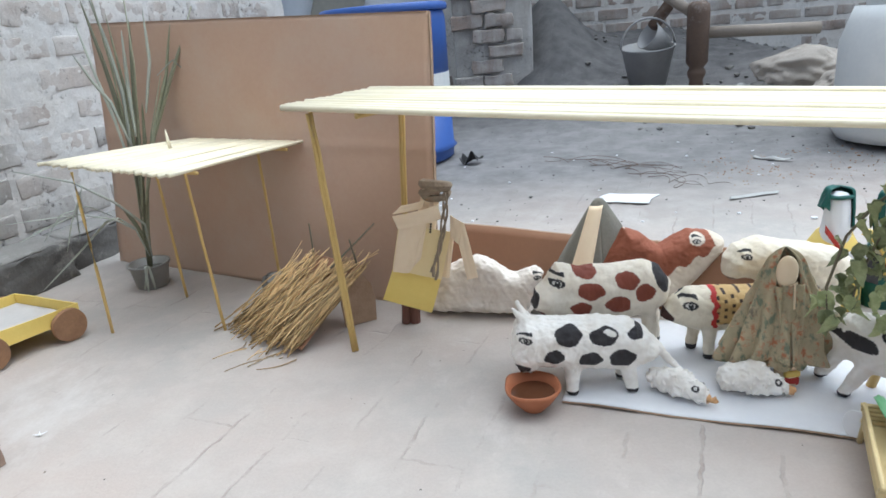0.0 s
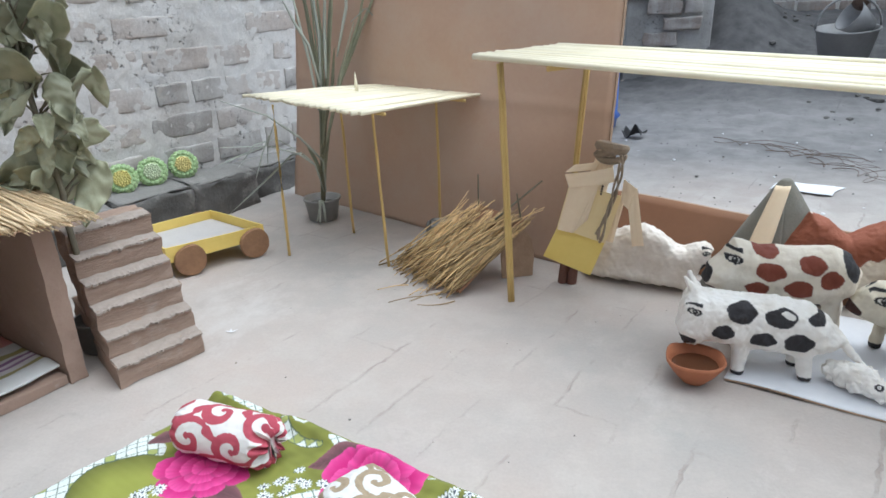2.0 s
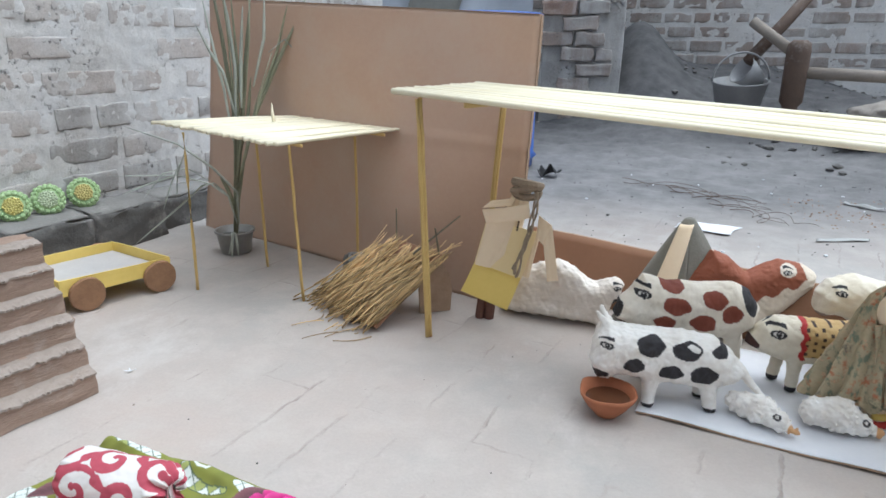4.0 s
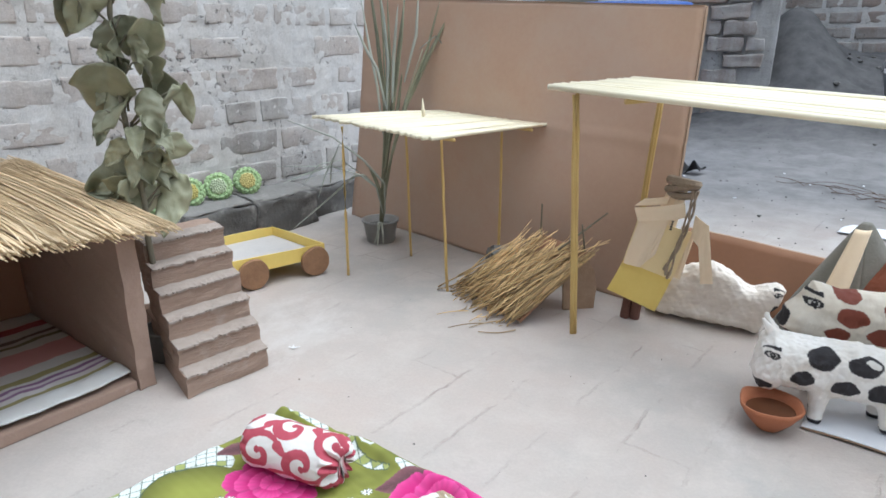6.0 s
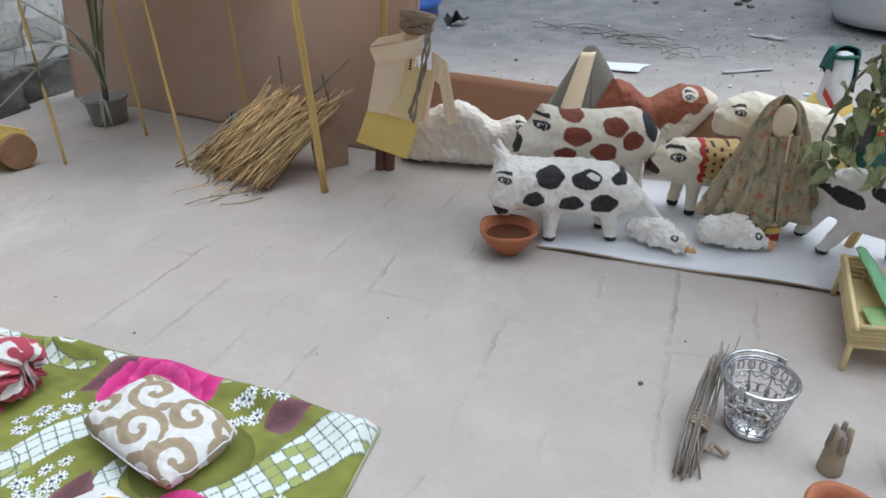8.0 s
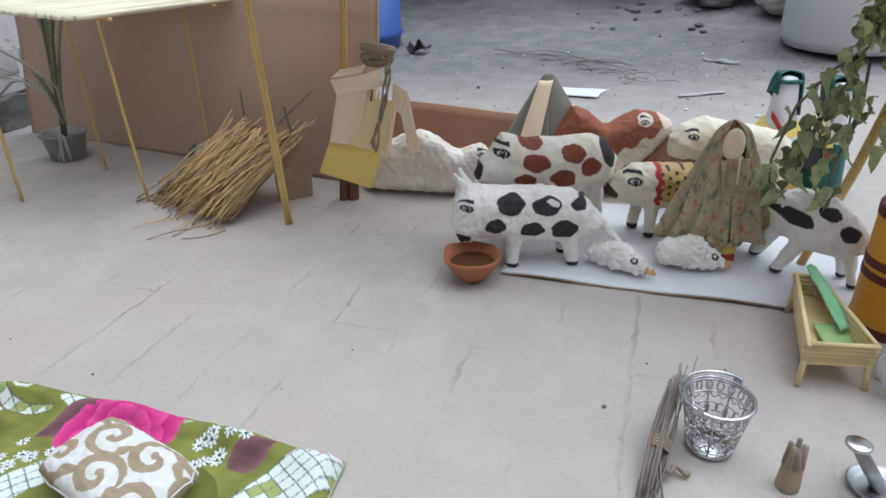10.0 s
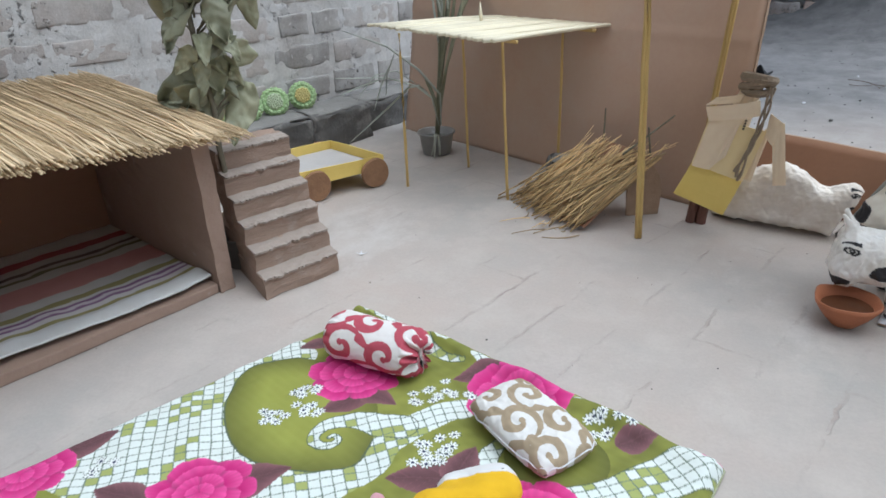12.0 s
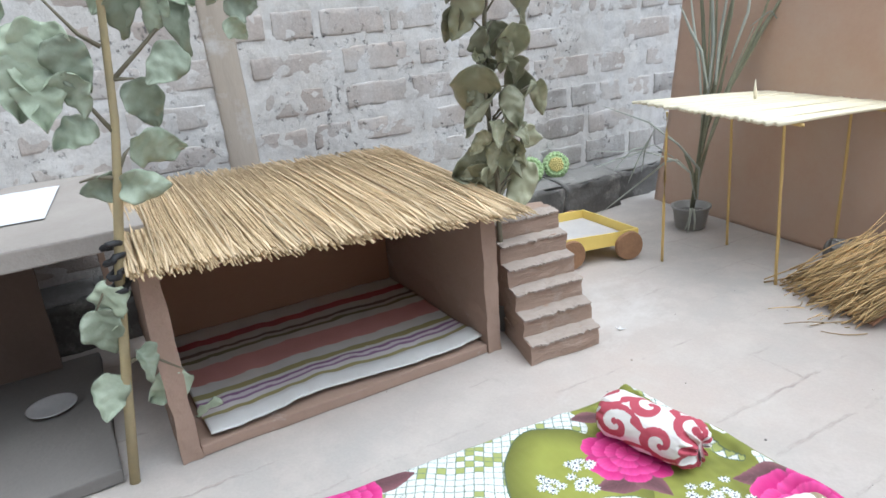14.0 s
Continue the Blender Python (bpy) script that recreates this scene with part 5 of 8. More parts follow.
def bolster():
    nu, nv = 260, 240
    L, R = 0.178, 0.0415
    pts, flat = [], []
    for i in range(nu + 1):
        t = i / nu
        x = (t - 0.5) * L
        left, right = min(1.0, t / 0.20), min(1.0, (1 - t) / 0.115)
        rad = R * (1 - (1 - left) ** 2.6) ** 0.42 * (0.16 + 0.84 * math.sin(right * math.pi / 2) ** 0.62) + 0.001
        gather = (1 - right) ** 0.8 + 0.5 * (1 - left)
        for j in range(nv):
            q = 2 * math.pi * j / nv
            pleat = math.sin(q * 13 + 2.5 * noise.noise(Vector((math.cos(q) * 2, math.sin(q) * 2, 1))))
            rr = rad * (1 + 0.17 * gather * pleat + 0.06 * noise.noise(Vector((math.cos(q) * 1.5, math.sin(q) * 1.5, t * 5))) + 0.02 * noise.noise(Vector((math.cos(q) * 5, math.sin(q) * 5, t * 16))))
            ruffle = 0.010 * max(0.0, (t - 0.965) / 0.035)
            pts.append((x + 0.004 * pleat * gather, (rr + ruffle * (1 + 0.4 * pleat)) * math.cos(q), (rr + ruffle * (1 + 0.4 * pleat)) * math.sin(q) * 0.92))
            flat.append((x, q * R))
    quads = [(i * nv + j, (i + 1) * nv + j, (i + 1) * nv + (j + 1) % nv, i * nv + (j + 1) % nv) for i in range(nu) for j in range(nv)]
    quads += [tuple(range(nv))[::-1], tuple(range(nu * nv, nu * nv + nv))]
    me = bpy.data.meshes.new("bolster")
    me.from_pydata(pts, [], quads)
    flat = np.array(flat)
    flat[:, 1] -= R * math.pi * 0.5
    paint(me, scroll_print(flat, (0.45, 0.075, 0.11), (0.77, 0.74, 0.72), 0.041, 3))
    me.polygons.foreach_set("use_smooth", [True] * len(quads))
    me.materials.append(M_PRINT)
    th = thing("bolster", (-0.592, 0.698, 0.012), "small cotton bolster with red scrolls, gathered at its ends", "bolster", yaw=-8)
    o = new("cover", me)
    o.parent = th
    o.matrix_basis = pose(0, 0, 0.039)
    cord = tube([(0.081 + 0.001 * math.sin(3 * q), 0.0085 * math.cos(q), 0.039 + 0.0080 * math.sin(q)) for q in (2 * math.pi * k / 24 for k in range(25))], 0.0016, 6)
    part("tie", cord, M_CREAM, th, "thread tied round its gathered end", smooth=True)


bolster()


def cushion():
    nu, nv = 200, 140
    pts, flat = [], []
    for side in (1, -1):
        for i in range(nu + 1):
            for j in range(nv + 1):
                u_, v_ = i / nu * 2 - 1, j / nv * 2 - 1
                swell = max(0.0, (1 - u_ ** 4) * (1 - v_ ** 4)) ** 0.5
                pin = 1 - 0.12 * (u_ * u_ * v_ * v_)
                x, y = 0.082 * u_ * (1 + 0.05 * v_ * v_), 0.051 * v_ * (1 + 0.05 * u_ * u_)
                z = side * 0.024 * swell * (1 + 0.2 * noise.noise(Vector((u_ * 2, v_ * 2, 3 + side)))) + 0.0022 * noise.noise(Vector((u_ * 9, v_ * 6, side)))
                pts.append((x * pin, y * pin, z))
                flat.append((x, y))
    n1 = (nu + 1) * (nv + 1)
    quads = []
    for i in range(nu):
        for j in range(nv):
            k = i * (nv + 1) + j
            quads.append((k, k + nv + 1, k + nv + 2, k + 1))
            quads.append((n1 + k, n1 + k + 1, n1 + k + nv + 2, n1 + k + nv + 1))
    me = bpy.data.meshes.new("cushion")
    me.from_pydata(pts, [], quads)
    paint(me, scroll_print(np.array(flat) + np.array((0.03, -0.02)), (0.38, 0.30, 0.20), (0.76, 0.75, 0.73), 0.034, 8))
    me.polygons.foreach_set("use_smooth", [True] * len(quads))
    me.materials.append(M_PRINT)
    th = thing("cushion", (-0.311, 0.596, 0.012), "small white cushion with beige scrolls on the bedspread", "cushion", yaw=-35)
    o = new("cover", me)
    o.parent = th
    o.matrix_basis = pose(0, 0, 0.026, 0, 4, 0)
    seam = []
    for k in range(90):
        q = 2 * math.pi * k / 90
        c, s = math.cos(q), math.sin(q)
        seam.append((0.0825 * math.copysign(abs(c) ** 0.42, c), 0.0515 * math.copysign(abs(s) ** 0.42, s), 0.026 + 0.002 * math.sin(q * 14)))
    part("seam", tube(seam + seam[:1], 0.0010, 5), M_WHITEPAPER, th, smooth=True)


cushion()


def toy_duck():
    """A plush figure lying on its back in yellow cloth: one plain shape."""
    shapes = [((0.0, 0.0, 0.028), (0.075, 0.02, 0.03), 0.034, 0.040), ((-0.05, -0.02, 0.02), (0.0, 0.0, 0.028), 0.018, 0.03), ((0.095, 0.035, 0.035), (0.112, 0.042, 0.04), 0.030, 0.028), ((-0.075, 0.0, 0.024), (-0.09, 0.015, 0.03), 0.012, 0.014), ((0.03, 0.055, 0.025), (0.10, 0.068, 0.035), 0.028, 0.03)]
    me, p = soft_mesh("plush_toy", shapes, 0.003, 0.02, 0.0012, 0.02, 5, 0.002)
    c = np.zeros((len(p), 3)) + np.array((0.80, 0.48, 0.01))
    white = (p[:, 1] > 0.052 + 0.12 * (p[:, 0] - 0.06))
    c[white] = (0.78, 0.78, 0.78)
    c[np.linalg.norm(p - np.array((0.108, 0.062, 0.058)), axis=1) < 0.009] = (0.01, 0.01, 0.015)
    c[p[:, 0] < -0.062] = (0.66, 0.36, 0.42)
    paint(me, c)
    me.materials.append(painted("plush", 0.95, 0.6, 200, 0.05))
    ob = new("plush_toy", me)
    ob.matrix_world = pose(-0.384, 0.415, 0.013, 0, 0, 14) @ Matrix.Diagonal((0.74, 0.74, 0.74, 1))
    tagged(ob, "plush toy wrapped in bright yellow cloth on the bedspread", "toy")


toy_duck()


# ---- papier-mache animals: each is one plain shape ----
WHITEWASH = np.array((0.77, 0.75, 0.72))


def patch(c, p, x, z, rx, rz, tone, seed=0, tilt=0.0):
    """A painted blot with a wavering rim on the side that faces the yard."""
    u_, v_ = p[:, 0] - x, p[:, 2] - z
    if tilt:
        u_, v_ = rot2(u_, v_, tilt)
    q = np.arctan2(v_ / rz, u_ / rx)
    d = np.hypot(u_ / rx, v_ / rz)
    edge = 1 + 0.05 * np.sin(3 * q + seed) + 0.04 * np.sin(5 * q + 2.1 * seed)
    c[d < edge] = tone
    return c


def painted_eye(c, p, x, z, s, side=-1):
    """Brow, almond lid line, white and dark pupil, as brushed on; the corner points to side."""
    u_, v_ = (p[:, 0] - x) * side, p[:, 2] - z
    ink = (0.02, 0.02, 0.024)
    almond = np.hypot(u_ / 1.45, v_ * (1.15 + 0.25 * (u_ > 0)))
    c[almond < 0.80 * s] = (0.66, 0.64, 0.60)
    c[np.abs(almond - 0.82 * s) < 0.20 * s] = ink
    c[np.hypot(u_ + 0.1 * s, v_) < 0.52 * s] = ink
    c[np.hypot(u_ + 0.05 * s, v_ - 0.2 * s) < 0.15 * s] = (0.6, 0.6, 0.58)
    arc = np.abs(v_ - (1.75 * s - 0.10 * u_ - 0.16 * u_ * u_ / s))
    c[(arc < 0.24 * s * (1.1 - 0.28 * u_ / s)) & (u_ > -1.5 * s) & (u_ < 1.8 * s)] = ink
    return c


def figure(name, me, c, label, category, group=""):
    paint(me, c)
    me.materials.append(M_PAINTED)
    return tagged(new(name, me), label, category, group)


BLACK, RUST = (0.028, 0.026, 0.03), (0.235, 0.06, 0.035)
HERD = "painted animals on the paper"


def limbs(feet, top, r0=0.0155, r1=0.0125):
    """Straight rolled-paper legs from the body down to each foot."""
    return [((fx + lean, fy, top), (fx, fy + 0.002, 0.01), r0, r1) for fx, fy, lean in feet]


def cow_black_spots():
    y = 1.118
    side = [(0.112, 0.152), (0.128, 0.166), (0.150, 0.158), (0.193, 0.155), (0.267, 0.152), (0.328, 0.142), (0.356, 0.120), (0.384, 0.086), (0.376, 0.066), (0.350, 0.052), (0.308, 0.046), (0.265, 0.050), (0.222, 0.054), (0.180, 0.060), (0.150, 0.062), (0.134, 0.050), (0.114, 0.056), (0.103, 0.086), (0.106, 0.127)]
    shapes = [("plate", side, y, 0.042, 0.034)] + limbs([(0.213, y - 0.020, 0.002), (0.222, y + 0.024, -0.004), (0.325, y - 0.024, -0.010), (0.318, y + 0.028, 0.0)], 0.066, 0.0150, 0.0118) + [
        ((0.126, y - 0.010, 0.160), (0.108, y - 0.014, 0.186), 0.009, 0.0035), ((0.132, y + 0.018, 0.158), (0.120, y + 0.03, 0.178), 0.008, 0.0035), ((0.376, y - 0.010, 0.082), (0.412, y - 0.034, 0.046), 0.0085, 0.0045)]
    me, p = soft_mesh("spotted_cow", shapes, 0.0019, 0.009, 0.0012, 0.02, 3, 0.004, 0.0022)
    c = np.tile(WHITEWASH * 1.14, (len(p), 1))
    for x, z, rx, rz in [(0.205, 0.133, 0.0245, 0.0180), (0.269, 0.128, 0.0265, 0.0160), (0.330, 0.127, 0.0165, 0.0100), (0.178, 0.095, 0.0185, 0.0140), (0.244, 0.086, 0.0215, 0.0135), (0.302, 0.084, 0.0245, 0.0175)]:
        patch(c, p, x, z, rx, rz, BLACK, x * 90)
    patch(c, p, 0.281, 0.133, 0.012, 0.005, WHITEWASH, 5, 20)
    patch(c, p, 0.113, 0.066, 0.021, 0.0105, BLACK, 1, -18)
    painted_eye(c, p, 0.1265, 0.130, 0.0082)
    c[p[:, 2] < 0.012] = BLACK
    figure("spotted_cow", me, c, "white papier-mache cow with black spots beside the bowl", "cow", HERD)


def cow_rust_spots():
    y = 1.242
    side = [(0.190, 0.192), (0.207, 0.220), (0.257, 0.207), (0.315, 0.203), (0.389, 0.205), (0.420, 0.191), (0.444, 0.156), (0.436, 0.115), (0.407, 0.096), (0.356, 0.088), (0.236, 0.094), (0.186, 0.104), (0.156, 0.134), (0.163, 0.165)]
    shapes = [("plate", side, y, 0.045, 0.038, 0.1)] + limbs([(0.225, y - 0.026, 0.0), (0.24, y + 0.02, -0.005), (0.405, y - 0.006, -0.012), (0.425, y + 0.045, -0.01)], 0.11, 0.016, 0.0125)
    me, p = soft_mesh("spotted_cow", shapes, 0.0021, 0.010, 0.0012, 0.03, 5, 0.004, 0.0018)
    c = np.tile(WHITEWASH * np.array((1.10, 1.05, 0.95)), (len(p), 1))
    for x, z, rx, rz in [(0.262, 0.204, 0.0245, 0.0105), (0.271, 0.168, 0.0280, 0.0175), (0.345, 0.180, 0.0245, 0.0165), (0.380, 0.153, 0.0205, 0.0185), (0.326, 0.134, 0.0260, 0.0175), (0.251, 0.134, 0.0215, 0.0145)]:
        patch(c, p, x, z, rx, rz, RUST, x * 70, 12)
    patch(c, p, 0.416, 0.174, 0.014, 0.027, BLACK, 2, -25)
    patch(c, p, 0.157, 0.150, 0.011, 0.020, BLACK, 4, 25)
    patch(c, p, 0.165, 0.122, 0.020, 0.010, (0.10, 0.03, 0.025), 4, 10)
    painted_eye(c, p, 0.205, 0.190, 0.0098)
    c[p[:, 2] < 0.014] = BLACK
    figure("spotted_cow", me, c, "cream papier-mache cow with rust-red spots", "cow", HERD)


def cow_red_collar():
    y = 1.215
    side = [(0.422, 0.112), (0.440, 0.136), (0.465, 0.152), (0.510, 0.152), (0.58, 0.148), (0.66, 0.148), (0.72, 0.14), (0.735, 0.10), (0.71, 0.062), (0.619, 0.060), (0.543, 0.058), (0.508, 0.062), (0.475, 0.066), (0.438, 0.082), (0.414, 0.096)]
    shapes = [("plate", side, y, 0.038, 0.030)] + limbs([(0.488, y + 0.026, 0.006), (0.506, y - 0.022, -0.002), (0.68, y - 0.02, 0.0), (0.69, y + 0.02, 0.0)], 0.075, 0.0135, 0.0105)
    me, p = soft_mesh("collared_cow", shapes, 0.0021, 0.009, 0.0012, 0.025, 8, 0.004, 0.0016)
    c = np.tile(WHITEWASH * np.array((1.02, 0.97, 0.84)), (len(p), 1))
    saddle = (p[:, 0] > 0.512) & (p[:, 2] > 0.085)
    c[saddle] = (0.56, 0.39, 0.17)
    cu, cv = p[:, 0] / 0.0145, p[:, 2] / 0.0155 + 0.5 * (np.floor(p[:, 0] / 0.0145) % 2)
    dots = saddle & (np.abs(cu % 1 - 0.5) < 0.22) & (np.abs(cv % 1 - 0.5) < 0.20)
    c[dots] = (0.05, 0.03, 0.025)
    c[(np.abs(p[:, 0] - 0.508 - 0.003 * np.sin(p[:, 2] * 260)) < 0.0055) & (p[:, 2] > 0.078)] = (0.44, 0.03, 0.03)
    patch(c, p, 0.416, 0.096, 0.016, 0.018, (0.06, 0.025, 0.02), 3)
    painted_eye(c, p, 0.461, 0.128, 0.0095)
    c[p[:, 2] < 0.016] = BLACK
    figure("collared_cow", me, c, "cream cow figure with red collar and dotted saddle", "cow", HERD)


def cow_large_cream():
    y = 1.33
    side = [(0.583, 0.166), (0.603, 0.194), (0.653, 0.209), (0.703, 0.197), (0.782, 0.181), (0.82, 0.170), (0.858, 0.14), (0.85, 0.09), (0.767, 0.080), (0.69, 0.082), (0.661, 0.100), (0.640, 0.116), (0.618, 0.122), (0.596, 0.116), (0.583, 0.130)]
    shapes = [("plate", side, y, 0.042, 0.032)] + limbs([(0.685, y - 0.02, 0.0), (0.81, y - 0.03, 0.0), (0.70, y + 0.02, 0.0), (0.81, y + 0.01, 0.0)], 0.11, 0.016, 0.013)
    me, p = soft_mesh("cream_cow", shapes, 0.0024, 0.012, 0.0012, 0.03, 9, 0.004, 0.0016)
    c = np.tile(WHITEWASH * np.array((1.04, 0.99, 0.86)), (len(p), 1))
    patch(c, p, 0.596, 0.119, 0.016, 0.010, (0.25, 0.18, 0.14), 2)
    painted_eye(c, p, 0.615, 0.177, 0.0072)
    figure("cream_cow", me, c, "tall plain cream cow figure behind the shawled doll", "cow", HERD)


def cow_dark_patches():
    y = 1.012
    side = [(0.668, 0.105), (0.682, 0.141), (0.708, 0.160), (0.737, 0.159), (0.765, 0.134), (0.781, 0.104), (0.780, 0.072), (0.751, 0.052), (0.715, 0.056), (0.686, 0.070)]
    shapes = [("plate", side, y, 0.052, 0.034, -0.8)] + [((0.706, 1.005, 0.085), (0.682, 1.030, 0.010), 0.0145, 0.0105), ((0.690, 1.05, 0.09), (0.676, 1.098, 0.012), 0.0145, 0.0105), ((0.768, 0.970, 0.07), (0.777, 0.958, 0.008), 0.0105, 0.0075), ((0.772, 1.00, 0.07), (0.785, 1.00, 0.010), 0.0115, 0.0085)]
    me, p = soft_mesh("patched_cow", shapes, 0.0022, 0.009, 0.0012, 0.02, 12, 0.004, 0.0022)
    c = np.tile(WHITEWASH * 1.10, (len(p), 1))
    for x, z, rx, rz in [(0.718, 0.137, 0.013, 0.011), (0.743, 0.110, 0.013, 0.014), (0.686, 0.117, 0.015, 0.014)]:
        patch(c, p, x, z, rx, rz, BLACK, x * 60)
    c[p[:, 2] < 0.013] = BLACK
    figure("patched_cow", me, c, "white cow figure with black patches half behind a branch", "cow", HERD)


def camel():
    y = 1.45
    side = [(0.335, 0.02), (0.345, 0.12), (0.399, 0.212), (0.434, 0.199), (0.480, 0.162), (0.520, 0.184), (0.547, 0.196), (0.595, 0.189), (0.628, 0.170), (0.627, 0.140), (0.587, 0.097), (0.545, 0.055), (0.52, 0.02)]
    me, p = soft_mesh("camel", [("plate", side, y, 0.040, 0.030)], 0.0023, 0.012, 0.001, 0.03, 15, 0.006, 0.0018)
    rust = np.array((0.29, 0.092, 0.048))
    c = np.tile(rust, (len(p), 1))
    pale = p[:, 2] < 0.118 + 0.50 * (p[:, 0] - 0.52) + 0.006 * np.sin(p[:, 0] * 150)
    c[pale] = WHITEWASH * np.array((0.98, 0.90, 0.78))
    c[(p[:, 0] > 0.596 + 0.35 * (0.17 - p[:, 2])) | (p[:, 2] > 0.212)] = WHITEWASH * np.array((0.95, 0.86, 0.74))
    fleck = lumps(p, 0.011, 3) > 1.35
    c[fleck] = WHITEWASH * 0.9
    lid = np.hypot((p[:, 0] - 0.558) / 0.018, (p[:, 2] - 0.180) / 0.013)
    c[lid < 1] = (0.68, 0.62, 0.54)
    painted_eye(c, p, 0.556, 0.176, 0.0066, 1)
    figure("camel", me, c, "resting camel figure, rust-brown above and cream below", "camel", HERD)


def calf():
    y = 1.492
    side = [(-0.078, 0.004), (-0.056, 0.07), (-0.025, 0.113), (0.013, 0.139), (0.063, 0.155), (0.100, 0.139), (0.131, 0.112), (0.155, 0.106), (0.176, 0.122), (0.198, 0.128), (0.214, 0.114), (0.206, 0.086), (0.190, 0.060), (0.168, 0.004)]
    me, p = soft_mesh("lying_calf", [("plate", side, y, 0.034, 0.026, -0.28)], 0.0023, 0.010, 0.0012, 0.035, 18, 0.002, 0.0040)
    c = np.tile(WHITEWASH * np.array((1.10, 1.05, 1.0)), (len(p), 1))
    painted_eye(c, p, 0.196, 0.108, 0.0065, 1)
    patch(c, p, 0.196, 0.068, 0.010, 0.014, BLACK, 2)
    figure("lying_calf", me, c, "lying cream calf of crumpled paper beside the robed doll", "calf", HERD)


def duck(loc, yaw, seed, label, fat):
    f = fat
    shapes = [((-0.040, 0, 0.016 + 0.010 * f), (0.0, 0, 0.020 + 0.010 * f), 0.015 + 0.007 * f, 0.019 + 0.009 * f), ((0.005, 0, 0.02 + 0.008 * f), (0.034, 0, 0.022), 0.021, 0.018), ((0.048, 0, 0.017), (0.064, 0, 0.014), 0.008, 0.006, 1.2)]
    me, p = soft_mesh("paper_duck", shapes, 0.002, 0.008, 0.0022, 0.016, seed, 0.001, 0.0050)
    c = np.tile(WHITEWASH * 1.16, (len(p), 1))
    c[p[:, 0] > 0.056] = (0.62, 0.36, 0.17)
    for s in (-1, 1):
        d = np.linalg.norm(p - np.array((0.038, 0.013 * s, 0.034)), axis=1)
        c[(np.abs(d - 0.005) < 0.0018) | (d < 0.0015)] = BLACK
    paint(me, c)
    me.materials.append(M_PAINTED)
    ob = new("paper_duck", me)
    ob.matrix_world = pose(*loc, 0, 0, yaw)
    tagged(ob, label, "duck", "paper ducks")


cow_black_spots()
cow_rust_spots()
cow_red_collar()
cow_large_cream()
cow_dark_patches()
camel()
calf()
duck((0.402, 1.066, 0.004), -46, 3, "crumpled white paper duck with orange bill, lying low", 0.75)
duck((0.535, 1.056, 0.004), -20, 7, "plump crumpled white paper duck with orange bill", 1.3)


# ---- dolls: plain shapes, one mesh each ----
def folded(corners, y, bow=0.004, lean=0.0, n=10):
    """A stiff piece of paper between four corners (x, z), slightly bowed."""
    a, b, c, d = [Vector((x, 0, z)) for x, z in corners]
    return sheet(lambda u_, v_: a.lerp(b, u_).lerp(d.lerp(c, u_), v_) + Vector((0, y - bow * math.sin(math.pi * u_) - lean * v_ + 0.0015 * noise.noise(Vector((u_ * 3, v_ * 3, y * 50))), 0)), n, n, 0.002)


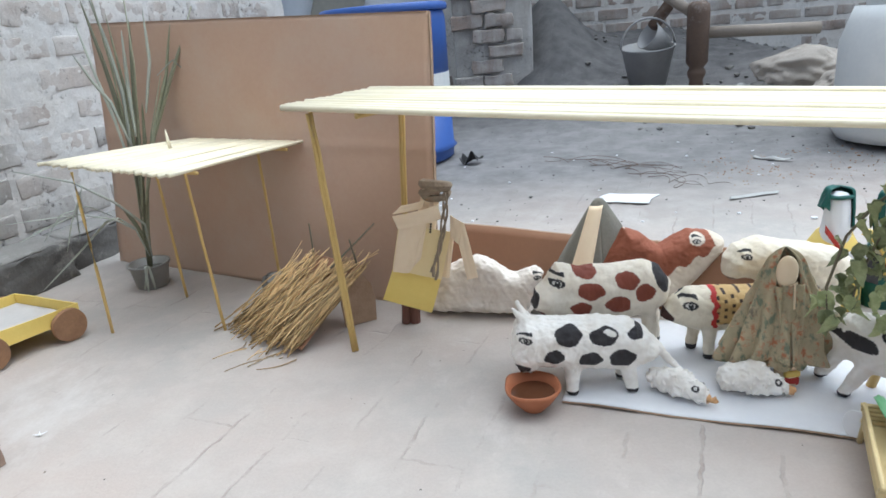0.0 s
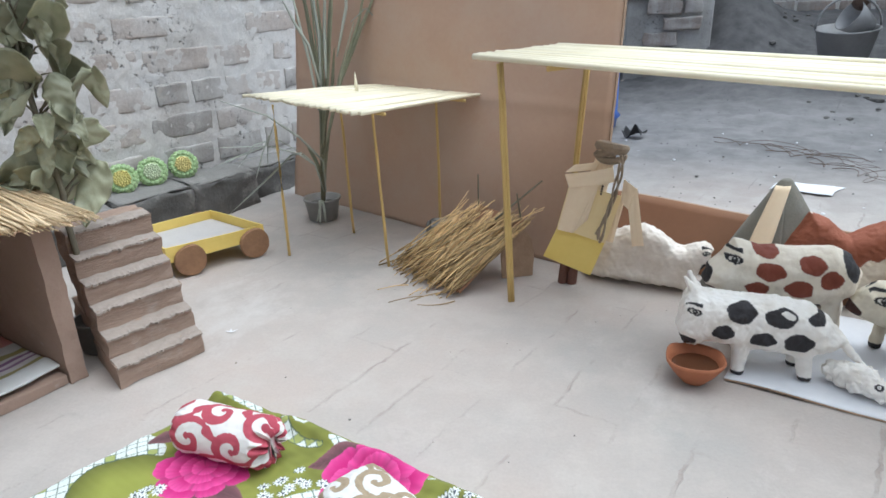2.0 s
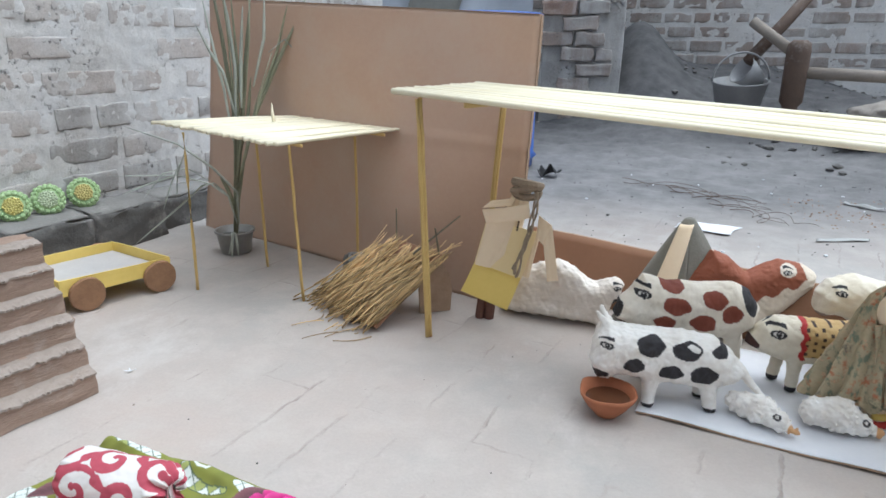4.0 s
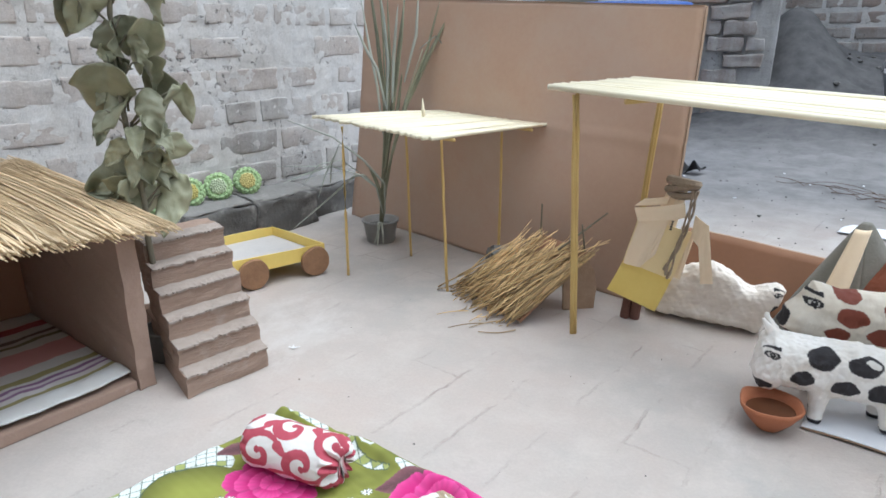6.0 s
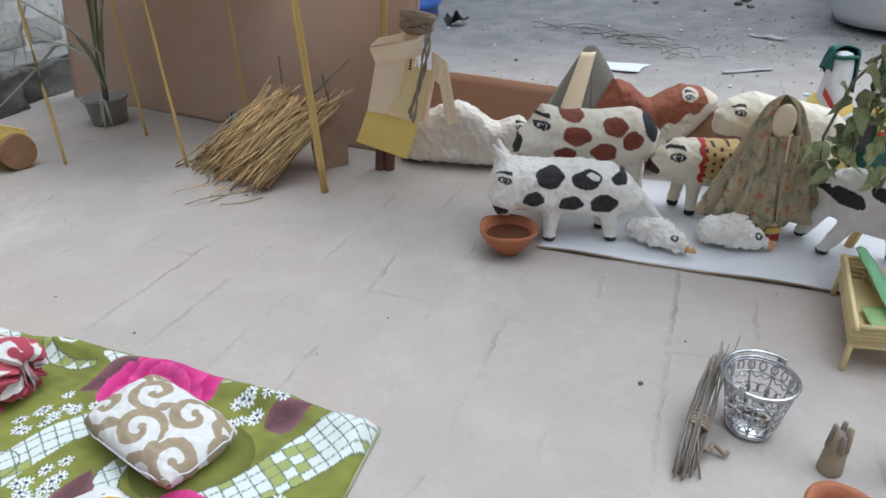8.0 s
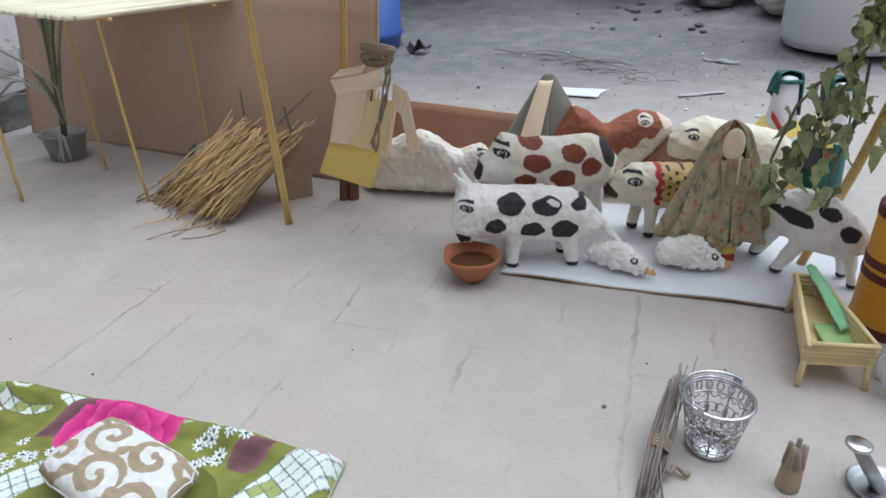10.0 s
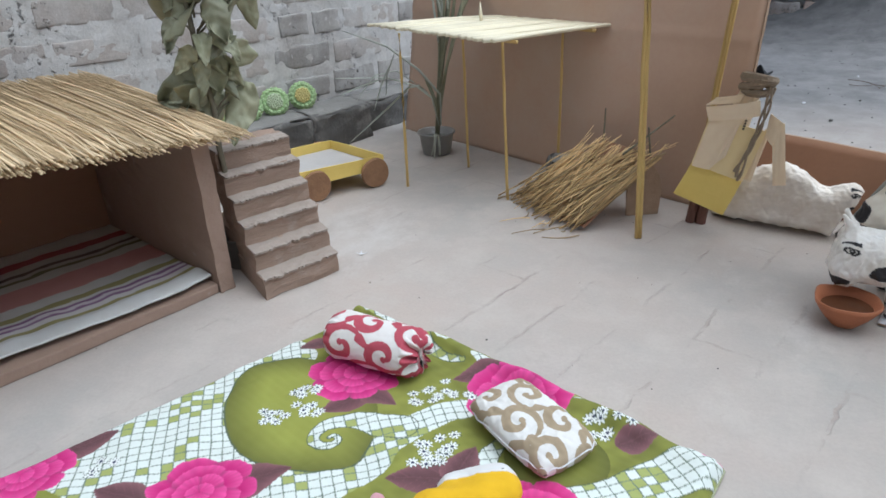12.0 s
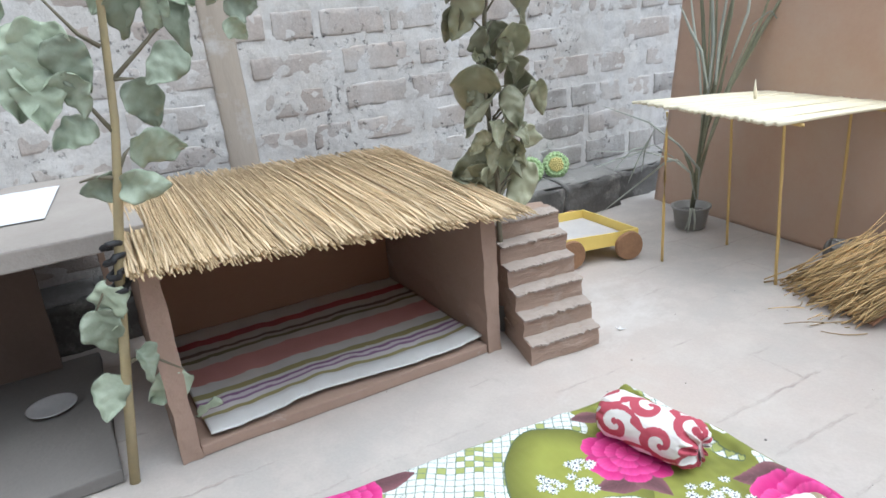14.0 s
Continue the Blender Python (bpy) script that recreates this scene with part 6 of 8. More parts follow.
def robed_doll():
    """Folded cream and yellow paper over a stick, with a rope turban."""
    y = 1.47
    lay = [(folded([(-0.141, 0.158), (-0.173, 0.082), (-0.060, 0.037), (-0.030, 0.124)], y - 0.026, 0.004), M_YELLOW),
           (folded([(-0.141, 0.160), (-0.030, 0.122), (0.002, 0.238), (-0.115, 0.268)], y - 0.029, 0.006), M_PALEYELLOW),
           (folded([(-0.140, 0.156), (-0.104, 0.149), (-0.050, 0.270), (-0.113, 0.264)], y - 0.040, 0.004), M_CREAM),
           (folded([(-0.104, 0.149), (-0.073, 0.182), (-0.050, 0.270), (-0.078, 0.21)], y - 0.0395, 0.001), M_CREAM),
           (folded([(-0.116, 0.260), (-0.017, 0.276), (-0.022, 0.309), (-0.126, 0.292)], y - 0.048, 0.008, 0.004), M_CREAM),
           (folded([(-0.126, 0.292), (-0.060, 0.300), (-0.052, 0.316), (-0.106, 0.306)], y - 0.038, 0.004, -0.012), M_CREAM),
           (folded([(0.0, 0.229), (0.017, 0.209), (0.032, 0.259), (0.004, 0.280)], y - 0.038, 0.003), M_CREAM),
           (folded([(0.017, 0.211), (0.031, 0.121), (0.057, 0.124), (0.033, 0.260)], y - 0.040, -0.003, -0.002), M_CREAM),
           (folded([(-0.030, 0.124), (-0.012, 0.118), (0.010, 0.235), (0.002, 0.240)], y - 0.012, 0.002), M_CREAM)]
    lay.append((tube([(-0.10, y, 0.05), (-0.075, y, 0.16), (-0.048, y, 0.28), (-0.032, y, 0.345)], [0.018, 0.026, 0.024, 0.020], 14), M_CREAM))
    for k in range(3):
        ring = [(-0.026 + (0.028 + 0.004 * (k == 1)) * math.cos(q), y + 0.026 * math.sin(q), 0.324 + 0.010 * k + 0.007 * math.sin(q + k * 2)) for q in (2 * math.pi * i / 20 for i in range(21))]
        lay.append((tube(ring, 0.0085 if k < 2 else 0.011, 7, cap=False), M_ROPE))
    for k in range(3):
        hang = []
        for i in range(24):
            t = i / 23
            q = t * 9 + k * 2.1
            hang.append((-0.002 - 0.045 * t ** 1.4 + 0.005 * math.cos(q), y - 0.045 - 0.010 * math.sin(t * 2.5) + 0.004 * math.sin(q), 0.335 - 0.185 * t - 0.01 * k * t))
        lay.append((tube(hang, [0.0026] * 18 + [0.0024, 0.0022, 0.0024, 0.0034, 0.0040, 0.0028], 6), M_ROPE))
    for k in range(4):
        lay.append((lathe([(0.0026, 0), (0.0026, 0.001)], 10), M_BLACK))
        bmesh.ops.transform(lay[-1][0], matrix=pose(-0.042 - 0.001 * k, y - 0.0385, 0.262 - 0.006 * k, 90, 0, 0), verts=lay[-1][0].verts)
    lay.append((tube([(-0.105, y + 0.008, 0.0), (-0.10, y + 0.004, 0.07)], 0.013, 10), M_BROWN))
    lay.append((tube([(-0.128, y + 0.008, 0.0), (-0.12, y + 0.004, 0.08)], 0.011, 10), M_BROWN))
    me = many(lay)
    me.name = "robed_doll"
    tagged(new("robed_doll", me), "doll of folded cream and yellow paper with rope turban", "doll")


def draped(cx, cy, h, rx, ry, folds, seed, top=0.02, open_front=0.0, n=90, m=40, lean=0.0, depth=0.10, swell=0.75):
    """A cloth hanging from a head to the ground in folds."""
    def fn(u_, v_):
        q = -math.pi / 2 + open_front + (2 * math.pi - 2 * open_front) * u_
        t = 1 - v_
        fold = 1 + depth * v_ * math.sin(q * folds + seed + 1.5 * noise.noise(Vector((q, v_ * 2, seed)))) + 0.08 * v_ * noise.noise(Vector((math.cos(q) * 2, math.sin(q) * 2, v_ * 3 + seed)))
        prof = top + (1 - top) * (v_ ** swell)
        return (cx + rx * prof * math.cos(q) * fold + lean * t, cy + ry * prof * math.sin(q) * fold, h * (1 - v_ ** 1.05) + 0.004)
    return sheet(fn, n, m, 0.002)


def gauze_doll():
    x, y = 0.349, 1.48
    cone = draped(x, y, 0.274, 0.168, 0.060, 7, 3, 0.055, 0.0, depth=0.06, swell=0.95)
    face = sheet(lambda u_, v_: (x - 0.090 + 0.066 * v_ + (0.052 - 0.022 * v_) * u_, y - 0.070 + 0.054 * v_ - 0.007 * math.sin(math.pi * u_), 0.10 + 0.166 * v_), 8, 16, 0.0015)
    me = many([(cone, M_GREYCLOTH), (face, M_CREAM)])
    me.polygons.foreach_set("use_smooth", [True] * len(me.polygons))
    tagged(new("veiled_doll", me), "doll of cream paper under a grey gauze veil", "doll")


def shawl_material():
    m, n, l, bsdf = node_mat("flowered_shawl")
    co = n.new("ShaderNodeTexCoord").outputs["Object"]
    c = mix_colour(n, l, ramp(n, l, noise_tex(n, l, co, 26, 4), 0.35, 0.65), (0.52, 0.44, 0.29), (0.40, 0.35, 0.235))
    for scale, lo, tone, way in ((58, 0.56, (0.46, 0.19, 0.10), (1.0, 1.0, 1.0)), (44, 0.55, (0.20, 0.235, 0.17), (1.3, 1.0, 0.8)), (70, 0.60, (0.60, 0.40, 0.26), (0.8, 1.0, 1.2)), (36, 0.62, (0.16, 0.14, 0.11), (1.0, 1.4, 0.7))):
        c = mix_colour(n, l, ramp(n, l, noise_tex(n, l, co, scale, 4, 0.65, way), lo, lo + 0.10), c, tone)
    l.new(c, bsdf.inputs["Base Color"])
    bsdf.inputs["Roughness"].default_value = 0.9
    b = n.new("ShaderNodeBump")
    b.inputs["Strength"].default_value, b.inputs["Distance"].default_value = 0.5, 0.006
    l.new(noise_tex(n, l, co, 70, 5, 0.7), b.inputs["Height"])
    l.new(b.outputs[0], bsdf.inputs["Normal"])
    return m


def shawl_doll():
    x, y = 0.598, 1.112
    M_SHAWL = shawl_material()

    def cloak(u_, v_):
        # drawn over the head, parted round the face, closing below the chin
        gap = 0.03 + 0.50 * max(0.0, 1 - (v_ / 0.62) ** 2) ** 0.7
        q = -math.pi / 2 + gap + (2 * math.pi - 2 * gap) * u_
        prof = 0.20 + 0.80 * min(1.0, v_ * 1.02) ** 0.95
        dome = max(0.0, 1 - v_ / 0.10)
        prof *= 1 - 0.75 * dome ** 2
        fold = 1 + (0.025 + 0.16 * v_) * math.sin(q * 11 + 2.5 * noise.noise(Vector((q * 0.7, v_ * 2.5, 4)))) + 0.10 * v_ * noise.noise(Vector((math.cos(q) * 2.2, math.sin(q) * 2.2, v_ * 3))) + 0.07 * noise.noise(Vector((math.cos(q) * 7, math.sin(q) * 7, v_ * 9)))
        side = 0.112 if math.cos(q) > 0 else 0.098
        low = 0.050 + 0.010 * math.sin(q * 3 + 1)
        return (x + side * prof * math.cos(q) * fold, y + 0.050 * prof * math.sin(q) * fold, 0.263 - (0.263 - low) * v_ ** 1.02)

    cloth = sheet(cloak, 180, 60, 0.0022)
    front = sheet(lambda u_, v_: (x - 0.024 + 0.050 * u_ + 0.010 * v_, y - 0.026 - 0.010 * v_ - 0.004 * math.sin(u_ * 16 + v_ * 3), 0.200 - 0.102 * v_), 20, 24, 0.0022)
    skirt = draped(x + 0.002, y - 0.012, 0.15, 0.048, 0.042, 9, 4, 0.5, 0.0, 70, 16, depth=0.12)
    for v in skirt.verts:
        v.co.z = max(v.co.z, 0.045 + 0.006 * math.sin(v.co.x * 180))
    bundle = []
    for k in range(4):
        bundle.append((tube([(x + 0.062 + 0.008 * k, y - 0.038, 0.145 - 0.004 * k), (x + 0.088 + 0.006 * k, y - 0.046, 0.138 - 0.006 * k), (x + 0.108 + 0.002 * k, y - 0.042, 0.115 - 0.008 * k), (x + 0.098, y - 0.036, 0.078 - 0.004 * k)], [0.006, 0.011, 0.012, 0.006], 10), M_SHAWL))
    head = bmesh.new()
    bmesh.ops.create_uvsphere(head, u_segments=24, v_segments=16, radius=0.021)
    bmesh.ops.transform(head, matrix=Matrix.Translation((x - 0.002, y - 0.018, 0.222)) @ Matrix.Diagonal((0.92, 0.66, 1.45, 1)), verts=head.verts)
    body = tube([(x + 0.014, y - 0.02, 0.0), (x + 0.005, y - 0.012, 0.2)], [0.022, 0.016], 12)
    hem = box(0.028, 0.022, 0.016, (x + 0.014, y - 0.030, 0.012), 0.004)
    trim = box(0.029, 0.023, 0.014, (x + 0.014, y - 0.030, 0.0275), 0.004)
    me = many([(cloth, M_SHAWL), (front, M_SHAWL), (skirt, M_SHAWL), (head, M_CREAM), (body, M_CREAM), (hem, M_RED), (trim, M_YELLOW)] + bundle)
    me.polygons.foreach_set("use_smooth", [True] * len(me.polygons))
    tagged(new("shawl_doll", me), "cloth doll wrapped in a drab flowered shawl", "doll")


def green_scarf_doll(x, y, h, label, yellow):
    """A white paper tube for head and neck, a thin scarf laid over it, a coloured dress."""
    top = h - 0.010
    face = lathe([(0.034, 0.10), (0.033, h - 0.115), (0.030, h - 0.09), (0.026, h - 0.05), (0.022, top - 0.012), (0.016, top - 0.003), (0.006, top)], 28, wobble=0.04, seed=x * 30, cx=x - 0.004, cy=y - 0.008)

    def scarf(u_, v_):
        gap = 0.95 - 0.20 * v_
        q = -math.pi / 2 - 0.20 + gap + (2 * math.pi - 2 * gap) * u_
        t = min(1.0, v_ / 0.22)
        rad = 0.0275 * math.sin(t * math.pi / 2) ** 0.7 + 0.010 * v_ + 0.0022 * math.sin(q * 9 + 4 * v_) * t
        right = 0.5 + 0.5 * math.cos(q)
        drop = (0.035 + 0.055 * right) if yellow else (0.05 + (h - 0.11) * right)
        return (x - 0.003 + rad * math.cos(q), y - 0.004 + rad * math.sin(q), h + 0.001 - 0.008 * t ** 2 - drop * max(0.0, v_ - 0.15) / 0.85 + 0.003 * noise.noise(Vector((q, v_ * 3, x * 9))))

    band = tube([(x - 0.003 + 0.0265 * math.cos(q), y - 0.004 + 0.0265 * math.sin(q), h - 0.012 + 0.006 * math.sin(q) - 0.005 * abs(math.cos(q))) for q in (2 * math.pi * i / 24 for i in range(25))], 0.0048, 7, cap=False)
    lay = [(sheet(scarf, 48, 26, 0.0025), M_GREENCLOTH), (band, M_GREENCLOTH), (face, M_WHITEPAPER)]
    if yellow:
        lay.append((lathe([(0.068, 0.0), (0.066, 0.06), (0.060, 0.12), (0.052, h - 0.135), (0.036, h - 0.105)], 28, wobble=0.06, seed=2, cx=x, cy=y + 0.004), M_YELLOW))
        lay.append((sheet(lambda u_, v_: (x - 0.040 + 0.030 * u_, y - 0.030 - 0.016 * math.sin(math.pi * 0.5 * u_), h - 0.078 - 0.050 * u_ - 0.016 * v_), 8, 3, 0.003), M_RED))
        lay.append((sheet(lambda u_, v_: (x + 0.020 + 0.060 * math.sin(u_ * 1.6) + 0.016 * v_, y - 0.060 - 0.008 * math.sin(math.pi * u_), h - 0.095 - 0.105 * u_ ** 1.3 + 0.012 * v_), 12, 4, 0.003), M_YELLOW))
        lay.append((sheet(lambda u_, v_: (x + 0.018 + 0.05 * u_, y - 0.064, h - 0.125 - 0.07 * v_ - 0.02 * u_), 6, 6, 0.003), M_BLACK))
        lay.append((sheet(lambda u_, v_: (x - 0.020 + 0.055 * u_, y - 0.066, h - 0.128 - 0.035 * v_ - 0.005 * math.sin(u_ * 8)), 8, 6, 0.003), M_WHITEPAPER))
    else:
        lay.append((lathe([(0.052, 0.0), (0.050, 0.06), (0.044, 0.12), (0.037, h - 0.125)], 28, wobble=0.10, seed=5, cx=x, cy=y + 0.002), M_GREENCLOTH))
        lay.append((sheet(lambda u_, v_: (x - 0.034 + 0.03 * u_, y - 0.050, h - 0.150 - 0.016 * v_ - 0.008 * u_), 6, 3, 0.003), M_RED))
    me = many(lay)
    me.polygons.foreach_set("use_smooth", [True] * len(me.polygons))
    tagged(new("scarf_doll", me), label, "doll")


robed_doll()
gauze_doll()
shawl_doll()
green_scarf_doll(0.868, 1.42, 0.278, "paper doll in yellow with a dark green headscarf", True)
green_scarf_doll(0.978, 1.40, 0.264, "paper doll in dark green cloth and headscarf", False)


# ---- small things in the yard ----
def paper_sheet():
    fl, fr = Vector((0.188, 1.075, 0)), Vector((0.641, 0.907, 0))
    back = Vector((0.14, 0.36, 0))

    def fn(u_, v_):
        p = fl.lerp(fr + (fr - fl) * 0.35, u_) + back * v_
        return p + Vector((0, 0, 0.0015 + 0.0012 * (1 + noise.noise(Vector((u_ * 6, v_ * 4, 0)))) + 0.002 * math.exp(-v_ * 30) * (1 + math.sin(u_ * 13))))

    th = thing("paper_groundsheet", fl, "white paper sheet on cardboard laid under the animals", "paper")
    wpart("paper", sheet(fn, 60, 30, 0.001), M_WHITEPAPER, th, smooth=True)
    wpart("backing", sheet(lambda a, b: fn(a, b) * 1.0 + Vector((0.001, -0.004 + 0.004 * b, -0.0012)), 40, 20, 0.0012), M_CARD_CUT, th, "brown cardboard backing")


paper_sheet()


def clay_bowl():
    """A pinched oil-lamp bowl with a lip and water in it."""
    th = thing("clay_bowl", (0.134, 1.062, 0), "pinched terracotta bowl of brown water", "bowl")
    b = lathe([(0.014, 0.0), (0.021, 0.003), (0.038, 0.022), (0.0505, 0.042), (0.052, 0.049), (0.048, 0.049), (0.042, 0.036), (0.030, 0.020), (0.014, 0.014)], 48, wobble=0.05, seed=3)
    for v in b.verts:
        q = math.atan2(v.co.y, v.co.x)
        t = max(0, v.co.z - 0.02) / 0.04
        lip = math.exp(-((q - 2.4) / 0.35) ** 2) + math.exp(-((abs(q) - 0.5) / 0.3) ** 2) * 0.4
        v.co.x *= 1 + 0.10 * t * lip
        v.co.y *= 1 + 0.10 * t * lip
        v.co.z += 0.006 * t * lip - 0.003 * t * math.cos(2 * q)
    part("bowl", b, M_TERRA, th, smooth=True)
    water = mat("brown_water", (0.12, 0.05, 0.025), (0.10, 0.04, 0.02), rough=0.08, bump=0.0)
    part("water", lathe([(0.040, 0.035), (0.040, 0.0355)], 40), water, th, "still brown water")


clay_bowl()


def manger():
    """A slatted cane trough on splayed legs, lined with green plastic."""
    th = thing("cane_manger", (0.60, 0.80, 0), "pale cane trough on short legs, lined with green plastic", "manger")
    c = [Vector((0.550, 0.722, 0.0)), Vector((0.632, 0.706, 0.0)), Vector((0.664, 0.886, 0.0)), Vector((0.634, 0.898, 0.0))]
    mid = sum(c, Vector()) / 4
    r = rng(9)
    for k in range(4):
        p, q = c[k], c[(k + 1) % 4]
        for row in range(6):
            z = 0.036 + row * 0.0066
            out = 0.97 + 0.012 * row
            a, b = mid + (p - mid) * out, mid + (q - mid) * out
            d = (b - a).normalized() * 0.006
            wpart("slat", tube([(*(a - d * r.uniform(0.1, 1)).xy, z), (*(b + d * r.uniform(0.1, 1)).xy, z)], 0.0036, 7), M_CANE, th, smooth=True)
    for p in c:
        o = (p - mid).normalized()
        wpart("leg", tube([(*(mid + (p - mid) * 0.95).xy, 0.05), (*(p + o * 0.004).xy, 0.0)], 0.0042, 7), M_CANE, th, smooth=True)
    bed = sheet(lambda u_, v_: c[0].lerp(c[1], u_).lerp(c[3].lerp(c[2], u_), v_).lerp(mid, 0.05) + Vector((0, 0, 0.038)), 4, 4, 0.004)
    wpart("floor", bed, M_CANE, th)
    plastic = mat("green_plastic", (0.17, 0.47, 0.20), (0.30, 0.56, 0.33), scale=30, fine=120, rough=0.35, bump=0.1)
    thin = mat("thin_green_film", (0.30, 0.50, 0.20), (0.42, 0.55, 0.28), scale=14, fine=120, rough=0.3, bump=0.1)
    strip = sheet(lambda u_, v_: Vector((0.650, 0.897, 0.086)).lerp(Vector((0.632, 0.765, 0.054)), v_) + Vector(((0.015 + 0.006 * math.sin(3 * v_)) * (u_ - 0.5), 0, 0.004 * math.sin(math.pi * v_) + 0.0025 * math.sin(math.pi * u_) + 0.0025 * noise.noise(Vector((u_ * 3, v_ * 9, 4))))), 8, 20, 0.0015)
    wpart("plastic_strip", strip, plastic, th, "crumpled green plastic strip", smooth=True)
    film = sheet(lambda u_, v_: Vector((0.585 + 0.05 * u_ + 0.02 * v_, 0.728 + 0.07 * v_ - 0.01 * u_, 0.046 + 0.004 * noise.noise(Vector((u_ * 4, v_ * 4, 2))))), 10, 10, 0.001)
    wpart("lining", film, thin, th, "scrap of thin green film", smooth=True)


manger()


def filigree_bucket():
    """A little metal pail of openwork scrolls with a bail handle."""
    th = thing("filigree_bucket", (0.378, 0.617, 0), "small silver openwork metal pail with bail handle", "bucket")
    th.scale = (0.84, 0.84, 0.86)
    r0, r1, h = 0.0305, 0.0465, 0.088

    def on(q, z, d=0.0):
        rr = r0 + (r1 - r0) * z / h + d
        return (rr * math.cos(q), rr * math.sin(q), z)

    part("base", lathe([(0.029, 0.0), (0.0325, 0.002), (0.0325, 0.006), (0.031, 0.008)], 40), M_METAL, th, smooth=True)
    for z, w in ((0.014, 0.0017), (0.066, 0.0017), (0.084, 0.0022), (0.088, 0.0020)):
        part("hoop", tube([on(2 * math.pi * k / 40, z) for k in range(41)], w, 6, cap=False), M_METAL, th, smooth=True)
    part("rim", tube([on(2 * math.pi * k / 40, 0.087, 0.001) for k in range(41)], 0.0027, 8, cap=False), M_METAL, th, smooth=True)
    for k in range(9):
        q0 = 2 * math.pi * k / 9
        part("rod", tube([on(q0, 0.009), on(q0, 0.085)], 0.0015, 5), M_METAL, th, smooth=True)
        # a heart of two scrolls between the rods, and a small ring above it
        b = bmesh.new()
        mid = q0 + math.pi / 9
        for sgn in (-1, 1):
            pts = []
            for i in range(22):
                t = i / 21
                rad = 0.0145 * (1 - 0.72 * t)
                ang = -math.pi / 2 + t * 6.6
                pts.append(on(mid + sgn * (0.006 + rad * math.cos(ang)) / 0.042, 0.040 + 0.95 * rad * math.sin(ang)))
            tube(pts, 0.0013, 5, bm=b)
            tube([on(mid, 0.018), on(mid + sgn * 0.17, 0.026), on(mid + sgn * 0.30, 0.018)], 0.0012, 5, bm=b)
            tube([on(mid, 0.062), on(mid + sgn * 0.15, 0.057), on(mid + sgn * 0.30, 0.064)], 0.0012, 5, bm=b)
        part("scroll", b, M_METAL, th, smooth=True)
    for k in range(18):
        q0 = 2 * math.pi * k / 18
        part("bead", tube([on(q0 + 0.10 * math.cos(s), 0.075 + 0.0065 * math.sin(s)) for s in (2 * math.pi * i / 12 for i in range(13))], 0.0013, 5, cap=False), M_METAL, th, smooth=True)
    lugs = (radians(215), radians(35))
    for q0 in lugs:
        b = box(0.005, 0.013, 0.016, (0, 0, 0), 0.001)
        bmesh.ops.transform(b, matrix=Matrix.Translation(on(q0, 0.090, 0.003)) @ Matrix.Rotation(q0, 4, "Z"), verts=b.verts)
        part("lug", b, M_METAL, th)
    # the bail lies over on the rim
    e0 = Vector((math.cos(lugs[1]), math.sin(lugs[1]), 0))
    e1 = Vector((-e0.y, e0.x, 0))
    bail = [e0 * 0.053 * math.cos(t) + e1 * 0.0515 * math.sin(t) + Vector((0, 0, 0.0935 - 0.001 * math.sin(t))) for t in (math.pi * k / 24 for k in range(25))]
    part("bail", tube(bail, 0.0024, 7), M_METAL, th, smooth=True)


filigree_bucket()


def twig_broom():
    th = thing("twig_broom", (0.285, 0.57, 0), "small broom of thin grey twigs bound with string", "broom")
    r = rng(12)
    tie, tip = Vector((0.304, 0.593, 0.022)), Vector((0.358, 0.683, 0.072))
    shapes = [stalk_mesh("twig", 0.16, 0.0015, M_GREYWOOD, 0.006, 5, 200 + k, 0.5) for k in range(5)]
    for k in range(38):
        a = tie + Vector((r.gauss(0, 0.0048), r.gauss(0, 0.003), r.gauss(0, 0.0045)))
        b = tip + Vector((r.gauss(0, 0.0045), r.gauss(0, 0.010), r.gauss(0, 0.004)))
        s = a - (b - a) * r.uniform(0.42, 0.58)
        s.z = max(s.z, 0.003)
        wpart("twig", shapes[r.randrange(5)], M_GREYWOOD, th, m=along(s, b, r.uniform(0, 6)) @ Matrix.Diagonal((r.uniform(0.85, 1.05), 1, 1, 1)))
    d = (tip - tie).normalized()
    x = d.cross(Vector((0, 0, 1))).normalized()
    y = x.cross(d)
    coil = [tie + (x * math.cos(q) + y * math.sin(q)) * 0.0120 + d * (q * 0.0006) for q in (0.5 * k for k in range(50))]
    wpart("binding", tube(coil, 0.0022, 5), M_ROPE, th, "string binding", smooth=True)
    loop = [tie + Vector((0.0 + 0.03 * t, -0.02 - 0.005 * math.sin(t * 9), -0.012 + 0.004 * math.sin(t * 5))) for t in (k / 12 for k in range(13))]
    wpart("loose_string", tube(loop, 0.0028, 6), M_ROPE, th, smooth=True)


twig_broom()


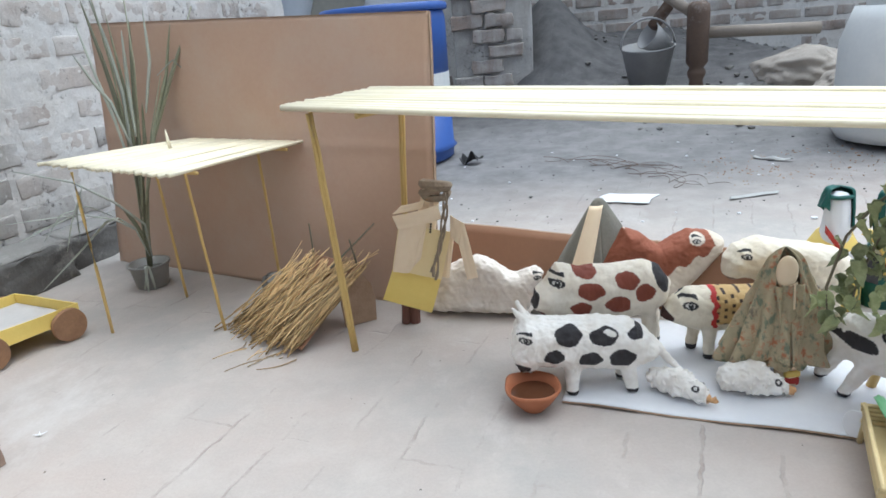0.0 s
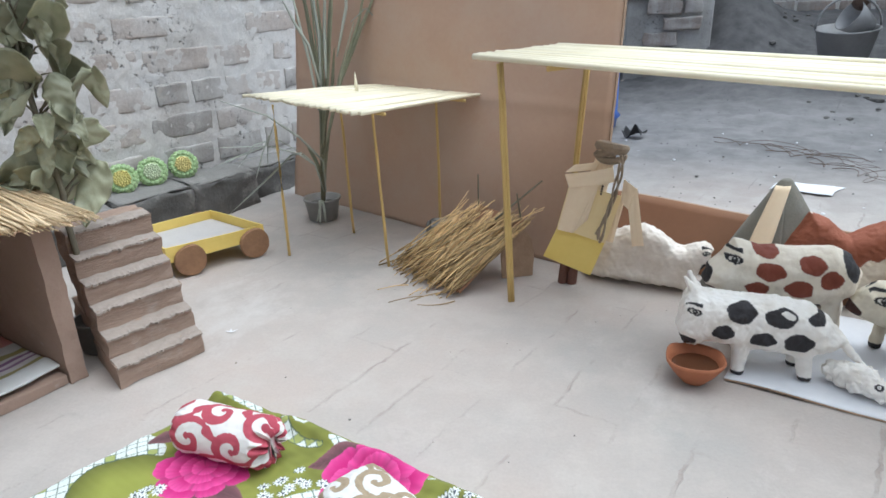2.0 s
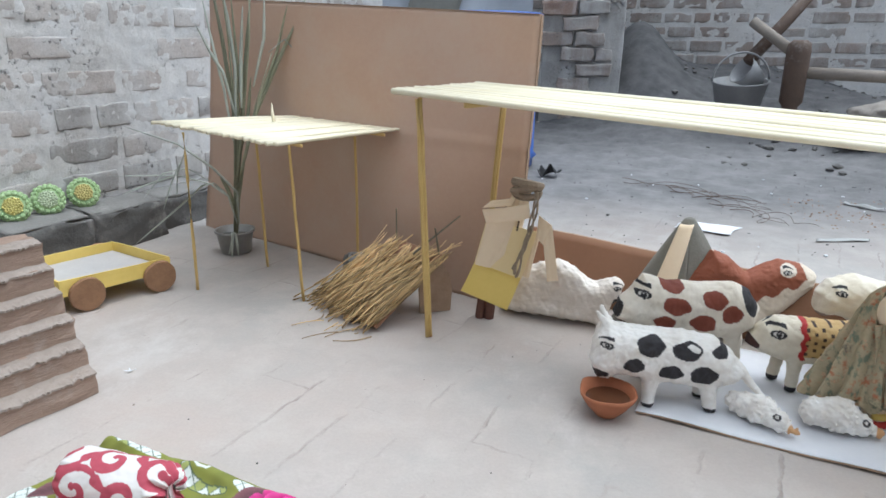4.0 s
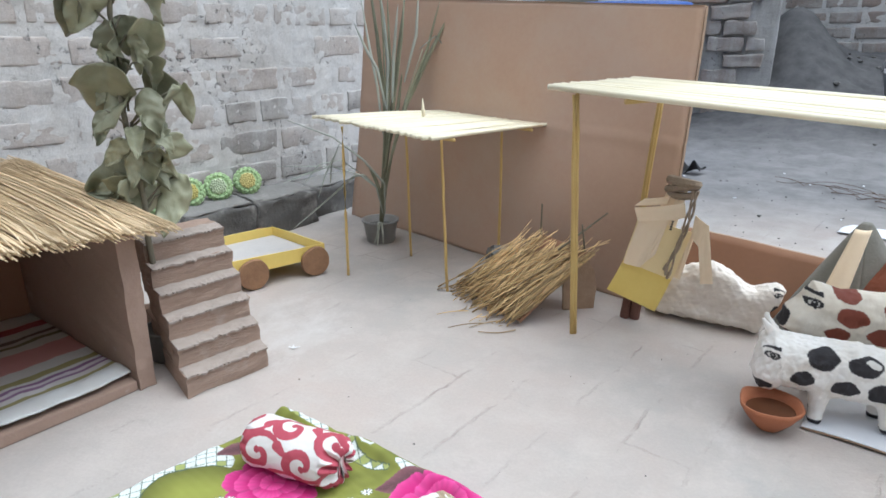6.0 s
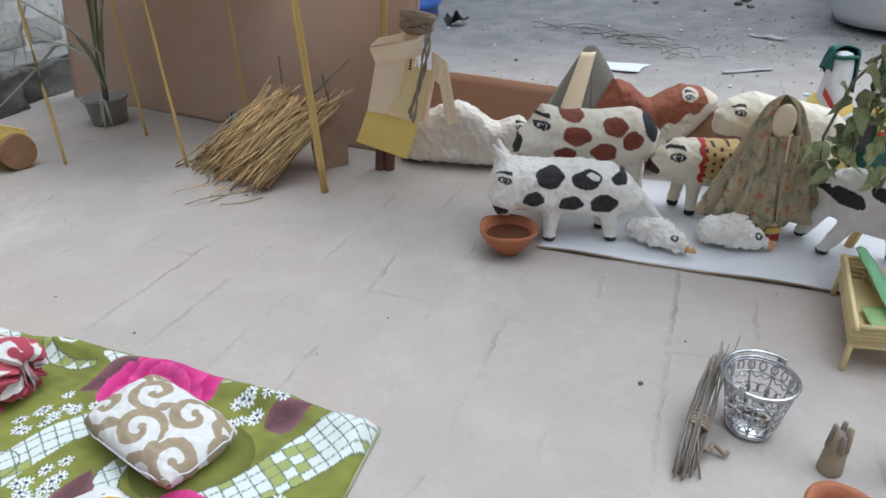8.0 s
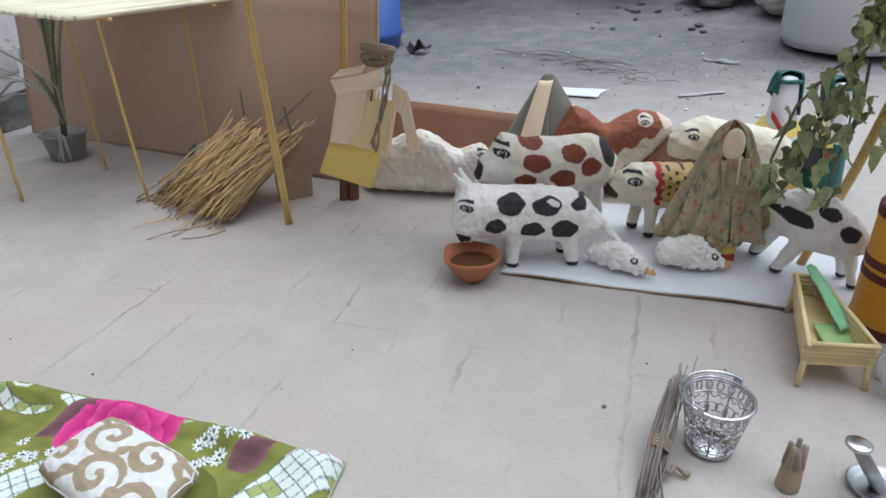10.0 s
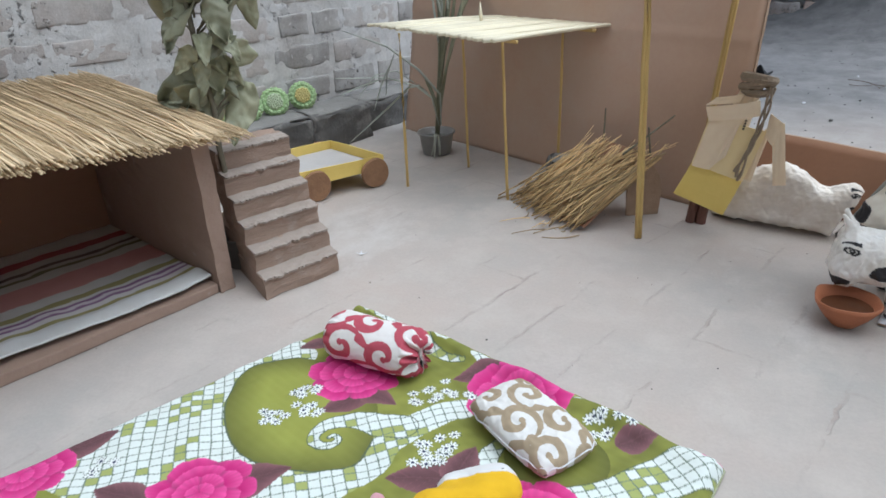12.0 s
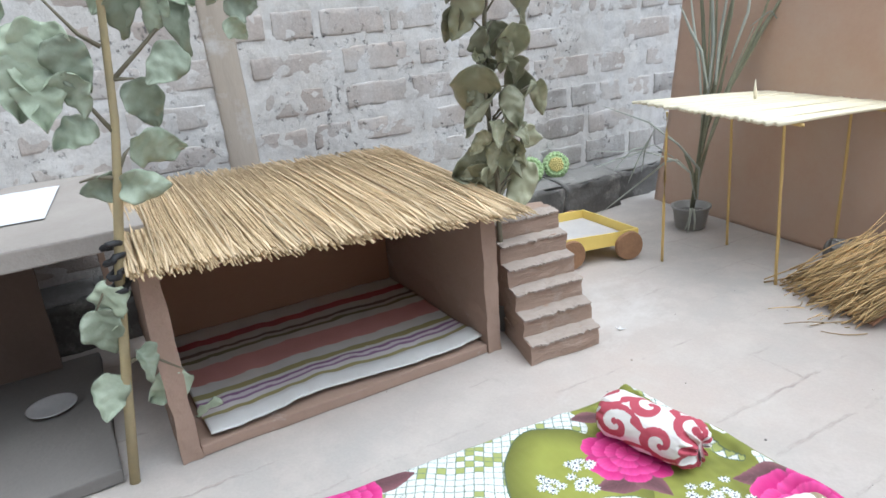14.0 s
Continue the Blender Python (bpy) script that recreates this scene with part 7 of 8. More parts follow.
def pestle_and_cup():
    th = thing("clay_cup", (0.395, 0.462, 0), "small orange clay cup with a dark mouth", "cup")
    part("body", lathe([(0.020, 0.0), (0.026, 0.004), (0.031, 0.030), (0.034, 0.040), (0.033, 0.044), (0.027, 0.043), (0.022, 0.030), (0.018, 0.008)], 36, wobble=0.03, seed=2), M_TERRA, th, smooth=True)
    th = thing("wooden_pestle", (0.438, 0.548, 0), "short cut wooden stub with a split grey end", "pestle")
    th.scale = (0.66, 0.66, 0.95)
    for k in range(7):
        q = 2 * math.pi * k / 7
        part("splinter", tube([(0.0125 * math.cos(q), 0.0125 * math.sin(q), 0.035), (0.0115 * math.cos(q), 0.0115 * math.sin(q), 0.064 + 0.005 * math.sin(k * 2.3))], [0.0062, 0.0042], 6), M_GREYWOOD if k % 2 else M_PESTLE, th, smooth=True)
    part("shaft", lathe([(0.019, 0.0), (0.0195, 0.004), (0.0165, 0.03), (0.0135, 0.05)], 24, wobble=0.10, seed=4), M_PESTLE, th, smooth=True)
    part("head", lathe([(0.0115, 0.046), (0.0120, 0.050), (0.0115, 0.056), (0.008, 0.058)], 24, wobble=0.08, seed=5), M_GREYWOOD, th, "grey worn end", smooth=True)


pestle_and_cup()


def hand_pump():
    """A toy pump: bright disc on a slanting tube over a glass dish."""
    th = thing("toy_pump", (0.536, 0.535, 0), "toy pump of bright metal tube on a shallow metal dish", "toy pump")
    part("dish", lathe([(0.02, 0.0), (0.029, 0.001), (0.033, 0.008), (0.0315, 0.009), (0.027, 0.003), (0.02, 0.002)], 36), M_STEEL, th, smooth=True)
    part("column", tube([(0.0, 0.0, 0.004), (-0.040, 0.0, 0.066)], [0.0085, 0.007], 16), M_STEEL, th, smooth=True)
    cap = lathe([(0.012, 0.0), (0.0135, 0.002), (0.0135, 0.0045), (0.0115, 0.0055)], 28)
    bmesh.ops.transform(cap, matrix=Matrix.Translation((-0.041, 0.0, 0.067)), verts=cap.verts)
    part("cap", cap, M_METAL, th, "bright round metal cap", smooth=True)
    th = thing("white_disc", (0.670, 0.668, 0), "white painted disc standing on edge against a carton", "disc")
    d = lathe([(0.042, -0.002), (0.044, 0.0), (0.042, 0.002)], 40)
    bmesh.ops.transform(d, matrix=pose(-0.01, 0.0, 0.043, 0, 82, 24), verts=d.verts)
    part("plate", d, M_WHITEPAPER, th, smooth=False)
    th = thing("white_disc", (0.634, 0.915, 0.004), "small white paper disc leaning on the cane trough", "disc")
    d = lathe([(0.021, -0.001), (0.022, 0.0), (0.021, 0.001)], 30)
    bmesh.ops.transform(d, matrix=pose(0.0, 0.0, 0.021, 0, 74, 205), verts=d.verts)
    part("plate", d, M_WHITEPAPER, th, smooth=False)
    th = thing("white_carton", (0.735, 0.70, 0), "small white carton with a dark printed side", "carton")
    part("box", box(0.10, 0.12, 0.085, (0.0, 0, 0.0425), 0.002, m=Matrix.Rotation(radians(30), 4, "Z")), M_WHITEPAPER, th)
    part("print", box(0.002, 0.10, 0.05, (-0.052, 0, 0.04), m=Matrix.Rotation(radians(30), 4, "Z")), M_BLACK, th, "dark printed panel")


hand_pump()


def orange_drum():
    """A painted tube with dark rings and canes standing in it."""
    amber = mat("amber_paint", (0.72, 0.34, 0.02), (0.64, 0.29, 0.02), scale=14, fine=90, rough=0.45, bump=0.08)
    wine = mat("wine_paint", (0.12, 0.018, 0.012), (0.09, 0.014, 0.01), scale=14, fine=90, rough=0.5, bump=0.08)
    th = thing("amber_jar", (0.768, 0.846, 0), "amber painted jar with dark wine rings, holding canes", "jar")
    part("body", lathe([(0.056, 0.0), (0.058, 0.003), (0.058, 0.195), (0.056, 0.20), (0.052, 0.20), (0.052, 0.02)], 36), amber, th, smooth=False)
    for z, hh in ((0.0, 0.016), (0.088, 0.013), (0.108, 0.013), (0.185, 0.016)):
        part("ring", lathe([(0.0592, z), (0.0592, z + hh)], 36), wine, th, "dark wine-coloured ring")
    r = rng(77)
    for k in range(11):
        q = r.uniform(0, 6.28)
        part("cane", tube([(0.03 * math.cos(q), 0.03 * math.sin(q), 0.03), (0.045 * math.cos(q), 0.045 * math.sin(q), r.uniform(0.28, 0.38))], 0.0045, 7), M_POST, th, smooth=True)


orange_drum()


# ---- plants ----
def leaf_mesh(name, length, width, material, curl, droop, seed, round_=0.5, fold=0.25):
    """A broad leaf with a midrib fold, side veins, wavy rim and curl, tip along +x."""
    nu, nv = 20, 12

    def fn(u_, v_):
        t = u_
        w = width * 0.5 * (math.sin(math.pi * min(1.0, t * 0.96 + 0.04) ** (0.55 + 0.25 * round_)) ** 0.75 + 0.02) * (1 - 0.15 * t) * (1 + 0.05 * math.sin(t * 17 + seed))
        s = v_ * 2 - 1
        x = length * t * (1 - 0.12 * abs(droop) * t)
        y = s * w
        z = -droop * length * t * t + fold * abs(y) + curl * width * (s * s) * math.sin(t * 4 + seed) * 0.6 + 0.09 * width * s * s * math.sin(t * 11 + s * 3 + seed) + 0.05 * width * s * math.sin(t * 23 + 2 * seed)
        z += 0.020 * width * math.cos(2 * math.pi * (t * 5 - 1.4 * abs(s))) * (1 - abs(s)) ** 0.3
        return (x, y, z)

    return to_mesh(name, sheet(fn, nu, nv, 0.0007), material, True)


def leaf_pose(at, yaw, pitch, roll, s=1.0):
    return Matrix.Translation(at) @ Euler((radians(roll), radians(pitch), radians(yaw)), "XYZ").to_matrix().to_4x4() @ Matrix.Diagonal((s, s, s, 1))


def leaf_out(at, facing, tip, wild, r, s):
    """A leaf with its upper side turned out towards the light, its tip at an angle in that plane (0: right, -90: down)."""
    v = Vector((math.cos(radians(facing)), math.sin(radians(facing)), 0.2)) + Vector((r.gauss(0, wild), r.gauss(0, wild), r.gauss(0, wild)))
    v.normalize()
    right = Vector((-math.sin(radians(facing)), math.cos(radians(facing)), 0))
    x = right * math.cos(radians(tip)) + Vector((0, 0, math.sin(radians(tip))))
    x = (x - v * x.dot(v)).normalized()
    y = v.cross(x)
    m = Matrix.Identity(4)
    for k, axis in enumerate((x, y, v)):
        m[0][k], m[1][k], m[2][k] = axis
    return Matrix.Translation(at) @ m @ Matrix.Diagonal((s, s, s, 1))


def branch_point(foot, s, z, back=0.0):
    """A point beside a branch: s along the huts' fronts, z up."""
    return Vector(foot) + Vector((0.37, 0.93, 0)) * s + Vector((-0.93, 0.37, 0)) * back + Vector((0, 0, z))


M_BRANCH = mat("peeled_branch", (0.42, 0.335, 0.175), (0.32, 0.27, 0.165), scale=20, fine=120, rough=0.7, bump=0.3)
BROAD = [leaf_mesh("leaf", 0.082, 0.062, M_LEAF, c, d, k, 0.6, f) for k, (c, d, f) in enumerate([(0.3, 0.15, 0.25), (-0.35, 0.3, 0.2), (0.5, 0.4, 0.4), (0.2, 0.1, 0.15), (-0.5, 0.3, 0.5)])]
OLIVE = [leaf_mesh("leaf", 0.084, 0.066, M_OLIVE, c, d, k, 0.6, f) for k, (c, d, f) in enumerate([(0.35, 0.15, 0.35), (-0.5, 0.3, 0.15), (0.7, 0.5, 0.5), (0.2, 0.05, 0.15), (-0.8, 0.35, 0.7)])]


def propped_branch():
    """The branch that stands between the two huts."""
    foot = (-1.25, 0.24, 0)
    th = thing("propped_branch", branch_point(foot, -0.087, 0), "cut leafy branch standing upright between the huts", "plant")
    stem = [(-0.087, 0.0), (-0.063, 0.16), (-0.032, 0.351), (0.003, 0.523), (0.018, 0.605), (0.035, 0.759), (0.04, 0.95)]
    wpart("stem", tube([branch_point(foot, *p) for p in stem], [0.0088, 0.0086, 0.008, 0.007, 0.0062, 0.0056, 0.005], 10), M_BRANCH, th, smooth=True)
    for way in ([(0.023, 0.709), (-0.002, 0.728), (-0.025, 0.762), (-0.05, 0.80)], [(0.02, 0.655), (0.083, 0.71), (0.13, 0.754), (0.18, 0.80)], [(0.014, 0.585), (-0.015, 0.637), (-0.031, 0.677), (-0.05, 0.70)],
                [(0.031, 0.663), (0.057, 0.661)], [(0.006, 0.530), (0.02, 0.553), (0.029, 0.562)], [(0.0, 0.520), (-0.026, 0.526), (-0.049, 0.522)], [(-0.03, 0.34), (-0.055, 0.35), (-0.073, 0.32)], [(-0.05, 0.22), (-0.02, 0.225), (0.03, 0.18)]):
        n = len(way)
        wpart("twig", tube([branch_point(foot, *p) for p in way], [0.0042 - 0.0028 * k / (n - 1) for k in range(n)], 6), M_STEM, th, smooth=True)
    rag = bmesh.new()
    for k in range(4):
        tube([branch_point(foot, -0.030 + 0.010 * math.cos(q) + 0.004 * math.sin(3 * q + k), 0.352 + 0.022 * k + 0.006 * math.sin(q + k), 0.014 * math.sin(q)) for q in (2 * math.pi * i / 14 for i in range(15))], 0.0052, 6, bm=rag, cap=False)
    wpart("rag", rag, M_BLACK, th, "dark rag tied round the branch", smooth=True)
    r = rng(5)
    # where the leaves grow: along, up, angle of the tip, size
    upper = [(-0.044, 0.748, -110, 1.3), (-0.064, 0.749, -100, 1.3), (-0.085, 0.715, -95, 1.3), (-0.036, 0.726, -60, 1.1), (-0.065, 0.692, -85, 1.2), (-0.033, 0.681, -75, 0.9), (-0.011, 0.609, -140, 0.9), (0.128, 0.699, -130, 1.0),
             (0.148, 0.761, -100, 0.9), (0.114, 0.77, -110, 0.7), (0.205, 0.763, -30, 0.9), (0.205, 0.735, -55, 0.6), (0.056, 0.659, -80, 1.05), (0.029, 0.562, -5, 1.15), (0.006, 0.514, -165, 0.8), (0.005, 0.51, -20, 0.9)]
    lower = [(-0.048, 0.359, -120, 1.15), (-0.073, 0.319, -95, 1.1), (-0.032, 0.242, -85, 0.7), (-0.074, 0.205, -110, 1.0), (0.033, 0.173, -150, 1.1), (0.067, 0.106, -120, 0.6)]
    for sx, z, tip, size in upper + lower:
        at = branch_point(foot, sx, z, r.uniform(-0.025, 0.02))
        wpart("leaf", BROAD[r.randrange(5)], M_LEAF, th, m=leaf_out(at, -22, tip + r.uniform(-12, 12), 0.42, r, size * 0.95))
    # more leaves above, out of the hut's way
    for k in range(12):
        sx, z = r.uniform(-0.13, 0.24), r.uniform(0.80, 0.95)
        wpart("leaf", BROAD[r.randrange(5)], M_LEAF, th, m=leaf_out(branch_point(foot, sx, z, r.uniform(-0.04, 0.03)), -22, r.uniform(-140, -40), 0.4, r, r.uniform(0.9, 1.2)))


propped_branch()


def potted_sapling():
    foot = Vector((-1.060, 0.982, 0.0))
    th = thing("leafy_sapling", foot, "leafy sapling in a dark tub behind the toy staircase", "plant")
    across, back_way = Vector((0.7071, 0.7071, 0)), Vector((-0.7071, 0.7071, 0))

    def at_(s, z, back=0.0):
        return foot + across * s + back_way * back + Vector((0, 0, z))

    stem = [(-0.002, 0.03), (-0.010, 0.27), (-0.006, 0.34), (-0.010, 0.42), (-0.017, 0.474), (-0.021, 0.58), (-0.016, 0.70), (0.0, 0.82), (0.006, 0.94)]
    wpart("stem", tube([at_(*p) for p in stem], [0.0066, 0.0062, 0.006, 0.0058, 0.0056, 0.0052, 0.005, 0.0046, 0.004], 9), M_STEM, th, smooth=True)
    r = rng(19)
    # where each leaf hangs from: across, up, angle of its tip, length, how far spread
    leaves = [(-0.037, 0.615, -101, 0.138, 1.0), (-0.039, 0.618, 62, 0.045, 1.0), (0.012, 0.698, -94, 0.078, 1.0), (0.051, 0.689, -109, 0.118, 0.7), (0.095, 0.564, -156, 0.112, 1.0), (0.088, 0.568, -80, 0.072, 0.7),
              (0.054, 0.481, -81, 0.092, 1.0), (0.037, 0.507, -125, 0.080, 0.8), (-0.001, 0.480, -83, 0.106, 0.9), (-0.024, 0.475, -130, 0.068, 0.7), (-0.006, 0.415, -158, 0.116, 1.0), (0.037, 0.358, -171, 0.118, 0.75), (0.067, 0.393, -104, 0.138, 0.65),
              (-0.030, 0.40, -150, 0.07, 0.7), (0.030, 0.44, -60, 0.06, 0.7), (-0.05, 0.53, -110, 0.07, 0.6)]
    for k in range(13):
        side = 1 if k % 2 else -1
        leaves.append((side * r.uniform(0.005, 0.03), 0.40 + 0.024 * k, -90 + side * r.uniform(0, 35), r.uniform(0.06, 0.10), r.uniform(0.5, 0.8)))
    for k in range(14):
        side = 1 if k % 2 else -1
        leaves.append((side * r.uniform(0.015, 0.08), 0.73 + 0.016 * k, -90 + side * r.uniform(5, 60), r.uniform(0.075, 0.13), r.uniform(0.6, 1.0)))
    for s, z, tip, ln, wide in leaves:
        back = r.uniform(-0.03, 0.03)
        base = at_(s, z, back)
        root = at_(-0.010, z - 0.6 * abs(s) - 0.015)
        wpart("twig", tube([root, root.lerp(base, 0.55) + Vector((0, 0, 0.010)), base], [0.0026, 0.0019, 0.0013], 5), M_STEM, th, smooth=True)
        size = ln / 0.084
        wpart("leaf", OLIVE[r.randrange(5)], M_OLIVE, th, m=leaf_out(base, -45 + r.uniform(-25, 25), tip, 0.34, r, size) @ Matrix.Diagonal((1, wide, 1, 1)))
    part("tub", lathe([(0.036, 0.0), (0.040, 0.003), (0.047, 0.066), (0.050, 0.068), (0.050, 0.072), (0.044, 0.071), (0.040, 0.05)], 30), M_POT, th, "dark grey plastic tub", smooth=True)
    part("soil", lathe([(0.04, 0.048), (0.041, 0.052)], 24, wobble=0.03), M_SOIL, th)


potted_sapling()


def palm():
    """Young palm fronds in a tub: a narrow sheaf of ribs and leaflets, and dry leaflets trailing over the ledge."""
    th = thing("potted_palm", (-0.945, 1.893, 0), "young date palm fronds standing in a grey plastic tub", "plant")
    clear = mat("smoky_plastic_tub", (0.30, 0.295, 0.28), (0.24, 0.235, 0.22), scale=12, fine=80, rough=0.35, bump=0.05)
    part("tub", lathe([(0.044, 0.0), (0.047, 0.003), (0.057, 0.066), (0.063, 0.069), (0.063, 0.076), (0.055, 0.074), (0.050, 0.050)], 36), clear, th, "smoky grey plastic tub", smooth=True)
    part("soil", lathe([(0.048, 0.048), (0.052, 0.053)], 24, wobble=0.04), M_SOIL, th)
    r = rng(23)
    across, toward_ = Vector((0.902, 0.431, 0)), Vector((0.431, -0.902, 0))

    def place(s, z, near=0.0):
        return across * s + toward_ * near + Vector((0, 0, z))

    def blade(way, wide, material, near=0.0, nm="leaflet"):
        """A narrow folded leaflet along a way given as (across, up)."""
        pts = [place(s, z, near + 0.012 * math.sin(i * 1.7 + s * 40)) for i, (s, z) in enumerate(way)]
        n = len(pts) - 1
        turn = r.uniform(-0.9, 0.9)

        def fn(u_, v_):
            f_ = min(u_ * n, n - 1e-6)
            i = int(f_)
            p = pts[i].lerp(pts[i + 1], f_ - i)
            d = (pts[i + 1] - pts[i]).normalized()
            side = (across * math.cos(turn) + toward_ * math.sin(turn))
            side = (side - d * side.dot(d)).normalized()
            w = 0.78 * wide * (math.sin(math.pi * min(1.0, 0.10 + 0.90 * u_)) ** 0.6 + 0.03)
            return p + side * (v_ - 0.5) * w + d.cross(side) * abs(v_ - 0.5) * w * 0.7

        part(nm, sheet(fn, 8 * n, 2, 0.0006), material, th, smooth=True)

    grey = mat("grey_green_leaflet", (0.36, 0.385, 0.33), (0.46, 0.48, 0.42), scale=18, fine=120, rough=0.45, bump=0.15, vary=0.2)
    # ribs of the sheaf
    for way, rad in (([(0.0, 0.05), (0.014, 0.16), (0.038, 0.27), (0.101, 0.46), (0.201, 0.66), (0.27, 0.80)], 0.0062), ([(0.002, 0.05), (0.012, 0.15), (0.024, 0.26), (0.066, 0.51), (0.088, 0.66), (0.10, 0.85)], 0.0052), ([(-0.002, 0.05), (0.008, 0.18), (0.018, 0.30), (0.030, 0.48), (0.028, 0.66), (0.018, 0.86)], 0.0050),
                     ([(0.006, 0.05), (0.022, 0.17), (0.048, 0.30), (0.090, 0.46), (0.150, 0.62)], 0.0046)):
        part("rib", tube([place(s, z, 0.004 * i) for i, (s, z) in enumerate(way)], [rad * (1 - 0.55 * i / (len(way) - 1)) for i in range(len(way))], 7, flat=0.7), M_PALM, th, smooth=True)
    # leaflets that stand close to the ribs
    for way, wide in (([(0.03, 0.26), (0.085, 0.44), (0.165, 0.60), (0.235, 0.73)], 0.024), ([(0.05, 0.30), (0.11, 0.48), (0.17, 0.62), (0.205, 0.76)], 0.020), ([(0.018, 0.22), (0.05, 0.42), (0.075, 0.60), (0.10, 0.78)], 0.018), ([(0.02, 0.20), (0.04, 0.40), (0.052, 0.58), (0.045, 0.80)], 0.016),
                      ([(0.02, 0.25), (0.028, 0.45), (0.012, 0.66), (-0.01, 0.84)], 0.016), ([(0.012, 0.16), (0.036, 0.32), (0.07, 0.44), (0.085, 0.55)], 0.015), ([(0.012, 0.14), (0.03, 0.28), (0.052, 0.40)], 0.014), ([(0.008, 0.12), (-0.004, 0.19), (-0.030, 0.25)], 0.010), ([(0.01, 0.15), (-0.012, 0.22), (-0.04, 0.27)], 0.009)):
        blade(way, wide, M_PALM, r.uniform(-0.012, 0.018))
    # paler ones fanned out at the top, the light they catch in their colour
    for way, wide in (([(0.020, 0.36), (0.008, 0.51), (-0.012, 0.63), (-0.035, 0.78)], 0.015), ([(0.030, 0.44), (0.006, 0.56), (-0.026, 0.62), (-0.06, 0.70)], 0.012), ([(0.030, 0.42), (0.040, 0.58), (0.030, 0.72), (0.01, 0.86)], 0.014), ([(0.05, 0.46), (0.060, 0.60), (0.075, 0.75)], 0.013), ([(0.09, 0.52), (0.13, 0.66), (0.14, 0.80)], 0.012),
                      ([(0.14, 0.62), (0.19, 0.66), (0.225, 0.62), (0.235, 0.54)], 0.005)):
        blade(way, wide, grey, r.uniform(0.0, 0.03))
    # dry leaflets bent down over the ledge
    for way, wide in (([(0.016, 0.10), (0.018, 0.20), (-0.05, 0.285), (-0.14, 0.355), (-0.287, 0.417)], 0.010), ([(0.010, 0.10), (-0.009, 0.192), (-0.06, 0.235), (-0.15, 0.262), (-0.34, 0.268)], 0.010), ([(-0.01, 0.19), (-0.05, 0.23), (-0.085, 0.226), (-0.17, 0.150), (-0.292, 0.057)], 0.009),
                      ([(-0.06, 0.235), (-0.12, 0.28), (-0.19, 0.27), (-0.25, 0.20)], 0.007), ([(-0.14, 0.30), (-0.17, 0.24), (-0.20, 0.16)], 0.006), ([(-0.12, 0.34), (-0.15, 0.27), (-0.16, 0.19)], 0.006), ([(-0.16, 0.26), (-0.24, 0.235), (-0.31, 0.21)], 0.006)):
        blade(way, wide, grey, 0.02)
    # a torn one hanging over the tub's rim
    for a, b in (((-0.010, 0.082), (-0.016, 0.0)), ((0.0, 0.082), (0.004, 0.004)), ((-0.004, 0.084), (-0.026, 0.012))):
        blade([a, (0.5 * (a[0] + b[0]), 0.045), b], 0.010, grey, 0.068)
    return th


palm()
part("spike", to_mesh("spike", tube([(0, 0, 0), (-0.003, 0, 0.03), (-0.004, 0, 0.062)], [0.0045, 0.005, 0.0008], 7), M_PALEREED, True), M_PALEREED, bpy.data.objects["small_canopy"], m=bpy.data.objects["small_canopy"].matrix_basis.inverted() @ Matrix.Translation((-0.733, 1.745, 0.428)))


def yard_branch():
    """A wilting leafy branch tied to a leaning cane beside the dolls."""
    th = thing("wilting_branch", (0.76, 1.0, 0), "wilting small-leaved branch tied to a leaning cane", "plant")
    r = rng(33)
    wpart("cane", tube([(0.745, 1.055, 0.0), (0.775, 1.02, 0.20), (0.80, 0.99, 0.40), (0.82, 0.97, 0.60)], 0.008, 8), M_POST, th, smooth=True)
    small = [leaf_mesh("leaf", 0.038, 0.024, M_WILTED, c, d, k, 0.5, 0.5) for k, (c, d) in enumerate([(0.5, 0.5), (-0.5, 0.3), (0.3, 0.8), (0.8, 0.2)])]
    ways = [[(0.80, 0.97, 0.385), (0.755, 0.985, 0.345), (0.715, 0.99, 0.29), (0.695, 0.995, 0.20), (0.70, 0.99, 0.135)], [(0.785, 0.98, 0.33), (0.755, 0.975, 0.28), (0.735, 0.975, 0.22), (0.725, 0.975, 0.165)],
            [(0.80, 0.965, 0.36), (0.795, 0.95, 0.30), (0.775, 0.945, 0.22), (0.765, 0.94, 0.15)], [(0.81, 0.955, 0.42), (0.79, 0.95, 0.41), (0.77, 0.96, 0.43)], [(0.82, 0.95, 0.40), (0.83, 0.92, 0.34), (0.81, 0.90, 0.27)],
            [(0.82, 0.97, 0.50), (0.80, 0.95, 0.47), (0.79, 0.94, 0.44)]]
    for way in ways:
        way = [(px - 0.062, py + 0.04, pz + 0.015) for px, py, pz in way]
        wpart("twig", tube(way, [0.0025] * (len(way) - 1) + [0.001], 5), M_STEM, th, smooth=True)
        pts = [Vector(p) for p in way]
        for k in range(20):
            f_ = (k + 0.5) / 20 * (len(pts) - 1)
            i = int(f_)
            p = pts[i].lerp(pts[i + 1], f_ - i) + Vector((r.gauss(0, 0.011), r.gauss(0, 0.011), r.gauss(0, 0.008)))
            wpart("leaf", small[r.randrange(4)], M_WILTED, th, m=leaf_pose(p, r.uniform(0, 360), r.uniform(10, 85), r.uniform(-60, 60), r.uniform(0.7, 1.15)))


yard_branch()


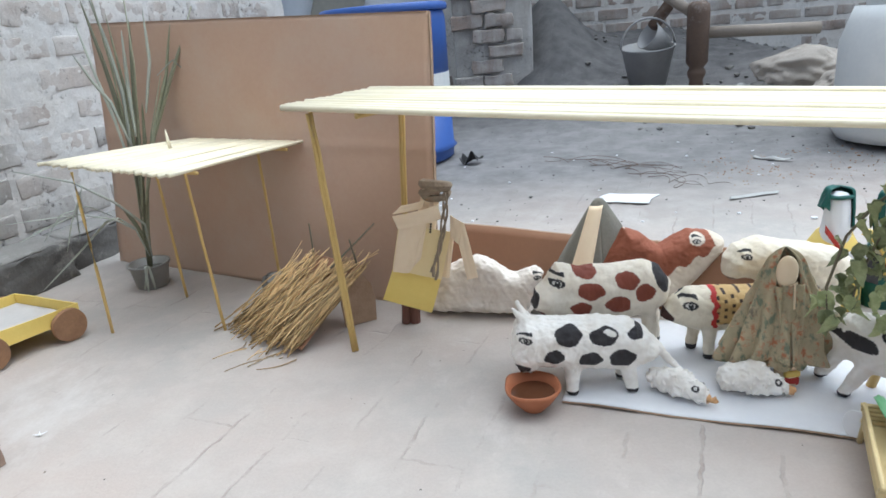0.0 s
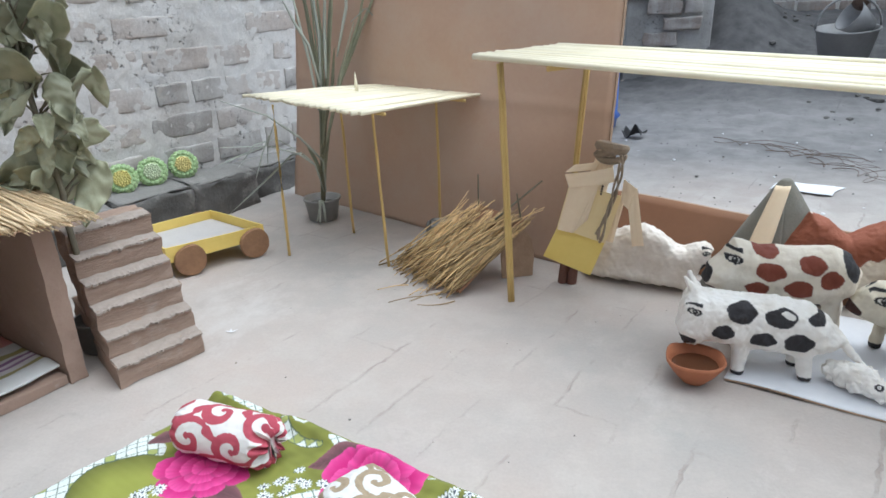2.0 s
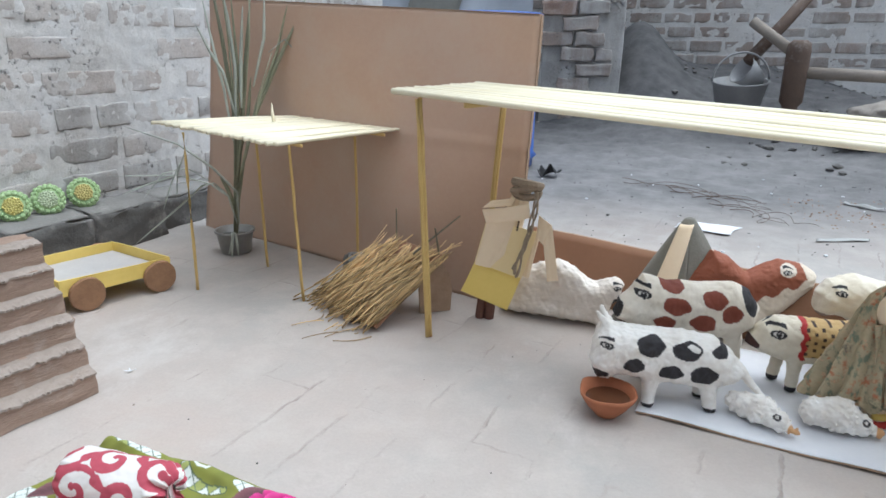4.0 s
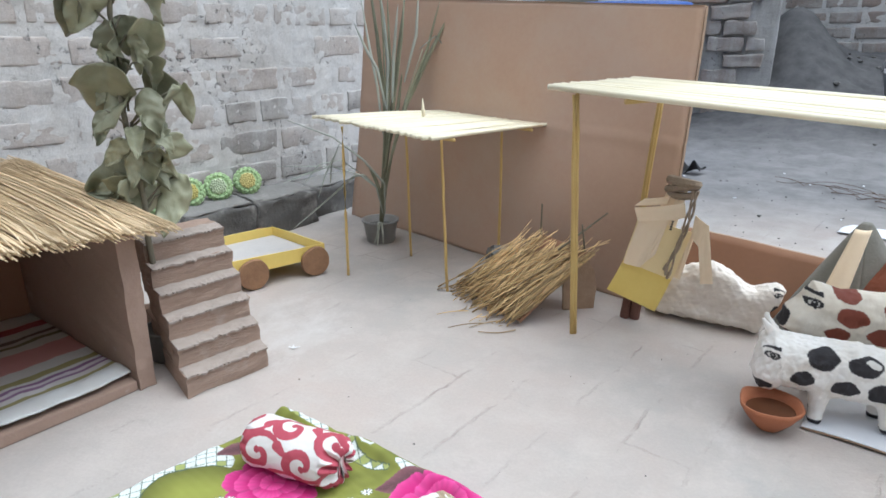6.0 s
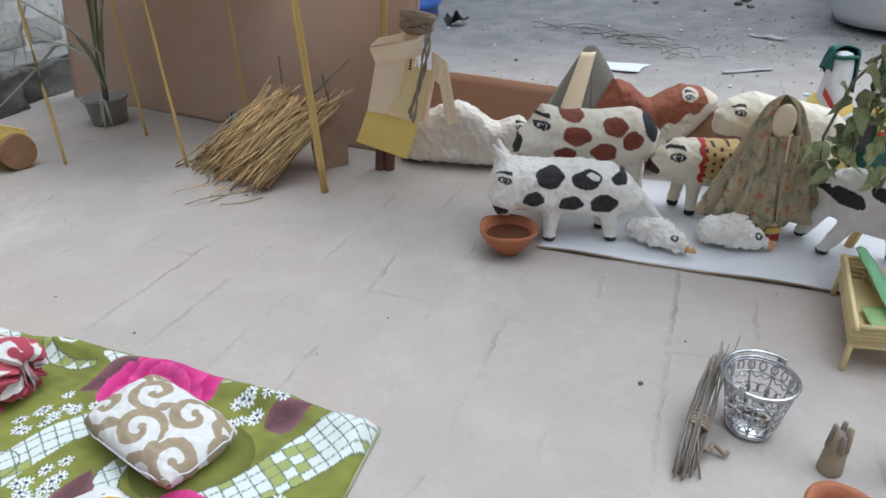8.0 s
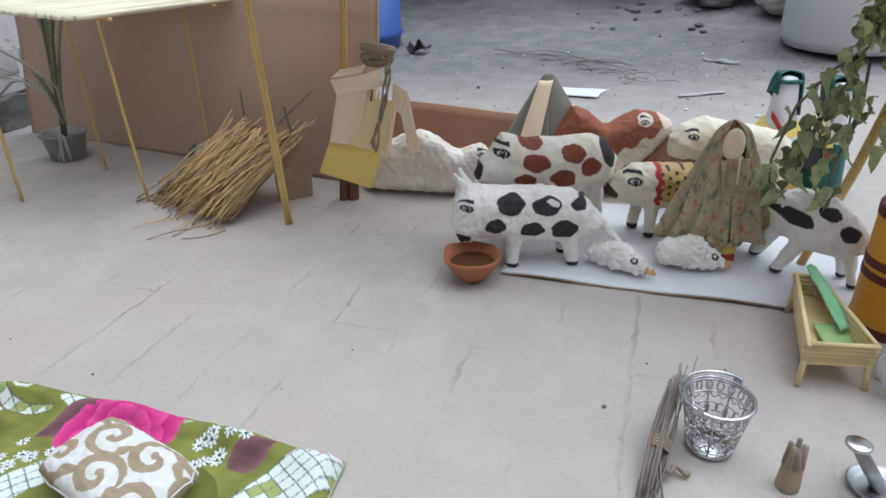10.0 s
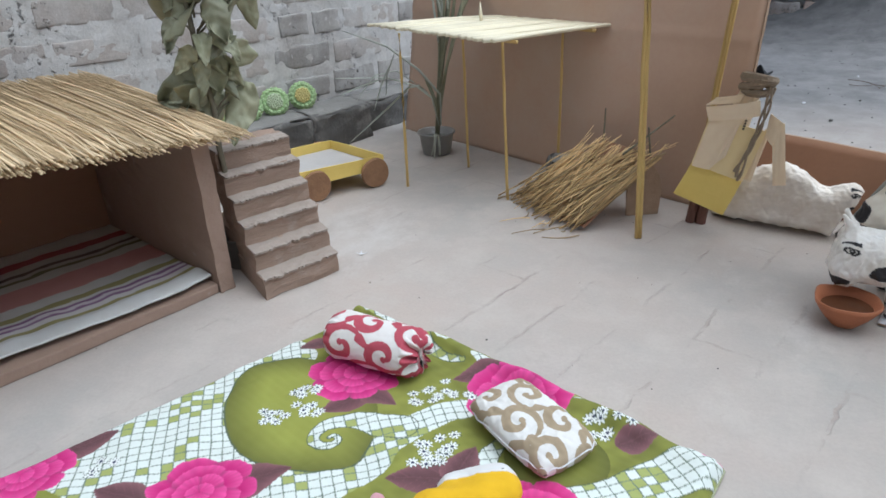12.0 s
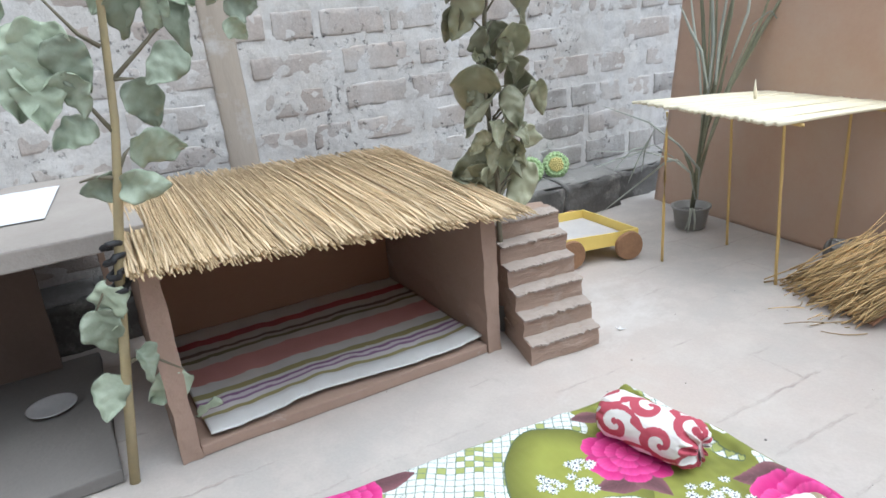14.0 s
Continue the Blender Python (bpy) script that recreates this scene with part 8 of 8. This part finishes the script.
# ---- the neighbouring hut: platform, slab roof and back panel ----
def slab_hut():
    corner = Vector((-1.294, 0.149, 0))
    th = thing("slab_roofed_hut", corner, "mud-washed hut with flat slab roof and low platform", "hut", yaw=70.1)
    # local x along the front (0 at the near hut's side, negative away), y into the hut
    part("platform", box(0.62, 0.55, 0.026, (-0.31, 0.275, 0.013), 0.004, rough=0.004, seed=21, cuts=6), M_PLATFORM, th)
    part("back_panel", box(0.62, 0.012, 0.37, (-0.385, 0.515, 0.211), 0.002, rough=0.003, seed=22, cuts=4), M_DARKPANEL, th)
    part("roof_slab", box(0.73, 0.74, 0.036, (-0.230, 0.50, 0.391), 0.004, rough=0.004, seed=23, cuts=6), M_DUSTY, th)
    part("side_panel", box(0.014, 0.50, 0.36, (-0.60, 0.28, 0.205), 0.002, rough=0.003, seed=24, cuts=4), M_CLAYCARD, th)
    part("prop", box(0.016, 0.03, 0.372, (0.06, 0.72, 0.187), 0.002), M_CARD, th)
    p = thing("steel_saucer", (-1.618, 0.160, 0.026), "small dull steel saucer on the platform", "saucer")
    part("dish", lathe([(0.026, 0.0), (0.030, 0.001), (0.046, 0.010), (0.047, 0.012), (0.044, 0.0115), (0.028, 0.004)], 40), M_TIN, p, smooth=True)
    solid("paper_note", sheet(lambda a, b: (-0.15 + 0.22 * a + 0.02 * b, -0.17 + 0.34 * b, 0.0012 + 0.004 * (noise.noise(Vector((a * 4, b * 4, 3))) + 0.5) * b), 14, 10, 0.0006), M_WHITEPAPER, "sheet of white paper lying on the slab roof", "paper", loc=(-1.79, 0.24, 0.4115), yaw=68)


slab_hut()


# ---- behind the screen: store yard ----
def ground_z(x, y):
    return float(ground_height(np.array(x), np.array(y)))


def blue_drum():
    th = thing("blue_drum", (-0.265, 3.33, ground_z(-0.265, 3.33)), "tall blue plastic drum with a white band", "drum")
    part("shell", lathe([(0.27, 0.0), (0.285, 0.01), (0.29, 0.05), (0.305, 0.06), (0.29, 0.075), (0.29, 0.29)], 48), M_BLUE, th, smooth=True)
    part("band", lathe([(0.291, 0.29), (0.292, 0.42)], 48), M_WHITEPLASTIC, th, "white band")
    part("neck", lathe([(0.29, 0.42), (0.292, 0.66), (0.285, 0.70), (0.27, 0.71)], 48), M_BLUE, th, smooth=True)
    part("lid", lathe([(0.30, 0.705), (0.305, 0.71), (0.305, 0.735), (0.29, 0.74)], 48), M_BLUE, th, "blue lid", smooth=True)


blue_drum()


def white_tank():
    x, y = 1.985, 2.86
    th = thing("white_tank", (x, y, ground_z(x, y)), "white plastic tank with dark rings near its neck", "tank")
    part("shell", lathe([(0.22, 0.0), (0.26, 0.01), (0.285, 0.05), (0.285, 0.42), (0.26, 0.50), (0.24, 0.56)], 48), M_WHITEPLASTIC, th, smooth=True)
    for z in (0.52, 0.54, 0.56):
        part("ring", lathe([(0.252 - (z - 0.52) * 0.3, z - 0.018), (0.256 - (z - 0.52) * 0.3, z - 0.014), (0.252 - (z - 0.52) * 0.3, z - 0.01)], 48), M_BLACK, th, "dark ring")
    part("cap", lathe([(0.2, 0.56), (0.2, 0.66), (0.18, 0.67)], 40), M_WHITEPLASTIC, th, smooth=True)


white_tank()


def tipped_pail():
    x, y = 1.22, 4.06
    z = 0.40
    th = thing("metal_pail", (x, y, z), "dusty zinc pail with raised bail, half sunk in the soil heap", "pail")
    zinc = mat("dusty_zinc", (0.34, 0.34, 0.345), (0.25, 0.25, 0.25), scale=9, fine=70, rough=0.6, bump=0.2, metal=0.35, dirt=(0.27, 0.26, 0.25), dirt_scale=6)
    m = Matrix.Rotation(radians(-3), 4, "Y") @ Matrix.Rotation(radians(7), 4, "X")
    b = lathe([(0.085, -0.24), (0.09, -0.24), (0.150, 0.06), (0.158, 0.065), (0.158, 0.074), (0.147, 0.072), (0.088, -0.2)], 36)
    bmesh.ops.transform(b, matrix=m, verts=b.verts)
    part("body", b, zinc, th, smooth=True)
    bail = [m @ Vector((0.158 * math.cos(q), 0.02 * math.sin(q), 0.075 + 0.155 * math.sin(q))) for q in (math.pi * k / 20 for k in range(21))]
    part("bail", tube(bail, 0.0065, 7), zinc, th, smooth=True)
    # an added cup stands in for the bright curve inside, turned to one side
    cup = lathe([(0.050, -0.06), (0.055, -0.06), (0.085, 0.07), (0.080, 0.07), (0.050, -0.05)], 28)
    bmesh.ops.transform(cup, matrix=Matrix.Translation((0.055, 0.02, 0.10)) @ Matrix.Rotation(radians(-58), 4, "Y") @ Matrix.Rotation(radians(14), 4, "X"), verts=cup.verts)
    part("added_cup", cup, zinc, th, "small metal cup added for the bright curve inside the pail", smooth=True)


tipped_pail()


def rope_cot():
    """An upturned wooden cot: turned leg and rails."""
    th = thing("wooden_cot", (1.45, 3.89, 0.2), "upturned dark wooden cot with turned leg and poles", "cot")
    b = lathe([(0.040, 0.0), (0.044, 0.02), (0.036, 0.07), (0.050, 0.10), (0.050, 0.12), (0.038, 0.14), (0.060, 0.17), (0.062, 0.44), (0.058, 0.48), (0.035, 0.50)], 20)
    part("leg", b, M_DARKWOOD, th, smooth=True)
    part("rail", tube([(0.02, 0, 0.33), (0.6, -0.16, 0.31)], 0.032, 12), M_GREYWOOD, th, smooth=True)
    part("rail", tube([(0.0, 0.02, 0.42), (-0.2, 0.2, 0.60)], 0.030, 12), M_GREYWOOD, th, smooth=True)
    part("pole", tube([(-0.20, 0.18, 0.38), (0.02, 0.28, 0.62), (0.28, 0.4, 0.93)], 0.035, 12), M_DARKWOOD, th, smooth=True)


rope_cot()


def sack(name, loc, sx, sy, sz, yaw, seed, material, label):
    b = bmesh.new()
    bmesh.ops.create_icosphere(b, subdivisions=5, radius=1.0)
    for v in b.verts:
        n = v.co.normalized()
        k = 1 + 0.22 * noise.noise(n * 1.6 + Vector((seed, 0, 0))) + 0.09 * noise.noise(n * 4.5 + Vector((0, seed, 0))) + 0.03 * noise.noise(n * 13)
        v.co = Vector((n.x * sx, n.y * sy, n.z * sz)) * k
        v.co.z = max(v.co.z, -sz * 0.55)
    bmesh.ops.translate(b, vec=(0, 0, sz * 0.55), verts=b.verts)
    solid(name, b, material, label, "sack", loc=loc, yaw=yaw, smooth=True)


sack("cloth_sack", (1.93, 3.65, 0.22), 0.26, 0.2, 0.13, 10, 3, M_SACK, "dusty grey sackcloth thrown over rubble")
sack("cloth_sack", (2.03, 3.32, 0.15), 0.20, 0.16, 0.11, -20, 5, M_SACK, "dusty brown sack slumped on the rubble")
sack("cloth_sack", (2.32, 3.45, 0.18), 0.22, 0.2, 0.14, 30, 7, M_SACK, "dusty brown sack slumped on the rubble")
sack("stone_lump", (1.72, 3.62, 0.16), 0.10, 0.09, 0.07, 0, 11, M_SOIL, "grey lump of rubble on the soil")


def scatter(name, count, x0, x1, y0, y1, size, material, label, category, seed):
    """Loose bits lying about, too many to count."""
    r = rng(seed)
    whole = bmesh.new()
    for k in range(count):
        x, y = r.uniform(x0, x1), r.uniform(y0, y1)
        s = size * r.uniform(0.35, 1.0) * (1.6 if r.random() < 0.08 else 1)
        b = bmesh.new()
        bmesh.ops.create_icosphere(b, subdivisions=1, radius=s)
        for v in b.verts:
            v.co *= 1 + 0.5 * noise.noise(v.co * 60 + Vector((k, 0, 0)))
            v.co.z *= 0.55
        bmesh.ops.translate(b, vec=(x, y, ground_z(x, y) + s * 0.2), verts=b.verts)
        whole = merged(whole, b)
    solid(name, whole, material, label, category, kind="stuff")


scatter("rubble", 130, 0.9, 2.9, 3.2, 5.2, 0.022, M_SOIL, "scattered grey rubble and clods of soil", "rubble", 3)
scatter("gravel", 70, 0.0, 1.9, 2.0, 3.6, 0.0055, M_SOIL, "fine grit strewn over the yard", "gravel", 4)
scatter("crumbs", 34, -0.75, 0.7, 0.65, 1.5, 0.0024, M_SOIL, "small crumbs of earth on the paving", "crumbs", 5)
scatter("chaff", 240, 1.05, 1.75, 2.40, 2.85, 0.0045, M_WHEEL, "brown chaff and brick dust strewn over the yard", "chaff", 7)
scatter("grit", 160, 0.2, 2.0, 2.1, 4.2, 0.0045, M_BLACK, "small dark bits lying about the yard", "grit", 9)
scatter("straw_bits", 24, -0.1, 1.7, 2.0, 3.3, 0.008, M_WHITEPAPER, "tiny pale scraps strewn over the yard", "scraps", 6)


def loose_twigs():
    r = rng(8)
    for k, (a, b, n) in enumerate([((0.44, 3.02), (0.95, 2.70), 2), ((0.62, 2.86), (0.96, 2.60), 4), ((0.74, 2.70), (0.95, 2.40), 2), ((0.80, 2.60), (1.06, 2.42), 1)]):
        th = thing("dry_vine", (*a, ground_z(*a)), "thin dark dry vine curling in the dust", "vine", "loose vines")
        for j in range(n):
            pts, ph, big = [], r.uniform(0, 6), r.uniform(0.03, 0.07)
            for i in range(40):
                t = i / 39
                x = a[0] + (b[0] - a[0]) * t + big * math.sin(t * 13 + ph) * math.sin(math.pi * t)
                y = a[1] + (b[1] - a[1]) * t + 0.9 * big * math.cos(t * 11 + ph * 2) * (0.3 + math.sin(math.pi * t)) + 0.03 * j
                pts.append((x, y, ground_z(x, y) + 0.008 + 0.012 * math.sin(t * 9 + j) ** 2))
            wpart("stem", tube(pts, [0.0015 * (1 - 0.5 * i / 39) for i in range(40)], 5), M_DARKWOOD, th, smooth=True)


loose_twigs()


M_SCRAP = mat("dusty_paper", (0.44, 0.44, 0.43), (0.36, 0.36, 0.35), scale=9, fine=80, rough=0.85, bump=0.2)


def scrap(name, loc, sx, sy, yaw, seed, material, label, lift=0.02):
    b = sheet(lambda u_, v_: (sx * (u_ - 0.5) + 0.25 * sy * (v_ - 0.5) + 0.03 * sx * math.sin(v_ * 5 + seed), sy * (v_ - 0.5) * (1 + 0.06 * math.sin(u_ * 7 + seed)), lift * (0.5 + noise.noise(Vector((u_ * 2.2, v_ * 2.2, seed))))), 14, 14, 0.0015)
    solid(name, b, material, label, "scrap", loc=loc, yaw=yaw, smooth=True)


scrap("paper_scrap", (0.650, 2.365, ground_z(0.65, 2.365) + 0.004), 0.19, 0.12, -22, 2, M_WHITEPAPER, "torn sheet of white paper on the ground", 0.003)
scrap("paper_scrap", (1.085, 2.285, ground_z(1.085, 2.285) + 0.004), 0.19, 0.03, 10, 4, M_SCRAP, "torn sheet of white paper on the ground", 0.003)
scrap("card_scrap", (1.66, 3.72, ground_z(1.66, 3.72) + 0.03), 0.22, 0.13, 30, 6, M_SCRAP, "bent scrap of pale cardboard on the soil", 0.035)
scrap("plastic_scrap", (1.353, 2.719, ground_z(1.353, 2.719) + 0.004), 0.15, 0.028, -48, 8, M_SCRAP, "pale twisted plastic scrap in the dust", 0.02)
scrap("dark_scrap", (0.10, 3.08, ground_z(0.1, 3.08) + 0.012), 0.09, 0.05, -20, 9, M_BLACK, "dark crumpled scrap beside the blue drum", 0.05)
star = bmesh.new()
for k in range(4):
    q = radians(20 + 90 * k + (12 if k % 2 else 0))
    ray_len = (0.014, 0.009, 0.012, 0.008)[k]
    merged(star, sheet(lambda a, b: (ray_len * a * math.cos(q) - 0.0045 * (b - 0.5) * (1 - 0.8 * a) * math.sin(q), ray_len * a * math.sin(q) + 0.0045 * (b - 0.5) * (1 - 0.8 * a) * math.cos(q), 0.003 * a * a), 5, 3, 0.0006))
solid("paper_scrap", star, M_WHITEPAPER, "tiny torn white paper star on the paving", "scrap", loc=(-0.822, 1.090, 0.002))

# pale tarpaulin hung on the far wall
tarp = thing("hung_tarpaulin", (-1.2, 4.6, 0), "pale grey tarpaulin hung behind the cardboard screen", "tarpaulin")
wpart("cloth", sheet(lambda u_, v_: (-1.75 + 1.75 * u_, 4.62 + 0.03 * math.sin(u_ * 22 + v_ * 3) + 0.05 * noise.noise(Vector((u_ * 4, v_ * 3, 1))), 0.06 + 1.7 * v_), 60, 40, 0.004), M_TARP, tarp, smooth=True)
wpart("dark_fold", sheet(lambda u_, v_: (-0.95 + 0.35 * u_ + 0.25 * v_, 4.57 + 0.01 * math.sin(u_ * 7), 0.55 + 0.75 * v_), 10, 12, 0.004), M_GREYCLOTH, tarp, "dark grey fold", smooth=True)

# plaster pilaster on the near wall
pil = bpy.data.objects["wall_west"]
part("pilaster", sheet(lambda a, b: (2.6 - 1.205 + 0.085 * a + 0.006 * math.sin(b * 9), -0.008 * math.sin(math.pi * min(1, max(0, a))) ** 0.4 - 0.003 + 0.003 * noise.noise(Vector((a * 3, b * 14, 2))), 0.0 + 1.75 * b), 12, 50, 0.004), mat("smooth_plaster", (0.46, 0.40, 0.335), (0.39, 0.335, 0.275), scale=5, fine=60, rough=0.9, bump=0.4, stretch=(1, 1, 0.3), dirt=(0.54, 0.52, 0.49), dirt_scale=6, dirt_at=(0.52, 0.66)), pil, "smooth plaster pilaster", smooth=True)

# plain unseen wall added behind the viewer; closes the yard and cuts sky light
sky_blocker = thing("unseen_wall_south", (0.0, -1.3, 0.0), "plain unseen wall added to cut sky light from the south", "wall", kind="structure")
part("face", box(9.0, 0.25, 3.0, (0.6, -0.125, 1.5), 0.01), M_MORTAR, sky_blocker)
